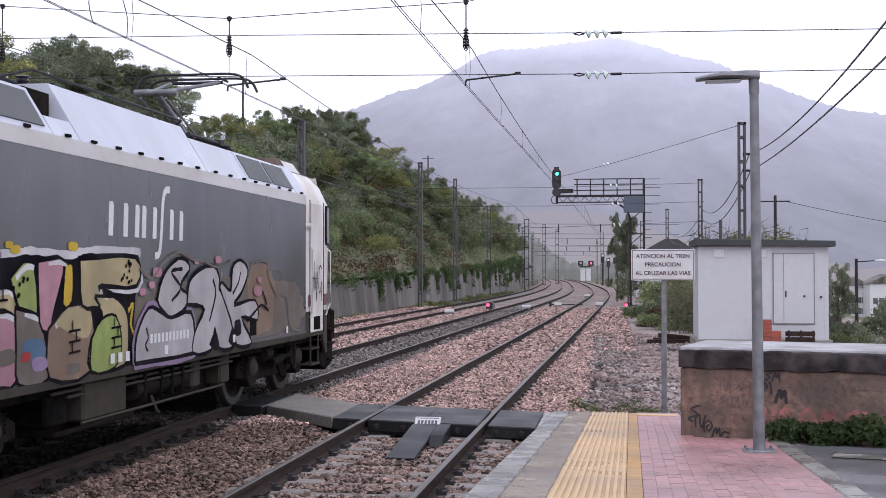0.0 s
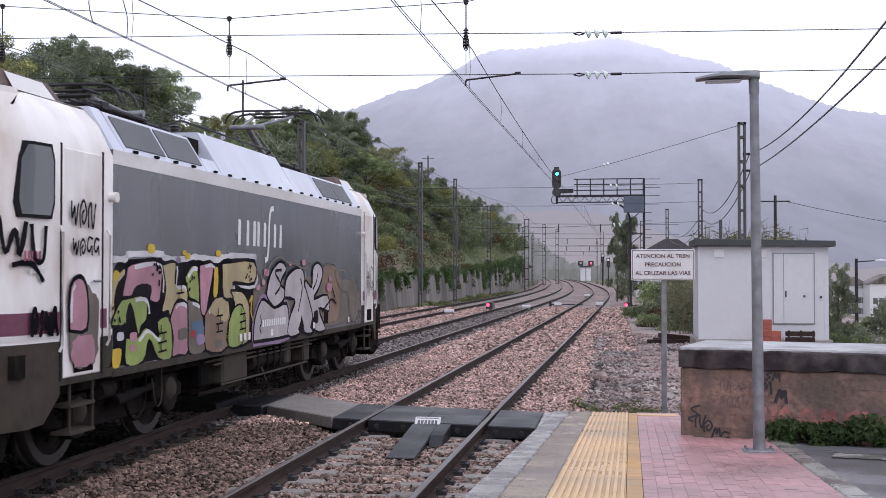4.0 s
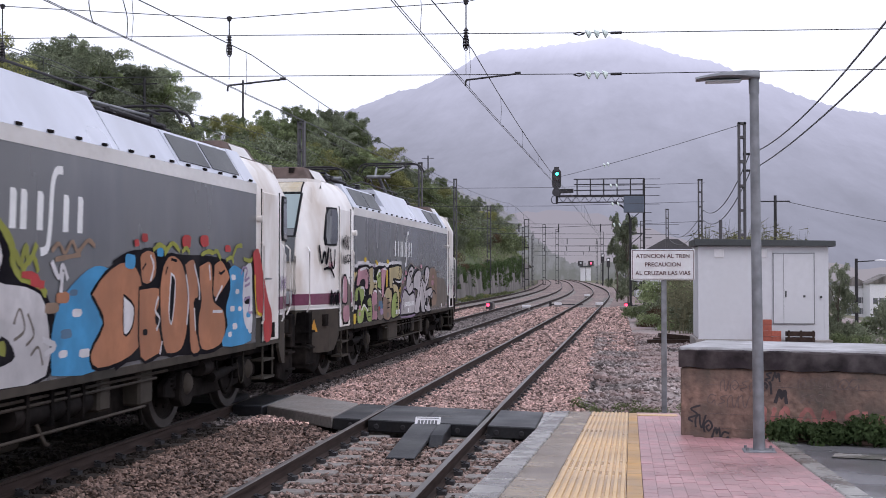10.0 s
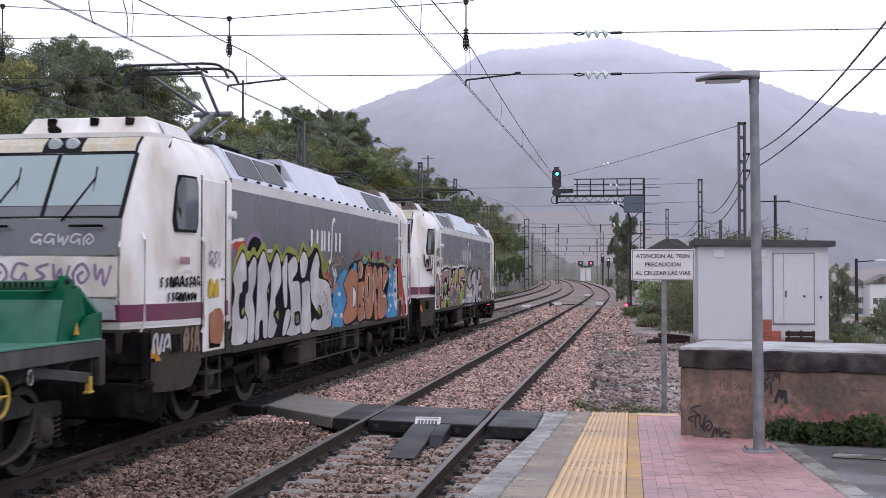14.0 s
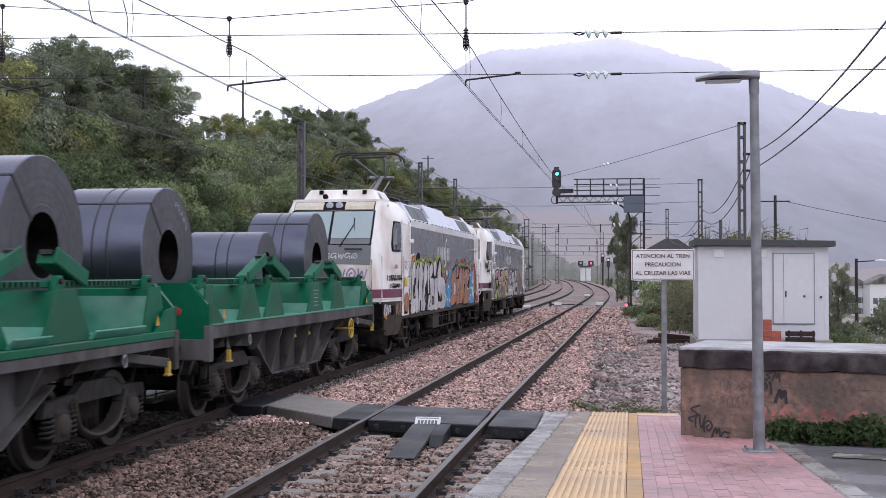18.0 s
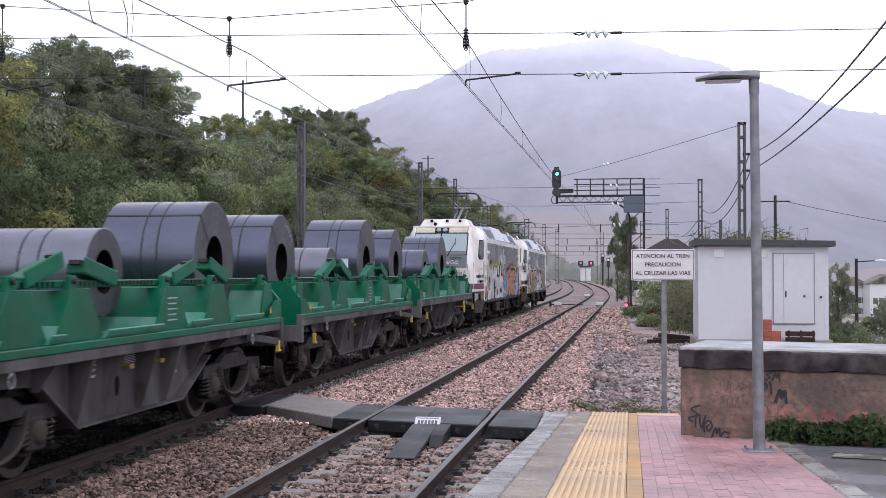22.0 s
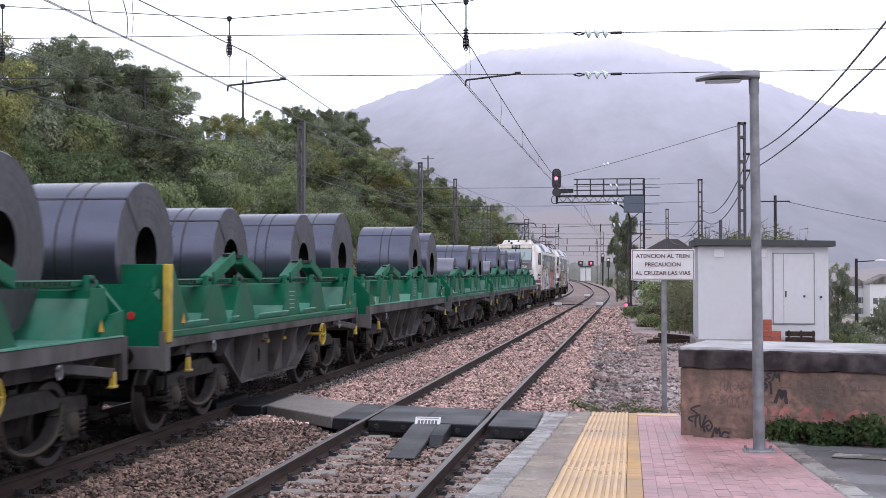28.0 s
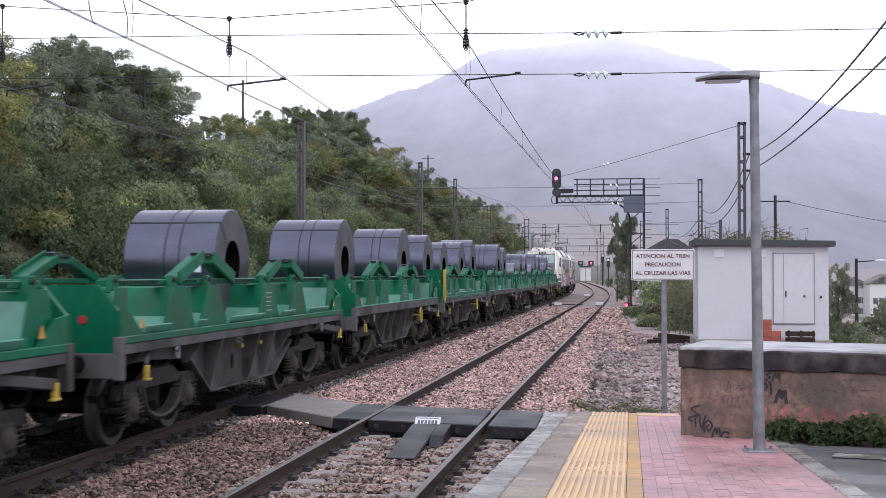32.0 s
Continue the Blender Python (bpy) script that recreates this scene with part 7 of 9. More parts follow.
for k in range(len(sy) - 1):
    side.f += [(3 * k + i, 3 * k + i + 1, 3 * k + i + 4, 3 * k + i + 3) for i in range(2)]
tagged(part("pavement", side, TARMAC), "wet patched tarmac beside the platform", "pavement", kind="structure")
part("pale_patch", Build().add([(2.0, 11.55, ramp_z(11.55) - 0.012), (3.0, 11.2, ramp_z(11.2) - 0.012), (3.4, 11.5, ramp_z(11.5) - 0.014), (2.1, 11.95, ramp_z(11.95) - 0.012)], [(0, 1, 2, 3)]), KERB, plat)

# ---------------------------------------------------------------- foot crossing over the tracks
cr = thing("foot_crossing", "level crossing of black rubber panels and a concrete slab", "level crossing", kind="structure")


def crossing_piece(name, x0, x1, material, skew=-0.24, bevel=0.015, a=16.80, c=18.66, ref=-4.0, top=0.004, label=""):
    b = Build().prism([(x0, a + skew * (x0 - ref)), (x1, a + skew * (x1 - ref)), (x1, c + skew * (x1 - ref)), (x0, c + skew * (x0 - ref))], 'z', -0.165, top)
    return part(name, b, material, cr, label, bevel=bevel)


R1 = NEAR - GAUGE / 2 + 0.15
R2 = NEAR + GAUGE / 2 + 0.16
for x0, x1 in ((-4.02, R1 - 0.05), (R1 + 0.05, R1 + 0.83), (R1 + 0.84, R2 - 0.09), (R2 + 0.05, -1.06)):
    crossing_piece("rubber_panel", x0, x1, RUBBER)
crossing_piece("concrete_block", -1.05, -0.86, KERB)
crossing_piece("concrete_slab", -5.42, -4.05, CONCRETE, -0.98, a=16.82, c=18.62, top=0.01, label="worn grey concrete slab between the tracks")
for x0, x1 in ((-5.98, -5.45), (-7.72, -6.98), (-6.97, -6.28), (-8.6, -7.86)):
    crossing_piece("rubber_panel", x0, x1, RUBBER, -0.3, a=18.1, c=19.8, ref=-5.6)
for x in (-3.75, -3.35, -2.95, -2.15, -1.6, -1.25):
    part("panel_bolt", Build().lathe([(0.0, 0.012), (0.03, 0.012), (0.045, 0.0)], pose(x, 16.80 - 0.24 * (x + 4) - 0.002, -0.09, rx=90), 12), DARK_STEEL, cr)
for x, y in ((-2.55, 17.2), (-2.4, 17.75)):
    part("pale_mark", Build().box(x, x + 0.2, y, y + 0.03, 0.005, 0.009), CONCRETE, cr)
df = thing("deflector_plate", "black sloping deflector with a white lettered plate on the crossing edge", "deflector")
part("ramp_plate", Build().prism([(16.35, 0.0), (16.35, -0.1), (14.35, -0.19), (14.35, -0.165)], 'x', -2.78, -2.42), RUBBER, df, bevel=0.01)
part("side_flap", Build().prism([(16.35, 0.0), (15.6, -0.05), (15.4, -0.19), (16.35, -0.19)], 'x', -2.42, -2.24), RUBBER, df, bevel=0.01)
wp = part("name_plate", Build().obox(pose(-2.58, 16.42, 0.005, rx=42), 0.36, 0.21, 0.02), WHITE_SIGN, df, "white plate", bevel=0.006)
nb = Build()
for k in range(6):
    nb.obox(pose(-2.58, 16.42, 0.005, rx=42) @ Matrix.Translation((-0.12 + 0.048 * k, 0, 0.012)), 0.034, 0.07, 0.004)
for v in (-0.075, 0.075):
    nb.obox(pose(-2.58, 16.42, 0.005, rx=42) @ Matrix.Translation((0, v, 0.012)), 0.30, 0.012, 0.004)
part("lettering_bar", nb, SIDE_GREY, wp)

# ---------------------------------------------------------------- old loading dock
dk = thing("loading_dock", "old rendered loading dock with a black mossy cap and spray tags", "loading dock", at=Matrix.Translation((0.73, 13.7, 0)) @ pose(0, 0, 0, rz=-16))
part("dock_wall", Build().box(0.0, 5.4, 0.0, 1.5, -0.3, 1.03), OLD_RENDER, dk, "stained reddish render over old concrete", bevel=0.02)
def worn_block(x0, x1, y0, y1, z0, z1, amp, n=60):
    """A long block whose front edges are worn and uneven."""
    b = Build()
    for k in range(n + 1):
        x = x0 + (x1 - x0) * k / n
        w = [amp * noise.noise((x * 5.0, z0 * 7, q)) + 0.5 * amp * noise.noise((x * 17.0, z1 * 5, q)) for q in range(4)]
        b.v += [(x, y0 + w[0], z0 + w[1]), (x, y0 + w[2] * 0.7, z1 - 0.02 + w[3] * 0.5), (x, y0 + 0.025 + w[0], z1 + w[1] * 0.25), (x, y1, z1), (x, y1, z0)]
    b.f = [(5 * k + i, 5 * k + (i + 1) % 5, 5 * k + 5 + (i + 1) % 5, 5 * k + 5 + i) for k in range(n) for i in range(5)] + [(0, 1, 2, 3, 4), tuple(range(5 * n, 5 * n + 5))]
    return b


part("dock_cap", worn_block(-0.012, 5.44, -0.03, 1.52, 1.03, 1.235, 0.022), DOCK_CAP, dk, "black mossy cap")
part("dock_top", worn_block(-0.004, 5.43, -0.008, 1.50, 1.20, 1.256, 0.02), DOCK_TOP, dk, "wet top with the sky's reflection put into its pale colour")
for z in (0.36, 0.52, 0.84):
    part("wall_joint", Build().box(0.2 + rnd(0, 0.5), 4.9, -0.004, 0.01, z, z + 0.006), SPRAY_DULL, dk)
for u, v, s, m, n, w in ((0.08, 0.42, 0.17, SPRAY_BLACK, 1, 0.022), (0.17, 0.36, 0.13, SPRAY_BLACK, 1, 0.022), (0.26, 0.31, 0.12, SPRAY_BLACK, 1, 0.022), (0.36, 0.25, 0.11, SPRAY_BLACK, 1, 0.022), (0.45, 0.20, 0.11, SPRAY_BLACK, 1, 0.022),
                         (0.9, 0.76, 0.13, SPRAY_BLACK, 1, 0.025), (1.05, 0.66, 0.14, SPRAY_BLACK, 1, 0.035), (0.93, 0.9, 0.09, SPRAY_BLACK, 2, 0.02),
                         (0.45, 0.78, 0.11, SPRAY_DULL, 5, 0.012), (0.30, 0.60, 0.12, SPRAY_DULL, 4, 0.012), (1.28, 0.83, 0.11, SPRAY_DULL, 6, 0.012), (1.3, 0.68, 0.09, SPRAY_DULL, 3, 0.012)):
    b = Build()
    for k in range(n):
        for l in figure(random.choice(["loop", "bolt", "zed", "hook", "tent"]), u + k * s * 0.95, u + (k + 0.85) * s, v, v + s * 1.1, 0.15):
            stroke(b, l, w, lambda a, c: (a, -0.004 - 0.0005 * k, c), 0.15)
    part("wall_scrawl", b, m, dk)
b = Build()
for k in range(7):
    for l in figure(("zed", "arch", "loop", "tent", "bolt", "fork", "hook")[k], 0.85 + 0.22 * k, 1.03 + 0.22 * k, 0.30, 0.62, 0.1):
        stroke(b, l, 0.045, lambda a, c: (a, -0.0035, c), 0.3)
part("faded_lettering", b, SPRAY_RED, dk, "faded red paint strokes")

# ---------------------------------------------------------------- relay hut behind the dock
ht = thing("equipment_hut", "pale grey prefabricated equipment hut with a dark flat roof", "hut", at=pose(2.33, 34.0, 0))
part("plinth", Build().box(-0.1, 3.6, -0.1, 2.5, -0.3, 0.25), CONCRETE, ht, bevel=0.02)
part("wall", Build().box(0.0, 3.49, 0.0, 2.4, 0.25, 2.84), HUT_WALL, ht, bevel=0.01)
part("corner_post", Build().box(-0.012, 0.10, -0.012, 0.1, 0.25, 2.84), HUT_WALL, ht)
part("corner_post", Build().box(3.39, 3.502, -0.012, 0.1, 0.25, 2.84), HUT_WALL, ht)
part("base_strip", Build().box(-0.01, 3.50, -0.014, 0.0, 0.25, 0.36), HUT_WALL, ht)
part("roof", Build().add([(-0.12, -0.2, 2.86), (3.67, -0.2, 2.82), (3.67, 2.55, 2.82), (-0.12, 2.55, 2.86), (-0.12, -0.2, 3.05), (3.67, -0.2, 2.98), (3.67, 2.55, 2.98), (-0.12, 2.55, 3.05)], [(0, 3, 2, 1), (4, 5, 6, 7), (0, 1, 5, 4), (1, 2, 6, 5), (2, 3, 7, 6), (3, 0, 4, 7)]), HUT_TRIM, ht, "dark roof edge", bevel=0.01)
dr = part("door", Build().box(2.03, 3.11, -0.03, 0.02, 0.70, 2.63), HUT_WALL, ht, "grey double-leaf steel door", bevel=0.006)
fr = Build().box(2.012, 2.03, -0.036, 0.0, 0.68, 2.65).box(3.11, 3.128, -0.036, 0.0, 0.68, 2.65).box(2.012, 3.128, -0.036, 0.0, 2.632, 2.65).box(2.012, 3.128, -0.036, 0.0, 0.68, 0.698)
part("door_frame", fr, GALVANISED, dr)
part("leaf_joint", Build().box(2.298, 2.306, -0.034, -0.025, 0.70, 2.63), HUT_TRIM, dr)
part("door_handle", Build().box(2.34, 2.375, -0.07, -0.03, 1.42, 1.60), HUT_TRIM, dr, bevel=0.01)
part("door_lock", Build().box(2.82, 2.88, -0.05, -0.03, 1.42, 1.48), HUT_TRIM, dr)
part("socket_box", Build().box(3.27, 3.33, -0.04, 0.0, 1.40, 1.46), HUT_TRIM, ht)
for x in (0.42, 1.58):
    part("vent_cover", Build().box(x, x + 0.27, -0.03, 0.0, 2.52, 2.76), WHITE_SIGN, ht, "white square vent cover", bevel=0.008)
bs = thing("brick_stack", "short stack of red hollow bricks against the hut", "bricks", at=pose(4.0, 33.45, -0.1))
for k, (x, n) in enumerate(((0.0, 6), (0.25, 4))):
    for i in range(n):
        part("brick", Build().box(x, x + 0.24, 0.0, 0.12, 0.155 * i, 0.155 * i + 0.148), BRICK_RED, bs, bevel=0.006)
CRATE_WOOD = surface("crate_wood", (0.045, 0.03, 0.024), 0.85, vary=0.3, grain=12, bump=0.4, spec=0.15)
cb = thing("wooden_crate", "dark brown slatted crate before the hut door", "crate", at=pose(4.62, 33.3, -0.1))
for k in range(4):
    part("slat", Build().box(0.0, 0.74, 0.0, 0.35, 0.16 * k, 0.16 * k + 0.12), CRATE_WOOD, cb, bevel=0.006)
for x in (0.02, 0.34, 0.66):
    part("upright", Build().box(x, x + 0.06, -0.02, 0.0, 0.0, 0.64), CRATE_WOOD, cb)

tp = thing("timber_pile", "few dark old timbers and stones beside the hut", "timber pile", at=pose(1.75, 38.0, -0.14))
for k, (x, y, z, ang, ln_) in enumerate(((0.0, 0.0, 0.0, 8, 1.5), (0.1, 0.35, 0.0, -6, 1.3), (0.15, 0.15, 0.15, 14, 1.1))):
    part("timber", Build().obox(pose(x, y, z + 0.08, rz=ang, ry=3 * k), ln_, 0.18, 0.15), CRATE_WOOD, tp, bevel=0.012)
for k in range(7):
    part("stone", Build().lathe([(0.0, -0.05), (0.09, -0.03), (0.11, 0.02), (0.06, 0.07), (0.0, 0.08)], pose(0.75 + 0.13 * (k % 3), -0.3 + 0.16 * k, 0.05 + 0.1 * (k % 2), rx=17 * k, rz=40 * k), 7), DOCK_TOP, tp)

# ---------------------------------------------------------------- lamp post, sign
lp = thing("platform_lamp", "galvanised platform lamp post with a flat lantern head", "street lamp", at=pose(1.37, 11.79, ramp_z(11.79), ry=-0.5))
part("base_plate", Build().box(-0.15, 0.15, -0.11, 0.11, 0.0, 0.022), GALVANISED, lp, bevel=0.006)
for x in (-0.12, 0.12):
    for y in (-0.08, 0.08):
        part("bolt", Build().tube([(x, y, 0.02), (x, y, 0.05)], 0.014, 6), GALVANISED, lp)
part("post", Build().tube([(0, 0, 0.02), (0, 0, 0.1), (0, 0, 3.57)], [0.062, 0.055, 0.043], 18), GALVANISED, lp, "mottled galvanised pole", smooth=40)
part("post_top", Build().tube([(0, 0, 3.45), (0, 0, 3.60)], 0.05, 16), GALVANISED, lp, smooth=40)
lh = Build()
n = 9
prof = []
for k in range(n):
    u = k / (n - 1)
    w, t = 0.13 * math.sin(math.pi * min(0.98, 0.10 + u * 0.80)) ** 0.7, 0.075 * (0.35 + 0.65 * u)
    x, z = 0.05 - 0.60 * (1 - u), 3.60 + 0.018 * math.sin(u * 3.1)
    lh.v += [(x, w * math.cos(a), z + (t if math.sin(a) > 0 else 0.02) * math.sin(a)) for a in [6.2832 * i / 14 for i in range(14)]]
for k in range(n - 1):
    lh.f += [(k * 14 + i, k * 14 + (i + 1) % 14, (k + 1) * 14 + (i + 1) % 14, (k + 1) * 14 + i) for i in range(14)]
lh.f += [tuple(range(14)), tuple(range((n - 1) * 14, n * 14))]
head = part("lantern", lh, GALVANISED, lp, "grey flat lantern head", smooth=60)
part("lens", Build().box(-0.46, -0.12, -0.075, 0.075, 3.565, 3.585), LAMP_GLASS, head, bevel=0.01)

sg = thing("warning_sign", "white lettered warning sign on a grey steel post", "sign", at=pose(0.74, 18.35, -0.12))
part("post", Build().box(-0.04, 0.04, -0.02, 0.02, 0.0, 2.2), GALVANISED, sg, bevel=0.006)
pn = part("sign_panel", Build().box(-0.49, 0.455, -0.05, -0.025, 2.10, 2.565), WHITE_SIGN, sg, "white enamel panel", bevel=0.006)
rimb = Build()
for x0, x1, z0, z1 in ((-0.475, 0.44, 2.112, 2.12), (-0.475, 0.44, 2.545, 2.553), (-0.475, -0.467, 2.112, 2.553), (0.432, 0.44, 2.112, 2.553)):
    rimb.box(x0, x1, -0.053, -0.049, z0, z1)
part("border_line", rimb, BLACK_INK, pn)


def words(text, x, z, size, parent):
    cu = bpy.data.curves.new("lettering", 'FONT')
    cu.body, cu.size, cu.align_x, cu.align_y, cu.extrude, cu.offset = text, size, 'CENTER', 'CENTER', 0.001, 0.0012
    tmp = bpy.data.objects.new("lettering", cu)
    me = bpy.data.meshes.new_from_object(tmp)
    bpy.data.objects.remove(tmp)
    me.materials.clear()
    me.materials.append(BLACK_INK)
    ob = new("lettering", me)
    ob.parent = parent
    ob.matrix_basis = pose(x, -0.054, z, rx=90)
    tagged(ob, "dark maroon capital letters reading " + text)


words("ATENCION AL TREN", -0.016, 2.462, 0.086, pn)
words("PRECAUCION", -0.016, 2.335, 0.086, pn)
words("AL CRUZAR LAS VIAS", -0.016, 2.205, 0.086, pn)


# ---------------------------------------------------------------- masts, gantry and overhead line
def lattice_mast(x, y, h, w=0.30, material=GREY_STEEL, label="grey steel lattice catenary mast", base=-0.4, d=0.3, step=0.9):
    m = thing("catenary_mast", label, "mast", "catenary masts", at=pose(x, y, base))
    H = h - base
    for q in (-1, 1):
        part("leg", Build().box(q * w / 2 - 0.04, q * w / 2 + 0.04, -d / 2, d / 2, 0, H), material, m)
    z = 0.25
    while z < H - 0.1:
        part("batten", Build().box(-w / 2, w / 2, -d / 2 - 0.01, d / 2 + 0.01, z, z + 0.10), material, m)
        z += step
    part("mast_cap", Build().box(-w / 2 - 0.05, w / 2 + 0.05, -d / 2, d / 2, H - 0.08, H), material, m)
    part("footing", Build().box(-0.4, 0.4, -0.4, 0.4, -0.3, 0.25), CONCRETE, m)
    return m


for x, y, h in ((-12.62, 47.2, 8.3), (-12.3, 75.3, 9.2), (-12.5, 93.7, 9.6), (-13.4, 128, 9.4), (-14.6, 193, 9.6), (4.66, 45.0, 7.65), (5.25, 75.0, 7.9), (4.75, 110, 7.95), (3.4, 150, 8.6), (1.6, 200, 8.8), (-20.5, 300, 11.5), (-16.2, 240, 10.5), (-4.2, 290, 9.8)):
    lattice_mast(x, y, h, 0.20 if y < 120 else 0.36)
for x, y, z0, z1 in ((-24.6, 60, 6.5, 12.4), (-27.2, 85, 7.0, 16.4), (7.8, 60, -0.4, 5.9), (-21.0, 134, 6, 15.5)):
    p = thing("wooden_pole", "dark wooden line pole among the trees", "pole", "line poles", at=pose(x, y, z0))
    part("pole", Build().tube([(0, 0, 0), (0, 0, z1 - z0)], [0.10, 0.07], 8), DARK_STEEL, p, smooth=40)
    part("cross_arm", Build().box(-0.7, 0.7, -0.04, 0.04, z1 - z0 - 0.32, z1 - z0 - 0.26), DARK_STEEL, p)

# more masts and signals beyond the gantry, with pale insulators
for x, y, h in ((-13.5, 232, 11.6), (-12.2, 257, 11.6), (-2.6, 258, 11.0), (-11.4, 156.5, 9.2)):
    lattice_mast(x, y, h, 0.55, DARK_STEEL, "dark distant lattice mast along the line", step=1.4)
for x, y, h in ((-2.3, 236, 6.4), (-1.2, 240, 5.6)):
    ps = thing("post_signal", "distant dark signal post with a round head", "railway signal", "distant post signals", at=pose(x, y, -0.4))
    part("post", Build().tube([(0, 0, 0), (0, 0, h)], 0.12, 8), DARK_STEEL, ps)
    part("signal_head", Build().box(-0.35, 0.35, -0.2, 0.2, h - 1.9, h), INSULATOR_DARK, ps, bevel=0.08)
    part("white_band", Build().box(-0.2, 0.2, -0.22, -0.2, h - 0.6, h - 0.2), WHITE_SIGN, ps)
gi = thing("cross_wire", "thin cross wires with pale insulators over the tracks", "wires")
for za, zb, k in ((7.0, 7.15, 0.70), (5.95, 6.1, 0.705), (4.6, 5.0, 0.71)):
    a_, b_ = Vector((-12.3, 68, za)), Vector((5.0, 68, zb))
    part("strand", Build().tube([a_, a_.lerp(b_, 0.5) - Vector((0, 0, 0.1)), b_], 0.012, 5), WIRE, gi)
    for d in (0.0, 0.018):
        p = a_.lerp(b_, k + d) - Vector((0, 0, 0.06))
        part("insulator_disc", Build().lathe([(0.0, 0.08), (0.10, 0.05), (0.13, -0.02), (0.0, -0.05)], Matrix.Translation(p) @ pose(0, 0, 0, ry=70), 12), INSULATOR, gi, smooth=50)
sp_ = thing("concrete_post", "short weathered post behind the hut", "post", at=pose(4.75, 55.0, -0.4))
part("shaft", Build().box(-0.07, 0.07, -0.07, 0.07, 0, 4.9), GREY_STEEL, sp_, bevel=0.01)

# head-span across the tracks
SPAN_Y = 21.5
hw = thing("head_span", "transverse span wires carrying the catenary over the tracks", "span wires")


def cord(pts, r, name, parent, material=WIRE):
    return part(name, Build().tube(pts, r, 5), material, parent, smooth=60)


lattice_mast(-17.2, SPAN_Y, 9.5, 0.4)
lattice_mast(8.2, SPAN_Y, 9.5, 0.4)
cord([(-17.1, SPAN_Y, 5.92), (-7.1, SPAN_Y, 5.78), (0, SPAN_Y, 5.66), (8.1, SPAN_Y, 5.60)], 0.008, "lower_span_wire", hw)
cord([(-17.1, SPAN_Y, 6.70), (-7.1, SPAN_Y, 6.55), (0, SPAN_Y, 6.40), (8.1, SPAN_Y, 6.28)], 0.008, "upper_span_wire", hw)
cord([(-17.1, SPAN_Y, 8.6), (-11.7, SPAN_Y, 7.25), (-7.15, SPAN_Y, 6.87), (-2.67, SPAN_Y, 7.04), (8.1, SPAN_Y, 9.2)], 0.008, "cross_catenary", hw)
for x, zt in ((-11.7, 7.25), (-7.15, 6.87), (-2.67, 7.04)):
    cord([(x, SPAN_Y, zt), (x, SPAN_Y, 6.55)], 0.012, "hanger", hw)
    cl = part("hanger_clamp", Build().lathe([(0.0, 0.05), (0.05, 0.03), (0.04, -0.04), (0.0, -0.06)], pose(x, SPAN_Y, zt), 10), DARK_STEEL, hw, smooth=50)
    prof = [(0.02, 6.56)]
    for k in range(6):
        z = 6.52 - 0.055 * k
        prof += [(0.03, z + 0.02), (0.055 + (0.01 if k % 2 else 0), z), (0.03, z - 0.015)]
    part("insulator", Build().lathe(prof + [(0.02, 6.18)], pose(x, SPAN_Y, 0), 14), INSULATOR_DARK, hw, "dark hanging insulator", smooth=50)
    part("link_ring", Build().tube([(x + 0.05 * math.cos(a), SPAN_Y, 6.28 + 0.13 * math.sin(a)) for a in [6.2832 * i / 14 for i in range(15)]], 0.011, 6), DARK_STEEL, hw)
    cord([(x, SPAN_Y, 6.15), (x, SPAN_Y, 5.72)], 0.006, "dropper", hw)
for z in (6.395, 5.655):
    for k, x in enumerate((-0.46, -0.31, -0.16)):
        prof = [(0.015, 0.06), (0.04, 0.04), (0.085, -0.01), (0.07, -0.025), (0.02, -0.03)]
        part("insulator_disc", Build().lathe(prof, pose(x, SPAN_Y, z - 0.005, ry=68), 14), INSULATOR, hw, "pale glass insulator disc", smooth=50)
    part("insulator_link", Build().tube([(-0.72, SPAN_Y, z + 0.005), (-0.62, SPAN_Y, z + 0.03), (-0.52, SPAN_Y, z)], 0.012, 6).tube([(-0.72, SPAN_Y, z + 0.005), (-0.62, SPAN_Y, z - 0.025), (-0.52, SPAN_Y, z)], 0.012, 6), DARK_STEEL, hw)
    part("turnbuckle", Build().tube([(-0.06, SPAN_Y, z), (0.14, SPAN_Y, z)], 0.025, 8), DARK_STEEL, hw)
for x0, x1 in ((-7.18, -6.12), (-2.68, -1.74), (-11.6, -10.7)):
    ra = Build().tube(smooth_line([(x0, SPAN_Y, 5.50), (x0 + 0.02, SPAN_Y, 5.60), (x0 + 0.14, SPAN_Y, 5.62), (x1, SPAN_Y, 5.70)]), 0.018, 6)
    part("registration_arm", ra, DARK_STEEL, hw, smooth=50)
    part("arm_clamp", Build().box(x1 - 0.04, x1 + 0.07, SPAN_Y - 0.02, SPAN_Y + 0.02, 5.685, 5.735), DARK_STEEL, hw)

# contact and carrying wires with droppers, three tracks
SUPPORTS = [-34, SPAN_Y, 72, 122, 172, 222, 272, 322]


def carry_z(y):
    k = max(i for i in range(len(SUPPORTS) - 1) if SUPPORTS[i] <= y)
    u = (y - SUPPORTS[k]) / (SUPPORTS[k + 1] - SUPPORTS[k])
    return 6.28 - 0.55 * 4 * u * (1 - u)


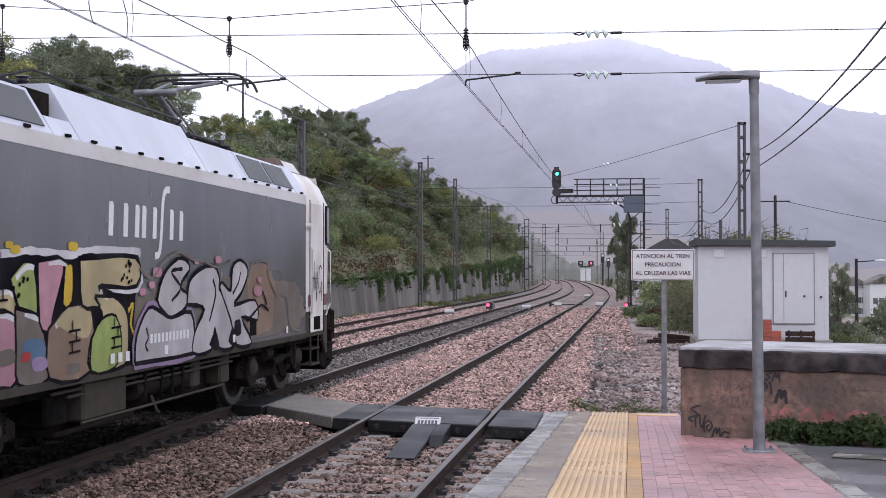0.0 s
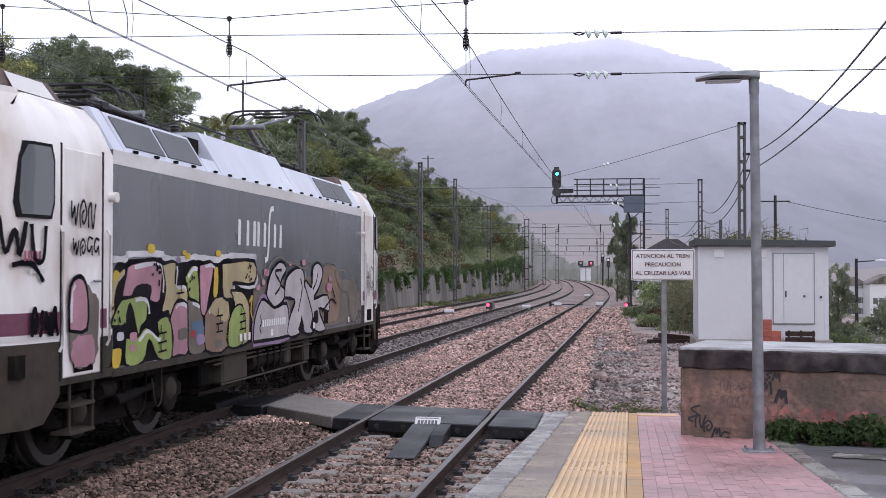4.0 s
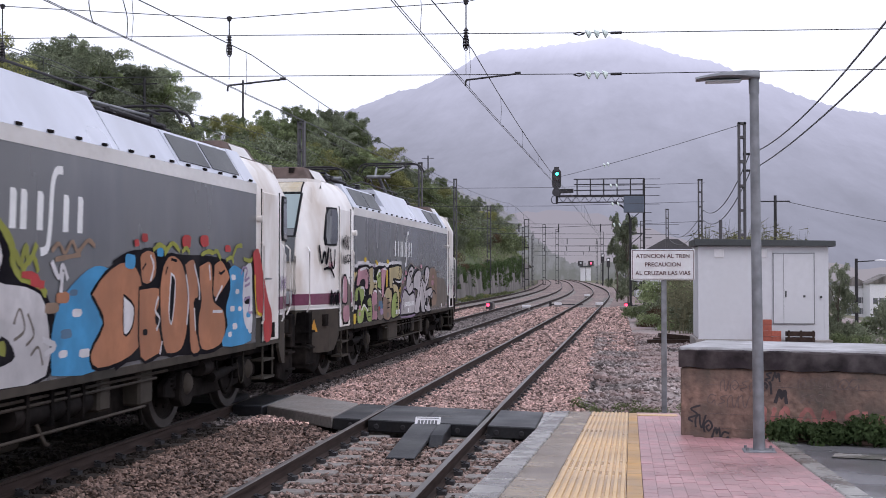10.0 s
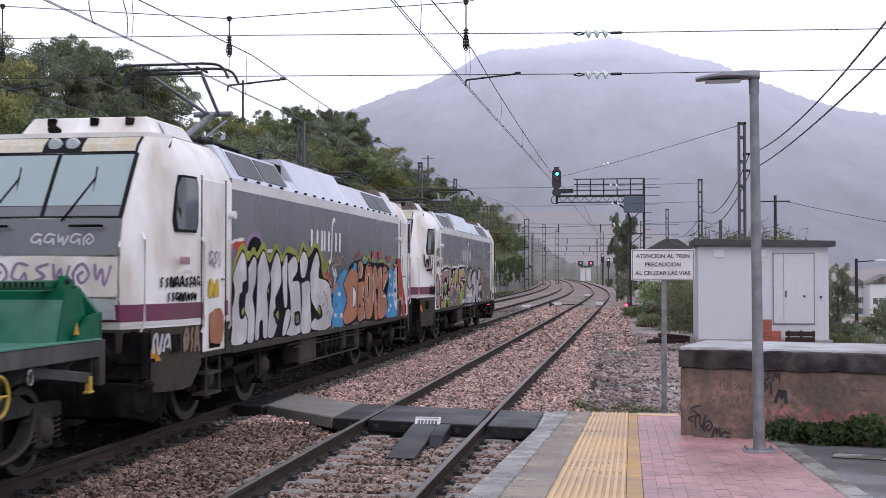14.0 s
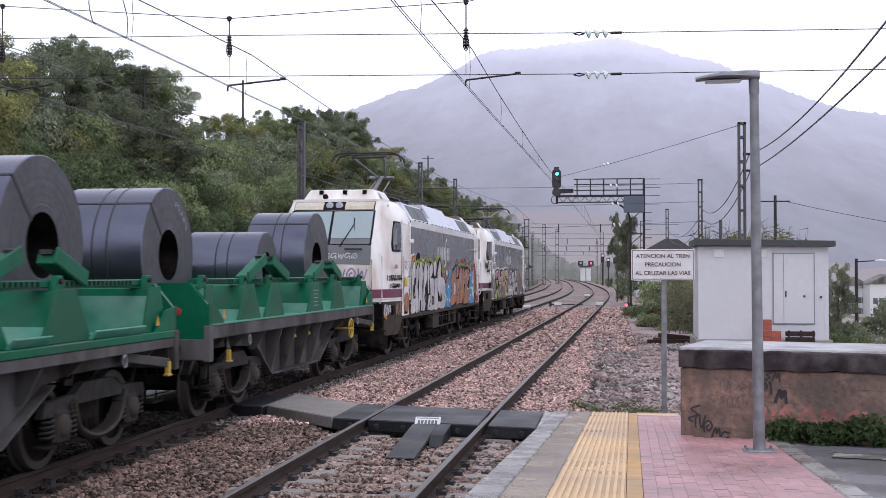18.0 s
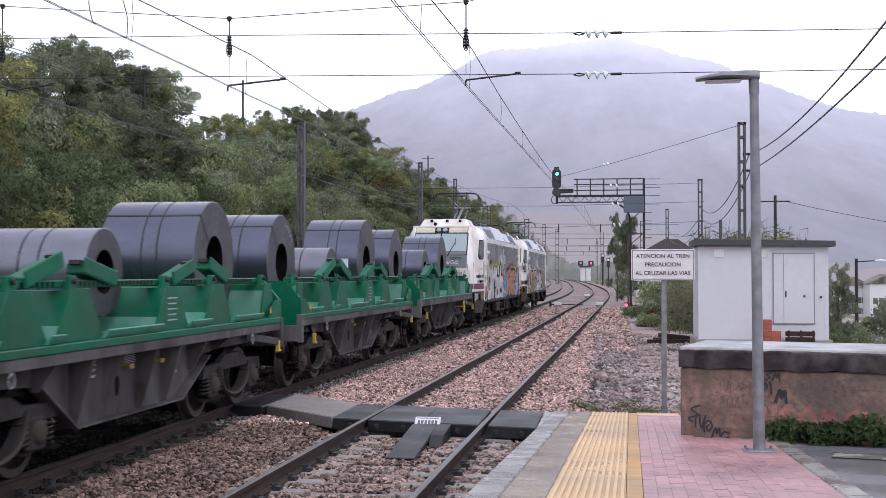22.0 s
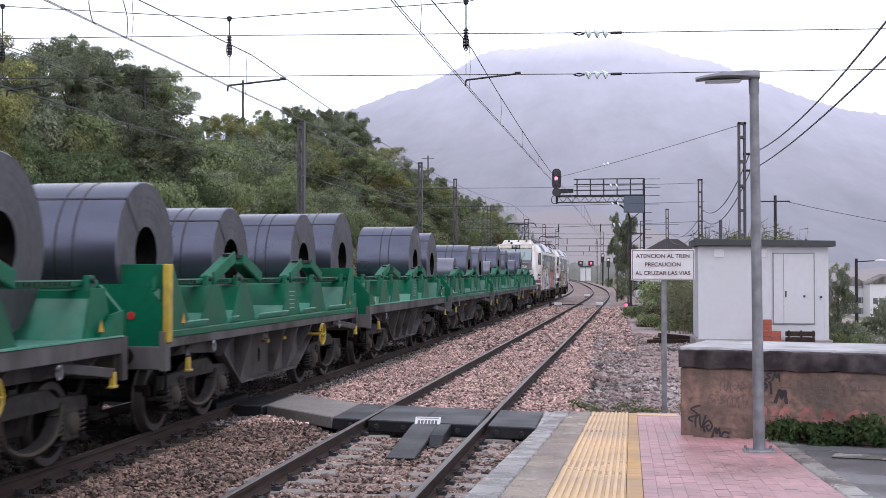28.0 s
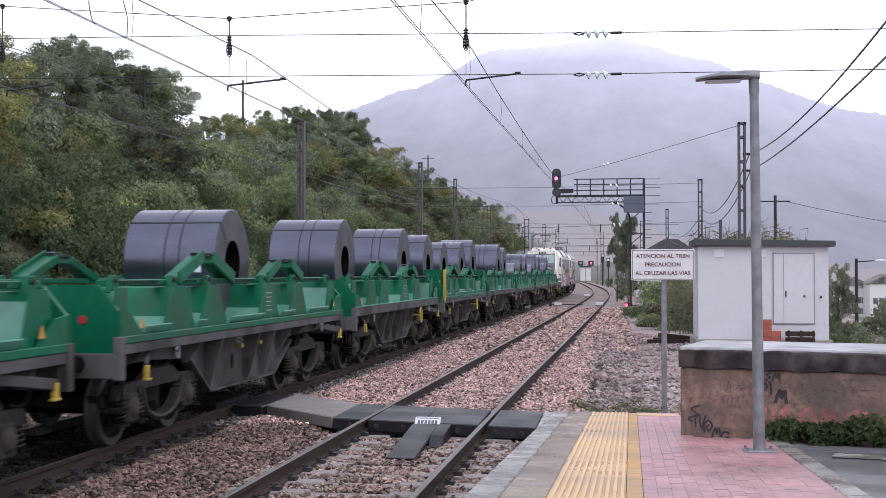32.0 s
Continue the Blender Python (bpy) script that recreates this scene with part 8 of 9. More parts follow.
for x0, name in ((NEAR, "near"), (MIDDLE, "middle"), (FAR, "far")):
    cat = thing("catenary", "overhead contact wire with its carrying wire and droppers", "overhead wires", "overhead lines")
    ys = list(range(-30, 320, 4))
    for o in (-0.018, 0.018):
        cord([(x0 + o + drift(y), y, 5.46) for y in ys], 0.006, "contact_wire", cat)
    cord([(x0 + drift(y), y, carry_z(y)) for y in ys], 0.009, "carrying_wire", cat)
    if x0 == MIDDLE:
        for y, b_ in ((15.3, -0.25), (16.0, 0.3)):
            x = x0 + drift(y)
            cord(smooth_line([(x, y, carry_z(y)), (x + 0.03, y + b_ * 0.3, carry_z(y) - 0.2), (x - 0.02, y + b_, 5.75), (x, y + b_ * 0.8, 5.5), (x, y + b_ * 0.4, 5.46)]), 0.007, "jumper", cat)
    y = -20.0
    while y < 150:
        x = x0 + drift(y)
        dp = Build().tube([(x, y, carry_z(y)), (x + 0.015, y + 0.02, (carry_z(y) + 5.46) / 2), (x, y, 5.46)], 0.005, 5)
        part("dropper", dp, WIRE, cat, smooth=60)
        y += 5.2
for y in (122, 172, 222, 272):
    sp = thing("far_span", "far span wires over the tracks", "span wires", "far spans")
    cord([(-14.0 + drift(y), y, 6.2), (5.0 + drift(y), y, 6.0)], 0.02, "lower_span_wire", sp)
    cord([(-14.0 + drift(y), y, 7.2), (5.0 + drift(y), y, 7.0)], 0.02, "upper_span_wire", sp)
    for x in (NEAR, MIDDLE, FAR):
        part("insulator", Build().tube([(x + drift(y), y, 6.3), (x + drift(y), y, 7.1)], 0.06, 8), INSULATOR_DARK, sp)
# feeders on the right, pole line on the bank, guy with glass insulators
fd = thing("feeder_cables", "thick black feeder cables running between the masts", "cables")


def sagged(a, b, sag, n=16):
    a, b = Vector(a), Vector(b)
    return [tuple(a.lerp(b, k / n) - Vector((0, 0, sag * 4 * (k / n) * (1 - k / n)))) for k in range(n + 1)]


for z, dx in ((6.48, 0.28), (5.87, 0.32)):
    cord(sagged((3.95, -8.0, 9.73 if z > 6.2 else 7.33), (4.66 + dx, 45.0, z), 1.72 if z > 6.2 else 0.84, 28), 0.020, "cable", fd)
    cord(sagged((4.66 + dx, 45.0, z), (5.25 + 0.2, 75.0, z - 0.5), 0.9), 0.022, "cable", fd)
    cord(sagged((5.45, 75.0, z - 0.5), (4.9, 110.0, z - 0.6), 1.0), 0.022, "cable", fd)
    part("cable_bracket", Build().box(4.7, 5.05, 44.95, 45.05, z - 0.04, z + 0.04), DARK_STEEL, fd)
gy = thing("guy_wire", "thin guy wire with pale insulators", "wire")
cord(sagged((4.55, 45.0, 7.55), (-3.3, 72.0, 7.9), 0.08), 0.012, "strand", gy)
for k in (0.62, 0.645):
    p = Vector((4.55, 45.0, 7.55)).lerp(Vector((-3.3, 72.0, 7.9)), k) - Vector((0, 0, 0.08 * 4 * k * (1 - k)))
    part("insulator_disc", Build().lathe([(0.0, 0.08), (0.09, 0.05), (0.12, -0.02), (0.0, -0.05)], Matrix.Translation(p) @ pose(0, 0, 0, ry=70), 12), INSULATOR, gy, smooth=50)
bl = thing("bank_cables", "two slack cables strung along the bank", "cables")
for za, zb in ((7.3, 4.6), (6.3, 3.3)):
    cord(sagged((-17.0, 21.5, za + 1.2), (-12.62, 47.2, za), 0.25), 0.010, "cable", bl)
    cord(sagged((-12.62, 47.2, za), (-12.3, 75.3, za + 0.3), 0.5), 0.010, "cable", bl)
    cord(sagged((-12.3, 75.3, za + 0.3), (-13.4, 128, za + 0.5), 0.6), 0.010, "cable", bl)
cord(sagged((-12.62, 47.2, 8.1), (-12.3, 75.3, 8.9), 0.5), 0.010, "cable", bl)
cord(sagged((-12.3, 75.3, 8.9), (-12.5, 93.7, 9.3), 0.3), 0.010, "cable", bl)
for y, x, z in ((60, 7.8, 5.7),):
    tl = thing("telephone_wire", "thin telephone wire falling away behind the hut", "wire")
    cord(sagged((8.3, 60, 5.6), (30, 70, 3.6), 0.6), 0.014, "strand", tl)

# signal gantry
gn = thing("signal_gantry", "dark steel cantilever signal gantry with a railed walkway", "signal gantry", at=pose(0, 72.0, 0))
G = DARK_STEEL
for x in (0.95, 1.75):
    part("leg", Build().box(x - 0.07, x + 0.07, -0.07, 0.07, -0.2, 7.7 if x > 1.5 else 5.4), G, gn)
for k in range(8):
    z = 0.2 + 0.72 * k
    part("leg_brace", Build().beam((0.95, 0, z), (1.75, 0, z + 0.72) if k % 2 else (1.75, 0, z - 0.1), 0.05, 0.05, (0, 1, 0)), G, gn)
part("curved_brace", Build().tube(smooth_line([(0.95, 0, 5.2), (0.82, 0, 5.7), (0.45, 0, 6.1), (0.0, 0, 6.32)]), 0.06, 6), G, gn, smooth=50)
part("walkway_beam", Build().box(-3.4, 1.8, -0.35, 0.35, 6.68, 6.78), G, gn)
part("lower_chord", Build().box(-3.4, 0.95, -0.34, -0.26, 6.30, 6.37), G, gn)
for k in range(16):
    x = -3.3 + 0.26 * k
    part("truss_bar", Build().beam((x, -0.3, 6.33 if k % 2 else 6.69), (x + 0.26, -0.3, 6.69 if k % 2 else 6.33), 0.035, 0.035, (0, 1, 0)), G, gn)
for z in (7.05, 7.4, 7.72):
    part("hand_rail", Build().tube([(-2.4, -0.33, z), (1.75, -0.33, z)], 0.035, 6), G, gn)
for k in range(6):
    x = -2.2 + 0.79 * k
    part("rail_post", Build().box(x - 0.035, x + 0.035, -0.36, -0.29, 6.75, 7.74), G, gn)
part("equipment_box", Build().box(0.55, 1.75, -0.5, -0.1, 5.7, 6.66), surface("blue_grey_panel", (0.10, 0.12, 0.16), 0.5, vary=0.1, bump=0), gn, "blue-grey equipment box", bevel=0.02)
for k in range(8):
    z = 4.2 + 0.5 * k
    part("ladder_rung", Build().box(1.8, 2.7 if k > 3 else 2.2, -0.02, 0.02, z, z + 0.03), G, gn)
part("footing", Build().box(0.3, 2.4, -0.5, 0.5, -0.4, 0.12), CONCRETE, gn, bevel=0.03)

RED_GLOW, GREEN_GLOW, DULL_RED = glowing("red_signal_light", (1.0, 0.06, 0.12), 9.0), glowing("green_signal_light", (0.05, 1.0, 0.55), 9.0), glowing("red_dwarf_light", (1.0, 0.05, 0.10), 4.0)
sh = thing("colour_light_signal", "black colour-light signal head on the gantry arm", "railway signal", at=pose(-3.42, 71.6, 0))
hb = Build()
n = 20
pill = [(0.28 * math.cos(a), (0.34 if math.sin(a) >= 0 else -0.34) + 0.28 * math.sin(a)) for a in [6.2832 * i / n for i in range(n)]]
hb.prism([(x, 7.75 + z) for x, z in pill], 'y', -0.06, 0.06)
part("backboard", hb, INSULATOR_DARK, sh, smooth=30)
part("second_board", Build().lathe([(0.0, 0.05), (0.25, 0.05), (0.27, 0.0), (0.25, -0.05), (0.0, -0.05)], pose(0, 0, 6.95, rx=90), 20), INSULATOR_DARK, sh, smooth=40)
part("signal_post", Build().tube([(0, 0.1, 6.25), (0, 0.1, 8.1)], 0.06, 8), DARK_STEEL, sh, smooth=40)
part("support_ring", Build().tube([(-0.12 + 0.2 * math.cos(a), 0.05, 6.5 + 0.24 * math.sin(a)) for a in [6.2832 * i / 16 for i in range(17)]], 0.025, 6), DARK_STEEL, sh)
part("arm_bracket", Build().box(0.0, 1.0, 0.0, 0.14, 6.9, 7.15), DARK_STEEL, sh)
part("green_lamp", Build().lathe([(0.0, 0.02), (0.075, 0.015), (0.09, 0.0)], pose(0.03, -0.075, 8.05, rx=90), 16), GREEN_GLOW, sh, "green signal lamp")
part("red_lamp", Build().lathe([(0.0, 0.02), (0.085, 0.015), (0.10, 0.0)], pose(-0.02, -0.075, 7.78, rx=90), 16), RED_GLOW, sh, "red signal lamp")
for z in (8.05, 7.78, 7.5):
    part("hood", Build().tube([(0.13 * math.cos(a), -0.07, z + 0.13 * math.sin(a)) for a in [math.pi * i / 8 for i in range(9)]], 0.02, 5), INSULATOR_DARK, sh)
# shutters added to the head, one to hide each always-lit lamp
SHUT = Build().box(-0.15, 0.15, -0.012, 0.012, -0.13, 0.13).data("shutter", INSULATOR_DARK, 0.004)
green_shutter = part("shutter", SHUT, None, sh, "added black shutter that hides a lit lamp", at=pose(0, -0.135, 8.33))
red_shutter = part("shutter", SHUT, None, sh, "added black shutter that hides a lit lamp", at=pose(0, -0.135, 7.78))
part("shutter_rail", Build().box(-0.175, -0.16, -0.16, -0.06, 7.5, 8.2).box(0.16, 0.175, -0.16, -0.06, 7.5, 8.2), INSULATOR_DARK, sh)

# dwarf signals, marker boxes, far signal cabin
for x, y in ((-7.55 + 0.62, 72.0), (0.75, 72.9)):
    ds = thing("dwarf_signal", "low black dwarf signal showing red", "railway signal", "dwarf signals", at=pose(x - 0.6 if x < 0 else x, y, -0.17))
    part("housing", Build().box(-0.18, 0.30, -0.12, 0.12, 0.0, 0.5), INSULATOR_DARK, ds, bevel=0.03)
    part("pale_edge", Build().box(0.22, 0.34, -0.125, 0.1, 0.02, 0.48), CONCRETE, ds)
    part("lamp", Build().lathe([(0.0, 0.02), (0.08, 0.015), (0.1, 0.0)], pose(-0.06, -0.125, 0.34, rx=90), 14), DULL_RED, ds, "lit red lamp")
for x, y in ((-8.77, 63.3), (-5.3, 72.3), (-1.0, 79.5), (-3.7, 79), (-2.5, 110)):
    mk = thing("cable_box", "small white lineside cable box", "cable box", "lineside boxes", at=pose(x, y, -0.2))
    part("lid", Build().box(-0.25, 0.25, -0.15, 0.15, 0.2, 0.36), WHITE_SIGN, mk, bevel=0.02)
    part("body", Build().box(-0.22, 0.22, -0.13, 0.13, 0.0, 0.2), CONCRETE, mk)
pb = thing("point_rod", "low steel point rodding beside the track", "point rod", at=pose(-4.3, 81, -0.17))
part("rod", Build().tube([(0, 0, 0.15), (2.2, -0.3, 0.15)], 0.04, 6), DARK_STEEL, pb)
part("crank", Build().box(-0.08, 0.08, -0.08, 0.08, 0, 0.35), DARK_STEEL, pb)
fc = thing("signal_cabin", "small distant white cabin beyond the bend", "cabin", at=pose(-9.6, 402, -0.4))
part("wall", Build().box(-1.7, 1.7, 0, 3, 0, 4.6), WHITE_SIGN, fc)
part("roof", Build().box(-2.0, 2.0, -0.3, 3.3, 4.6, 5.0), HUT_TRIM, fc)
fs_ = thing("far_signal", "distant twin signal heads showing red", "railway signal", at=pose(-9.4, 398, -0.4))
part("post", Build().tube([(0, 0, 0), (0, 0, 5.0)], 0.1, 6), DARK_STEEL, fs_)
for x in (-1.7, 1.7):
    part("board", Build().box(x - 0.9, x + 0.9, -0.1, 0.1, 5.0, 6.6), INSULATOR_DARK, fs_)
    part("lamp", Build().lathe([(0.0, 0.02), (0.35, 0.0)], pose(x, -0.13, 5.9, rx=90), 12), DULL_RED if x > 0 else LAMP_GLASS, fs_)

# houses behind, street lamp
hs_ = thing("lineside_house", "grey-roofed house half hidden behind the reeds", "house", at=pose(5.6, 128, -0.4))
part("wall", Build().box(-3.4, 3.4, 0, 8, 0, 4.2), HUT_WALL, hs_)
part("roof", Build().prism([(-4.0, 4.1), (4.0, 4.1), (1.0, 6.1), (-0.4, 6.1)], 'y', -0.5, 8.5), GREY_STEEL, hs_)
for k, (x, y, w, h) in enumerate(((57.5, 300, 7, 10.6), (63.5, 292, 8, 11.2), (72, 310, 9, 12.5))):
    ap = thing("apartment_block", "distant pale apartment block with a grey roof", "apartment block", "far apartment blocks", at=pose(x, y, -11.5))
    part("wall", Build().box(-w / 2, w / 2, 0, 9, 0, h), WHITE_SIGN, ap)
    part("roof", Build().prism([(-w / 2 - 0.5, h), (w / 2 + 0.5, h), (0, h + 2.2)], 'y', -0.4, 9.4), WALL_STONE, ap)
    for r in range(3):
        for c in range(5):
            part("window", Build().box(-w / 2 + 1.2 + c * (w - 2.4) / 4 - 0.5, -w / 2 + 1.2 + c * (w - 2.4) / 4 + 0.5, -0.08, 0.02, 1.2 + 2.6 * r, 2.6 + 2.6 * r), SIDE_GREY, ap)
sl = thing("street_lamp", "thin dark street lamp beyond the hut", "street lamp", at=pose(11.6, 60, -0.4))
part("pole", Build().tube([(0, 0, 0), (0, 0, 3.2)], [0.09, 0.07], 8), DARK_STEEL, sl)
part("arm", Build().tube([(0, 0, 3.05), (0.9, 0, 3.1)], 0.03, 6), DARK_STEEL, sl)
part("lantern", Build().lathe([(0.0, 0.07), (0.2, 0.04), (0.24, 0.0), (0.0, -0.03)], pose(1.15, 0, 3.1) @ Matrix.Diagonal((1.3, 0.6, 1, 1)), 14), WHITE_SIGN, sl, smooth=60)

# ---------------------------------------------------------------- plants
rng = np.random.default_rng(7)


def leaf_cloud(name, centres, radii, count, size, material, flat=1.0, skin=0.17):
    """Many small leaf blades on the skins of the given clumps, facing outwards."""
    c = np.asarray(centres, float)
    r = np.asarray(radii, float)
    pick = rng.choice(len(c), count, p=r ** 2 / (r ** 2).sum())
    d = rng.normal(size=(count, 3))
    d /= np.linalg.norm(d, axis=1)[:, None]
    d[:, 2] = np.where(d[:, 2] < -0.55, -d[:, 2], d[:, 2])
    pos = c[pick] + d * (r[pick] * np.clip(rng.normal(0.86, skin, count), 0.05, 1.45))[:, None] * np.array([1, 1, flat])
    n = d + rng.normal(scale=0.5, size=(count, 3))
    a = np.cross(n, rng.normal(size=(count, 3)))
    a /= np.linalg.norm(a, axis=1)[:, None]
    b = np.cross(n, a)
    b /= np.linalg.norm(b, axis=1)[:, None]
    s = (size * rng.uniform(0.6, 1.4, count))[:, None]
    v = np.stack([pos - a * s * 0.6, pos + b * s * 0.5 + a * s * 0.2, pos + a * s * 0.75 - b * s * 0.25], 1).reshape(-1, 3)
    me = bpy.data.meshes.new(name)
    me.from_pydata(v.tolist(), [], np.arange(count * 3).reshape(-1, 3).tolist())
    me.materials.append(material)
    me.update()
    return me


def tree_meshes(seed, h, spread, material, leaves, size):
    """Trunk with limbs, and a crown of leaves in uneven clumps."""
    rs = random.Random(seed)
    tr = Build()
    tr.tube([(0, 0, -0.8), (0.05, 0.03, h * 0.25), (rs.uniform(-0.3, 0.3), rs.uniform(-0.3, 0.3), h * 0.62)], [0.17, 0.13, 0.06], 8)
    cs, rr = [], []
    for k in range(20):
        a, q = rs.uniform(0, 6.28), rs.uniform(0.15, 1.0) ** 0.6
        z = h * rs.uniform(0.10, 0.93)
        w = spread * math.sqrt(max(0.05, 1 - ((z / h - 0.48) / 0.55) ** 2))
        p = (w * q * math.cos(a), w * q * math.sin(a), z)
        if k % 2:
            tr.tube([(0, 0, z * 0.55), (p[0] * 0.5, p[1] * 0.5, z * 0.82), p], [0.06, 0.04, 0.012], 5)
        cs.append(p)
        rr.append(spread * rs.uniform(0.24, 0.40))
        for j in range(3):
            cs.append((p[0] + rs.uniform(-1, 1) * spread * 0.5, p[1] + rs.uniform(-1, 1) * spread * 0.5, p[2] + rs.uniform(-0.3, 0.6) * spread * 0.5))
            rr.append(spread * rs.uniform(0.12, 0.24))
    return tr.data("trunk", BARK, smooth=50), leaf_cloud("crown", cs, rr, leaves, size, material, 0.85)


TREES = [tree_meshes(3, 7.0, 2.6, LEAF_DARK, 26000, 0.125), tree_meshes(5, 7.5, 2.3, LEAF_MID, 24000, 0.12), tree_meshes(8, 6.2, 2.7, LEAF_YELLOW, 24000, 0.12),
         tree_meshes(11, 8.0, 2.2, LEAF_DARK, 24000, 0.125), tree_meshes(14, 6.5, 2.4, LEAF_MID, 24000, 0.12)]
LABELS = ["dark green broadleaf tree on the bank", "green leafy tree on the bank", "yellowish green tree on the bank", "tall dark tree with an open crown", "round green tree on the bank"]
H_ = [7.0, 7.5, 6.2, 8.0, 6.5]


def plant_tree(x, y, top, kind, z0=None, wide=1.0):
    g = hill_z(x, y) if z0 is None else z0
    k = (top - g + 0.2) / (H_[kind] * 1.02)
    t = thing("tree", LABELS[kind], "tree", "trees on the bank", at=Matrix.Translation((x, y, g)) @ pose(0, 0, 0, rz=rnd(0, 360)))
    for nm, me in zip(("trunk", "crown"), TREES[kind]):
        o = part(nm, me, None, t)
        o.scale = (k * wide, k * wide, k)
    return t


# trees that stand along the skyline: height of the tops along the bank
y = 45.0
while y < 71.0:
    plant_tree(-26.6 + rnd(-0.6, 0.6), y, float(np.interp(y, [46, 50, 56, 60, 66, 69.5, 71], [12.0, 12.6, 13.6, 13.6, 14.4, 14.3, 13.2])) - rnd(0, 1.1), random.choice([0, 0, 3, 4, 1]), wide=rnd(0.8, 1.15))
    y += rnd(1.4, 2.1)
y = 75.5
while y < 124.0:
    plant_tree(-26.6 + rnd(-0.5, 0.5), y, float(np.interp(y, [75, 78, 82, 86, 89, 98, 106, 118, 122, 124], [12.5, 13.4, 13.6, 13.3, 14.8, 16.2, 17.1, 18.9, 18.6, 17.5])) - rnd(0, 1.5), random.choice([2, 1, 1, 4]) if y < 90 else random.choice([1, 4, 0, 3]), wide=rnd(0.65, 1.0))
    y += rnd(2.0, 3.4)
for x, y, top, kind, wide in ((-22, 107, 13.6, 1, 0.9), (-22, 121, 14.0, 0, 0.9), (-22, 131, 13.6, 1, 0.9), (-22, 148, 14.0, 4, 0.9), (-22, 174, 13.0, 0, 1.1), (-22, 192, 13.8, 0, 1.1), (-22, 210, 14.4, 0, 1.1),
                              (-21, 228, 13.5, 0, 1.1), (-22, 250, 12.4, 3, 1.3)):
    plant_tree(x, y, top, kind, wide=wide)
for k in range(26):
    y = rnd(34, 230)
    dx = rnd(3.5, 9.5)
    x = wall_x(y) - dx
    plant_tree(x, y, hill_z(x, y) + rnd(2.6, 4.6), random.choice([0, 1, 1, 2, 4]), wide=rnd(1.0, 1.4))
# right-hand trees round the gantry and hut
for x, y, top, kind, wide in ((1.0, 88, 6.0, 3, 0.5), (0.2, 98, 6.6, 3, 0.4), (8.0, 66, 3.9, 2, 1.1), (7.15, 40, 2.3, 0, 0.5), (9.3, 46, 0.3, 4, 1.6), (11.5, 50, 0.3, 0, 1.8)):
    t = plant_tree(x, y, top, kind, z0=-0.4, wide=wide)
    tagged(t, "slender tree beside the line behind the hut", group="trees beyond the hut")

# bushes over the bank
BUSHES, CREST = [], []
for k, (m, q) in enumerate(((LEAF_MID, 0.17), (LEAF_DARK, 0.18), (LEAF_YELLOW, 0.16), (LEAF_MID, 0.20), (LEAF_DARK, 0.15), (LEAF_BROWN, 0.15), (LEAF_SHADED, 0.17), (LEAF_SHADED, 0.15))):
    rs = random.Random(40 + k)
    cs = [(rs.uniform(-1, 1), rs.uniform(-1, 1), rs.uniform(0.15, 0.95)) for _ in range(9)]
    BUSHES.append(leaf_cloud("leaves", cs, [rs.uniform(0.35, 0.75) for _ in cs], 3900, q * 0.56, m, 0.9))
    CREST.append(leaf_cloud("leaves", cs, [rs.uniform(0.35, 0.75) for _ in cs], 6400, q * 0.44, m, 0.9))
STEM = Build().tube([(0, 0, -0.5), (0.1, 0.05, 0.5)], [0.05, 0.02], 5).tube([(0, 0, 0), (-0.3, 0.2, 0.6)], [0.03, 0.01], 5).tube([(0, 0, 0), (0.3, -0.25, 0.6)], [0.03, 0.01], 5).data("stalk", BARK)
BLAB = ["green bush on the bank", "dark green bush on the bank", "yellowish bush on the bank", "thick green bush on the bank", "small dark bush on the bank", "dry brown bush on the bank", "dense bush on the bank with shade in its leaf colour", "tangled bush on the bank with shade in its leaf colour"]


FAR_BUSH = []


def plant_bush(x, y, z, s, kind, tall=1.0, group="bushes on the bank", label=""):
    if y > 88 and not label:
        FAR_BUSH.append((x, y, z, s, kind, tall, rnd(0, 6.28)))
        return
    t = thing("bush", label or BLAB[kind], "bush", group, at=pose(x, y, z, rz=rnd(0, 360)))
    for nm, me in (("stalk", STEM), ("leaves", (CREST if s > 1.15 else BUSHES)[kind])):
        part(nm, me, None, t).scale = (s, s, s * tall)


for k in range(290):
    y = 24 + 200 * (k / 290) ** 1.5 + rnd(-2, 2)
    dx = rnd(0.4 if y < 50 else 1.5, 12.5)
    x = wall_x(y) - dx
    brown = 0.02 if y < 62 else 0.08
    kind = 5 if random.random() < brown else random.choice([6, 6, 7, 0, 2] if y < 54 and dx < 9 else [0, 0, 1, 1, 2, 3, 3, 4])
    plant_bush(x, y, hill_z(x, y) - 0.15, rnd(0.75, 1.35) * (1.0 if y < 120 else 1.5), kind, rnd(0.8, 1.3))
# bushes low on the near bank, leaves darkened for the shade there
for k in range(60):
    y = rnd(25, 52)
    x = wall_x(y) - rnd(0.6, 7.5)
    plant_bush(x, y, hill_z(x, y) - 0.2, rnd(0.8, 1.3), random.choice([6, 7, 6, 0]), rnd(0.9, 1.3))
# thick growth along the crest of the bank
for k in range(70):
    y = 44 + 90 * (k / 70)
    x = wall_x(y) - rnd(9.0, 12.5)
    plant_bush(x, y, hill_z(x, y) - 0.2, rnd(1.2, 1.9), random.choice([0, 0, 1, 2, 3, 3]), rnd(0.9, 1.3))
hang = []
for k in range(520):
    y = 40 + 170 * random.random()
    hang.append((wall_x(y) + rnd(-0.15, 0.12), y, wall_top(y) - rnd(-0.35, 0.3)))
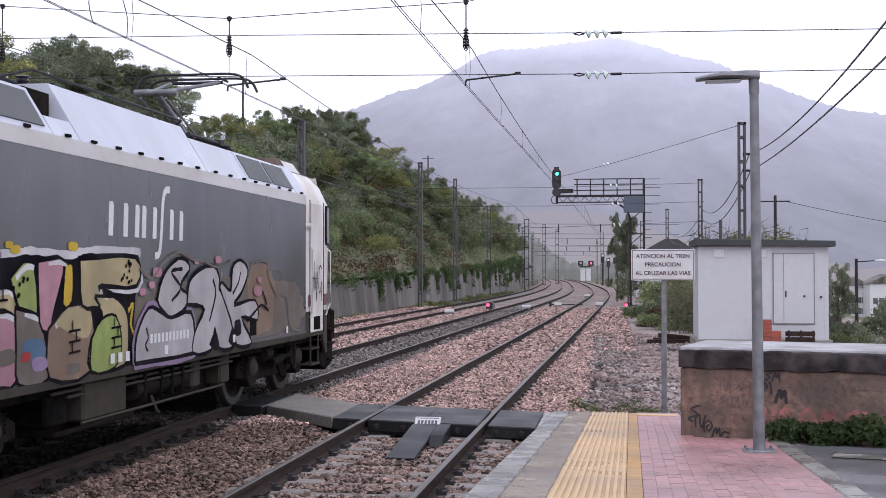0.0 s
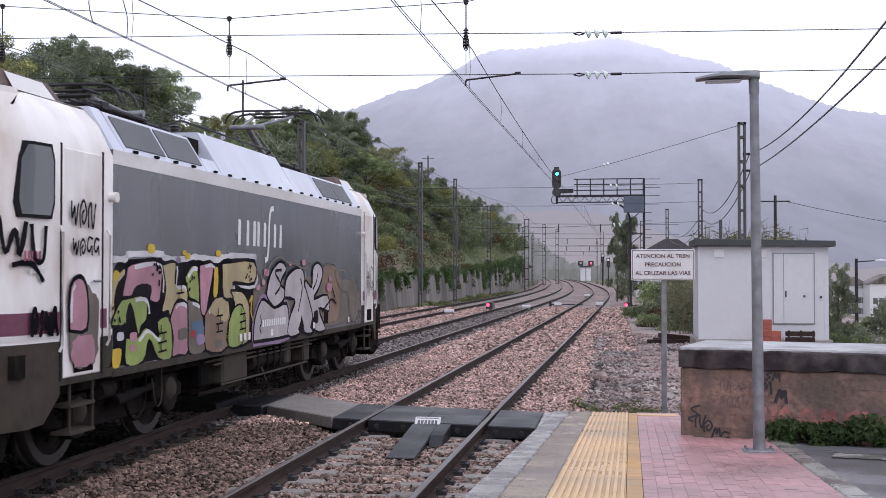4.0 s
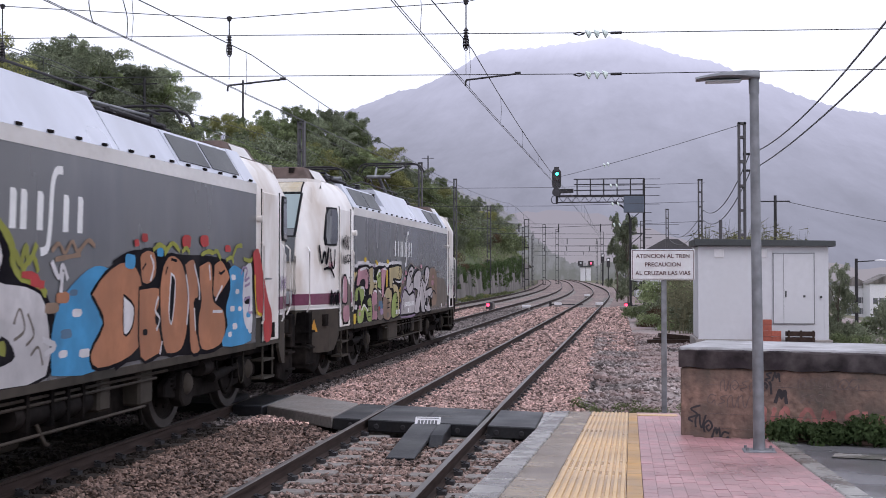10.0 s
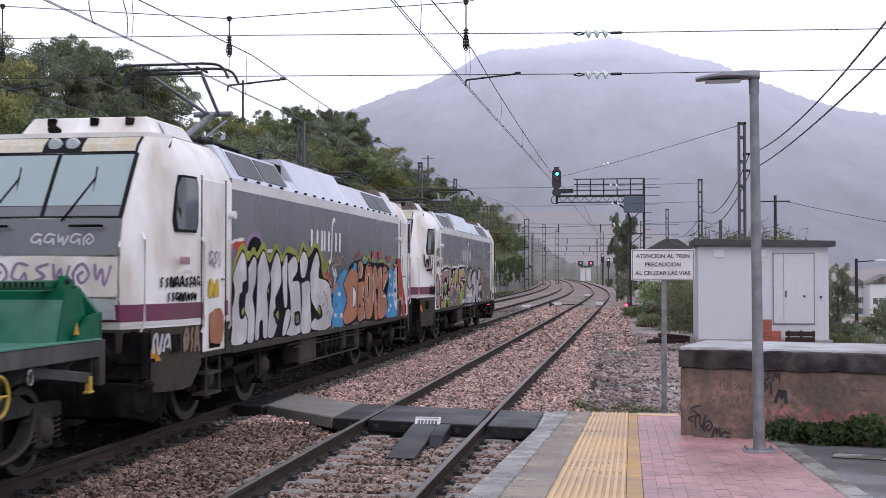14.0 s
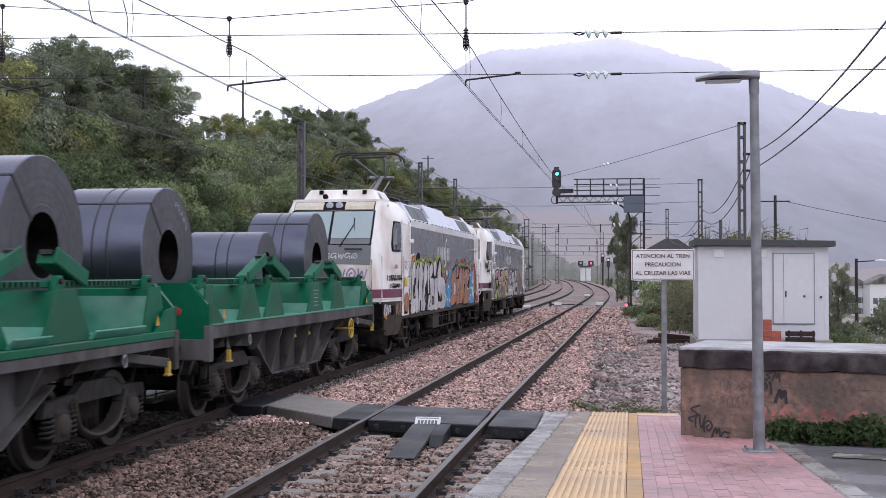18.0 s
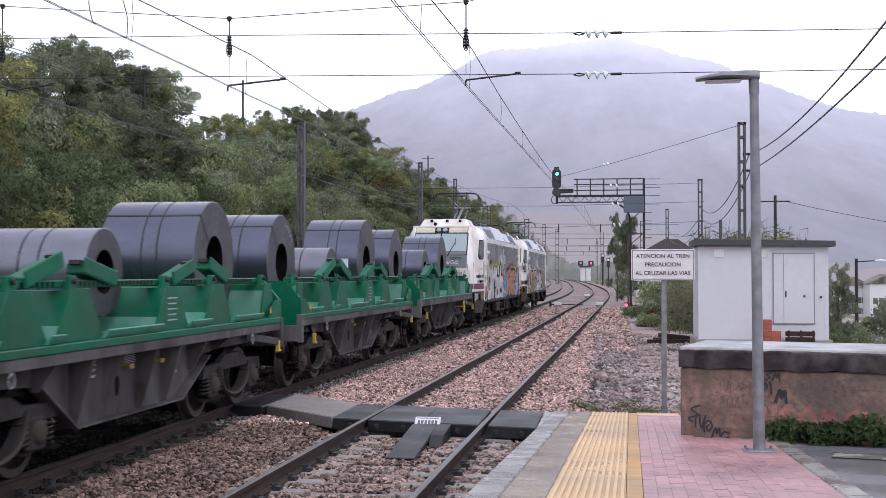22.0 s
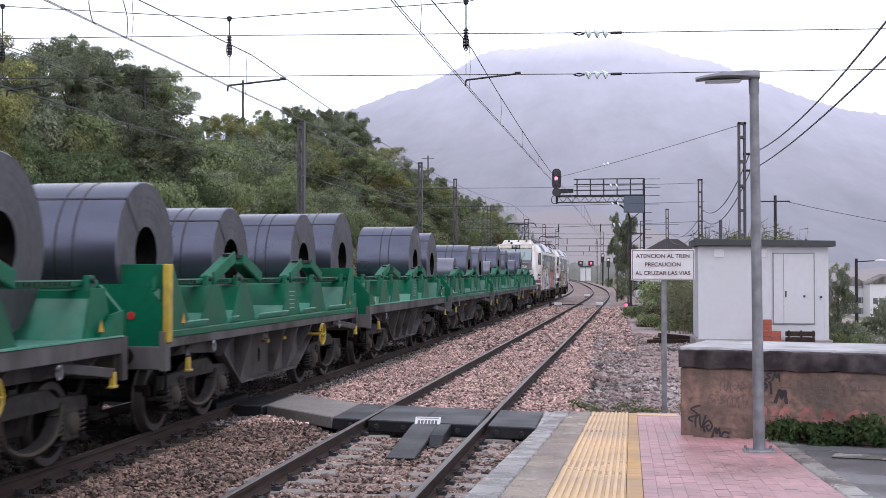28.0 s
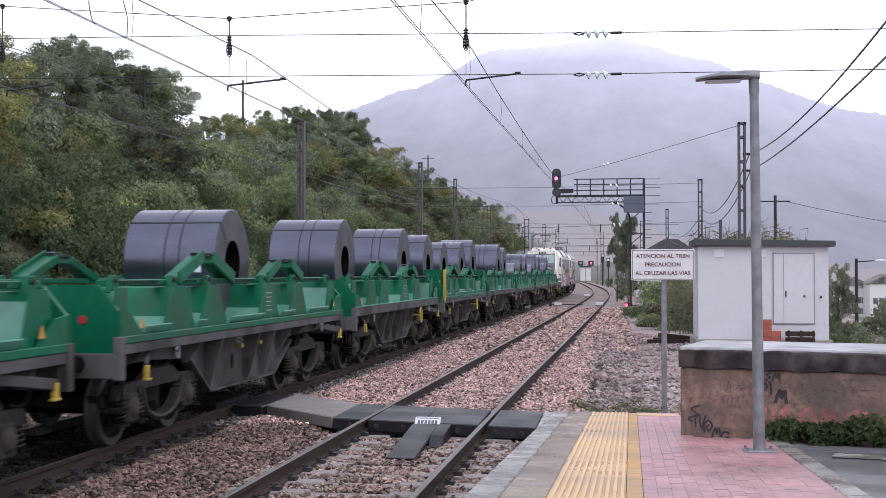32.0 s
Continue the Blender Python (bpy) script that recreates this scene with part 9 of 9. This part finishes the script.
# dark tongues of creeper, wide at the top of the wall and narrow below
y = 70.0
while y < 215:
    deep, wide = rnd(0.35, 0.95) * wall_top(y), rnd(0.3, 0.9) * (1 + y / 160)
    for k in range(int(14 + 14 * wide)):
        f = random.random() ** 1.4
        yy = y + wide * (1 - f) * rnd(-0.6, 0.6)
        hang.append((wall_x(yy) + 0.06 + 0.22 * f * deep / wall_top(y), yy, wall_top(yy) + 0.1 - deep * f))
    y += rnd(1.5, 7.0)
tagged(new("wall_growth", leaf_cloud("wall_growth", hang, [rnd(0.16, 0.34) for _ in hang], 42000, 0.12, LEAF_IVY, 1.1)), "creepers trailing over the retaining wall", "creeper", kind="stuff")
# growth hanging over the top of the wall and at its foot
for k in range(36):
    y = rnd(55, 200)
    plant_bush(wall_x(y) - 0.5, y, wall_top(y) - rnd(-0.1, 0.3), rnd(0.3, 0.6), random.choice([0, 1, 4, 5]), rnd(0.7, 1.2), "plants on the wall", "trailing plant over the retaining wall")
for k in range(22):
    y = rnd(40, 120)
    plant_bush(wall_x(y) + rnd(0.4, 1.2), y, -0.4, rnd(0.2, 0.4), random.choice([2, 3]), 0.9, "weeds by the wall", "low weeds at the foot of the wall")
def join_far_bushes():
    vs, mats, n = [], [], 0
    for x, y, z, s, kind, tall, a in FAR_BUSH:
        me = BUSHES[kind]
        v = np.empty(len(me.vertices) * 3)
        me.vertices.foreach_get("co", v)
        v = v.reshape(-1, 3) * np.array([s, s, s * tall])
        c, q = math.cos(a), math.sin(a)
        vs.append(np.stack([v[:, 0] * c - v[:, 1] * q + x, v[:, 0] * q + v[:, 1] * c + y, v[:, 2] + z], 1))
        mats += [kind] * (len(v) // 3)
    v = np.concatenate(vs)
    me = bpy.data.meshes.new("far_bushes")
    me.from_pydata(v.tolist(), [], np.arange(len(v)).reshape(-1, 3).tolist())
    for b in BUSHES:
        me.materials.append(b.materials[0])
    me.polygons.foreach_set("material_index", mats)
    me.update()
    tagged(new("far_bushes", me), "mixed green bushes far along the bank", "bushes", kind="stuff")


join_far_bushes()
# reeds and shrubs behind the sign and round the hut
for x, y, s, kind, tall in ((1.3, 55, 0.7, 0, 1.0), (2.2, 62, 0.9, 1, 1.0), (7.8, 40, 0.6, 1, 1.0), (6.9, 37, 0.45, 0, 1.0), (8.2, 34, 0.7, 0, 1.0), (10.4, 45, 1.1, 1, 1.1), (12, 46, 1.1, 0, 1.0), (7.4, 31, 0.55, 4, 1.0), (9, 30, 0.6, 0, 0.9), (14, 60, 1.4, 1, 1.2), (8.9, 36.5, 0.55, 3, 3.0), (10.6, 37, 0.8, 0, 1.3), (11.6, 39, 0.95, 3, 1.1), (12.6, 42, 1.0, 0, 1.2)):
    plant_bush(x, y, -0.35, s, kind, tall, "shrubs round the hut", "shrub growing beside the hut")
for x, y, s, kind, tall in ((1.7, 47, 0.6, 0, 1.0), (2.3, 49, 0.7, 5, 1.1), (2.9, 47, 0.7, 1, 1.4), (3.0, 52, 0.9, 0, 1.6), (2.4, 55, 0.8, 4, 1.3), (3.6, 56, 0.9, 1, 1.7), (1.5, 50, 0.45, 5, 0.8), (2.6, 60, 1.0, 0, 1.5), (3.4, 44, 0.6, 1, 1.5)):
    plant_bush(x, y, -0.3, s, kind, tall, "shrubs behind the sign", "dull green scrub between the line and the hut")
# tall reeds between the gantry and the hut
def reeds(name, spots, label):
    b = Build()
    for x, y, h in spots:
        lean, a = rnd(0.05, 0.4), rnd(0, 6.28)
        tip = (x + lean * math.cos(a) * h * 0.5, y + lean * math.sin(a) * h * 0.5, -0.4 + h)
        mid = (x + (tip[0] - x) * 0.35, y, -0.4 + h * 0.62)
        w = rnd(0.014, 0.03)
        b.add([(x - w, y, -0.4), (x + w, y, -0.4), (mid[0] + w, mid[1], mid[2]), (mid[0] - w, mid[1], mid[2]), tip], [(0, 1, 2, 3), (3, 2, 4)])
        for k in range(9):
            f = rnd(0.25, 0.95)
            c = Vector((x, y, -0.4)).lerp(Vector(tip), f)
            g, l = rnd(0, 6.28), rnd(0.3, 0.7)
            e = c + Vector((math.cos(g) * l, math.sin(g) * l, rnd(-0.15, 0.35)))
            b.add([c, c + Vector((0, 0, 0.05)), e], [(0, 1, 2)])
    tagged(part(name, b, REED), label, "reeds", kind="stuff")


reeds("reeds", [(rnd(1.95, 5.2) + 0.03 * (y - 44), y, rnd(1.8, 3.4) * (0.6 + 0.02 * (y - 44))) for y in [rnd(44, 62) for _ in range(520)]] + [(rnd(4.2, 9.2), rnd(58, 66), rnd(2.8, 5.3)) for _ in range(420)], "tall pale yellow-green reeds behind the hut")
# low cover over the whole bank
und = []
for k in range(2600):
    y = 18 + 230 * (k / 2600) ** 1.4
    dx = 0.4 + 15 * random.random()
    und.append((wall_x(y) - dx, y, hill_z(wall_x(y) - dx, y) + 0.12))
tagged(new("undergrowth", leaf_cloud("undergrowth", [p for p in und if p[1] >= 55], [rnd(0.5, 1.0) for p in und if p[1] >= 55], 70000, 0.15, LEAF_MID, 0.7)), "tangled low undergrowth over the bank", "undergrowth", kind="stuff")
tagged(new("bramble_cover", leaf_cloud("bramble_cover", [p for p in und if p[1] < 55], [rnd(0.5, 1.0) for p in und if p[1] < 55], 40000, 0.13, LEAF_SHADED, 0.7)), "low cover on the near bank with shade in its colour", "undergrowth", kind="stuff")
brm = []
for k in range(160):
    y = rnd(60, 110)
    dx = rnd(0.3, 4.5)
    brm.append((wall_x(y) - dx, y, hill_z(wall_x(y) - dx, y) + 0.15))
tagged(new("dry_bracken", leaf_cloud("dry_bracken", brm, [rnd(0.5, 0.9) for _ in brm], 14000, 0.13, LEAF_BROWN, 0.7)), "dry brown bracken above the wall", "bracken", kind="stuff")
# ivy at the foot of the dock
iv = []
for k in range(70):
    u = rnd(0.95, 3.4)
    q = Matrix.Translation((0.73, 13.7, 0)) @ pose(0, 0, 0, rz=-16) @ Vector((u, -rnd(0.05, 0.35), 0))
    iv.append((q.x, q.y, ramp_z(q.y) + rnd(0.02, 0.10 + 0.12 * min(1, (u - 0.9)))))
tagged(new("ivy", leaf_cloud("ivy", iv, [rnd(0.07, 0.15) for _ in iv], 8000, 0.042, LEAF_IVY, 0.8)), "dark ivy creeping along the dock wall", "ivy", kind="stuff")
# grass tufts beside the platform end
gt = []
for x, y in ((-0.35, 18.4), (-0.1, 18.3), (0.25, 18.2), (0.45, 18.35), (0.85, 17.6), (0.75, 16.6), (0.66, 15.4), (0.3, 19.2), (-0.5, 19.3), (0.95, 18.9)):
    for k in range(5):
        gt.append((x + rnd(-0.22, 0.22), y + rnd(-0.25, 0.25), -0.1 + rnd(0, 0.08)))
tagged(new("grass", leaf_cloud("grass", gt, [rnd(0.05, 0.13) for _ in gt], 1900, 0.034, GRASS, 0.9)), "grass tufts at the platform end", "grass", kind="stuff")
vg = []
for k in range(420):
    y = rnd(40, 150)
    vg.append((wall_x(y) + rnd(0.3, 1.5), y, -0.34))
tagged(new("verge_grass", leaf_cloud("verge_grass", vg, [rnd(0.2, 0.4) for _ in vg], 9000, 0.13, GRASS, 0.6)), "rough grass verge below the wall", "grass", kind="stuff")


# ---------------------------------------------------------------- ballast stones
def stones(name, pts, lo, hi, material, label):
    n = len(pts)
    base = np.array([(1, 0, 0), (-1, 0, 0), (0, 1, 0), (0, -1, 0), (0, 0, 1), (0, 0, -1)], float)
    v = base[None] * rng.uniform(0.6, 1.25, (n, 6, 1)) + rng.normal(scale=0.18, size=(n, 6, 3))
    a = rng.uniform(0, 6.283, (n, 3))
    for ax, (i, j) in enumerate(((1, 2), (0, 2), (0, 1))):
        c, s = np.cos(a[:, ax])[:, None], np.sin(a[:, ax])[:, None]
        p, q = v[:, :, i].copy(), v[:, :, j].copy()
        v[:, :, i], v[:, :, j] = p * c - q * s, p * s + q * c
    v = v * rng.uniform(lo, hi, (n, 1, 1)) * np.array([1.15, 1.0, 0.8]) + np.asarray(pts)[:, None, :]
    f = np.array([(0, 2, 4), (2, 1, 4), (1, 3, 4), (3, 0, 4), (2, 0, 5), (1, 2, 5), (3, 1, 5), (0, 3, 5)])
    faces = (np.arange(n)[:, None, None] * 6 + f[None]).reshape(-1, 3)
    me = bpy.data.meshes.new(name)
    me.from_pydata(v.reshape(-1, 3).tolist(), [], faces.tolist())
    me.materials.append(material)
    me.update()
    return tagged(new(name, me), label, "ballast", kind="stuff")


def scatter(n, x0, x1, y0, y1, z, mound=0.05):
    out = []
    while len(out) < n:
        x, y = rnd(x0, x1), y0 + (y1 - y0) * random.random()
        dx = x - drift(y)
        near_rail = min(abs(dx - c - q * GAUGE / 2) for c in (NEAR, MIDDLE, FAR) for q in (-1, 1))
        if near_rail < 0.085:
            continue
        gap = min(abs(dx - c) for c in (NEAR, MIDDLE, FAR))
        if -5.6 < x < -0.8 and 16.6 - 0.24 * (x + 4) + max(0, -x - 4) * 0.7 < y < 18.75 - 0.24 * (x + 4) + max(0, -x - 4) * 0.7:
            continue
        on_sleeper = gap < 1.3 and abs(((y - 4.3 + 0.3) % 0.6) - 0.3) < 0.10
        if on_sleeper and abs(dx - MIDDLE) < 1.32 and random.random() < 0.93:
            continue
        if on_sleeper and random.random() < (0.94 if y < 17 and abs(dx - NEAR) < 0.86 else 0.4 if y < 17 else 0.5):
            continue
        heap = mound * max(0, min(1, (gap - 1.25) / 0.4))
        out.append((x, y, z + heap + 0.06 * noise.noise((x * 1.3, y * 1.3, 0)) * min(1, max(0.1, gap - 1.1)) + rnd(-0.03, 0.022)))
    return out


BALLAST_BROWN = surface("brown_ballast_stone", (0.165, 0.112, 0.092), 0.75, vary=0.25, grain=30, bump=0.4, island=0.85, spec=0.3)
# near-black stones carry the shade under the train in their colour
BALLAST_SHADED = surface("shaded_ballast_stone", (0.03, 0.024, 0.021), 0.7, vary=0.3, grain=30, bump=0.4, island=0.6, spec=0.15)
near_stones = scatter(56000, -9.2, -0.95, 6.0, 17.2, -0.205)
shaded_stones = [p for p in near_stones if abs(p[0] - drift(p[1]) - MIDDLE) < 1.25 + 0.25 * noise.noise((p[0], p[1], 4))]
# lighter stones right of about x -4, browner ones left of it
BALLAST_PALER = surface("paler_ballast_stone", (0.25, 0.178, 0.152), 0.75, vary=0.25, grain=30, bump=0.4, island=0.85, spec=0.3)
stones("ballast_dusty", [p for p in near_stones if p[0] > -4.0 + 0.2 * noise.noise((p[0], p[1], 8))], 0.02, 0.04, BALLAST_PALER, "lighter reddish ballast between the rails beside the platform")
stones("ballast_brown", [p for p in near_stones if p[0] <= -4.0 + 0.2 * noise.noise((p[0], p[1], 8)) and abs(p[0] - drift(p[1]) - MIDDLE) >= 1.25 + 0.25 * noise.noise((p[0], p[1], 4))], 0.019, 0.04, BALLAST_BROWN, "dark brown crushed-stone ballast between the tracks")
stones("ballast_oily", shaded_stones, 0.026, 0.052, BALLAST_SHADED, "ballast under the train with its shade put into the colour")
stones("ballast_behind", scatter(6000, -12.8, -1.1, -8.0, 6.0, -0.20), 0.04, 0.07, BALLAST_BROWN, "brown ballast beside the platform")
BALLAST_GREY = surface("grey_ballast_stone", (0.17, 0.145, 0.138), 0.75, vary=0.25, grain=30, bump=0.4, island=0.8, spec=0.3)
line_stones = scatter(66000, -9.4, -0.5, 17.0, 34.0, -0.165)
stones("ballast_near", [p for p in line_stones if abs(p[0] - drift(p[1]) - MIDDLE) > 1.4 + 0.2 * noise.noise((p[0], p[1], 4))], 0.021, 0.042, BALLAST, "pinkish crushed-stone ballast between the tracks")
stones("ballast_grey", [p for p in line_stones if abs(p[0] - drift(p[1]) - MIDDLE) <= 1.4 + 0.2 * noise.noise((p[0], p[1], 4))], 0.021, 0.04, BALLAST_GREY, "grey ballast between the rails of the middle track")
far_stones = scatter(30000, -13.0, 0.6, 34.0, 78.0, -0.16)
stones("ballast_far", [p for p in far_stones if abs(p[0] - drift(p[1]) - MIDDLE) > 1.35], 0.04, 0.075, BALLAST, "pinkish ballast further along the line")
stones("ballast_grey_far", [p for p in far_stones if abs(p[0] - drift(p[1]) - MIDDLE) <= 1.35], 0.04, 0.075, BALLAST_GREY, "grey ballast further along the middle track")
gp = []
for k in range(8000):
    x, y = rnd(-0.6, 3.6), rnd(18.3, 44)
    gp.append((x, y, -0.12 + 0.06 * noise.noise((x, y, 2)) + (0.12 * max(0, noise.noise((x * 0.6, y * 0.35, 5))))))
stones("rubble", gp, 0.025, 0.07, GREY_GRAVEL, "grey stone rubble beyond the platform")

# ---------------------------------------------------------------- red pavers, nearest as single pieces
rest = Build()
PW, PL = 0.1, 0.2
col = 0
xo = 0.19
while xo < 1.55 - 0.02:
    y = -6.15 + (PL / 2 if col % 2 else 0)
    x1 = min(xo + PW, 1.555)
    while y < 17.7:
        e = min(y + PL, 17.76)
        if 8.3 < y < 12.3:
            slab("paver", xo - 0.0015, x1 + 0.0015, y, e, 0.05, PAVER, plat, rnd(-0.0015, 0.0015), 0.005)
        elif not (y > 13.3 and xo > 0.75):
            q = [(xo + 0.0012, y + 0.003), (x1 - 0.0012, y + 0.003), (x1 - 0.0012, e - 0.003), (xo + 0.0012, e - 0.003)]
            top = [(lane(a, c), c, ramp_z(c)) for a, c in q]
            rest.add([(a, c, z - 0.05) for a, c, z in top] + top, [(4, 5, 6, 7), (0, 1, 5, 4), (1, 2, 6, 5), (2, 3, 7, 6), (3, 0, 4, 7)])
        y += PL
    xo += PW
    col += 1
tagged(part("pavers", rest, PAVER, plat), kind="stuff")


motions()
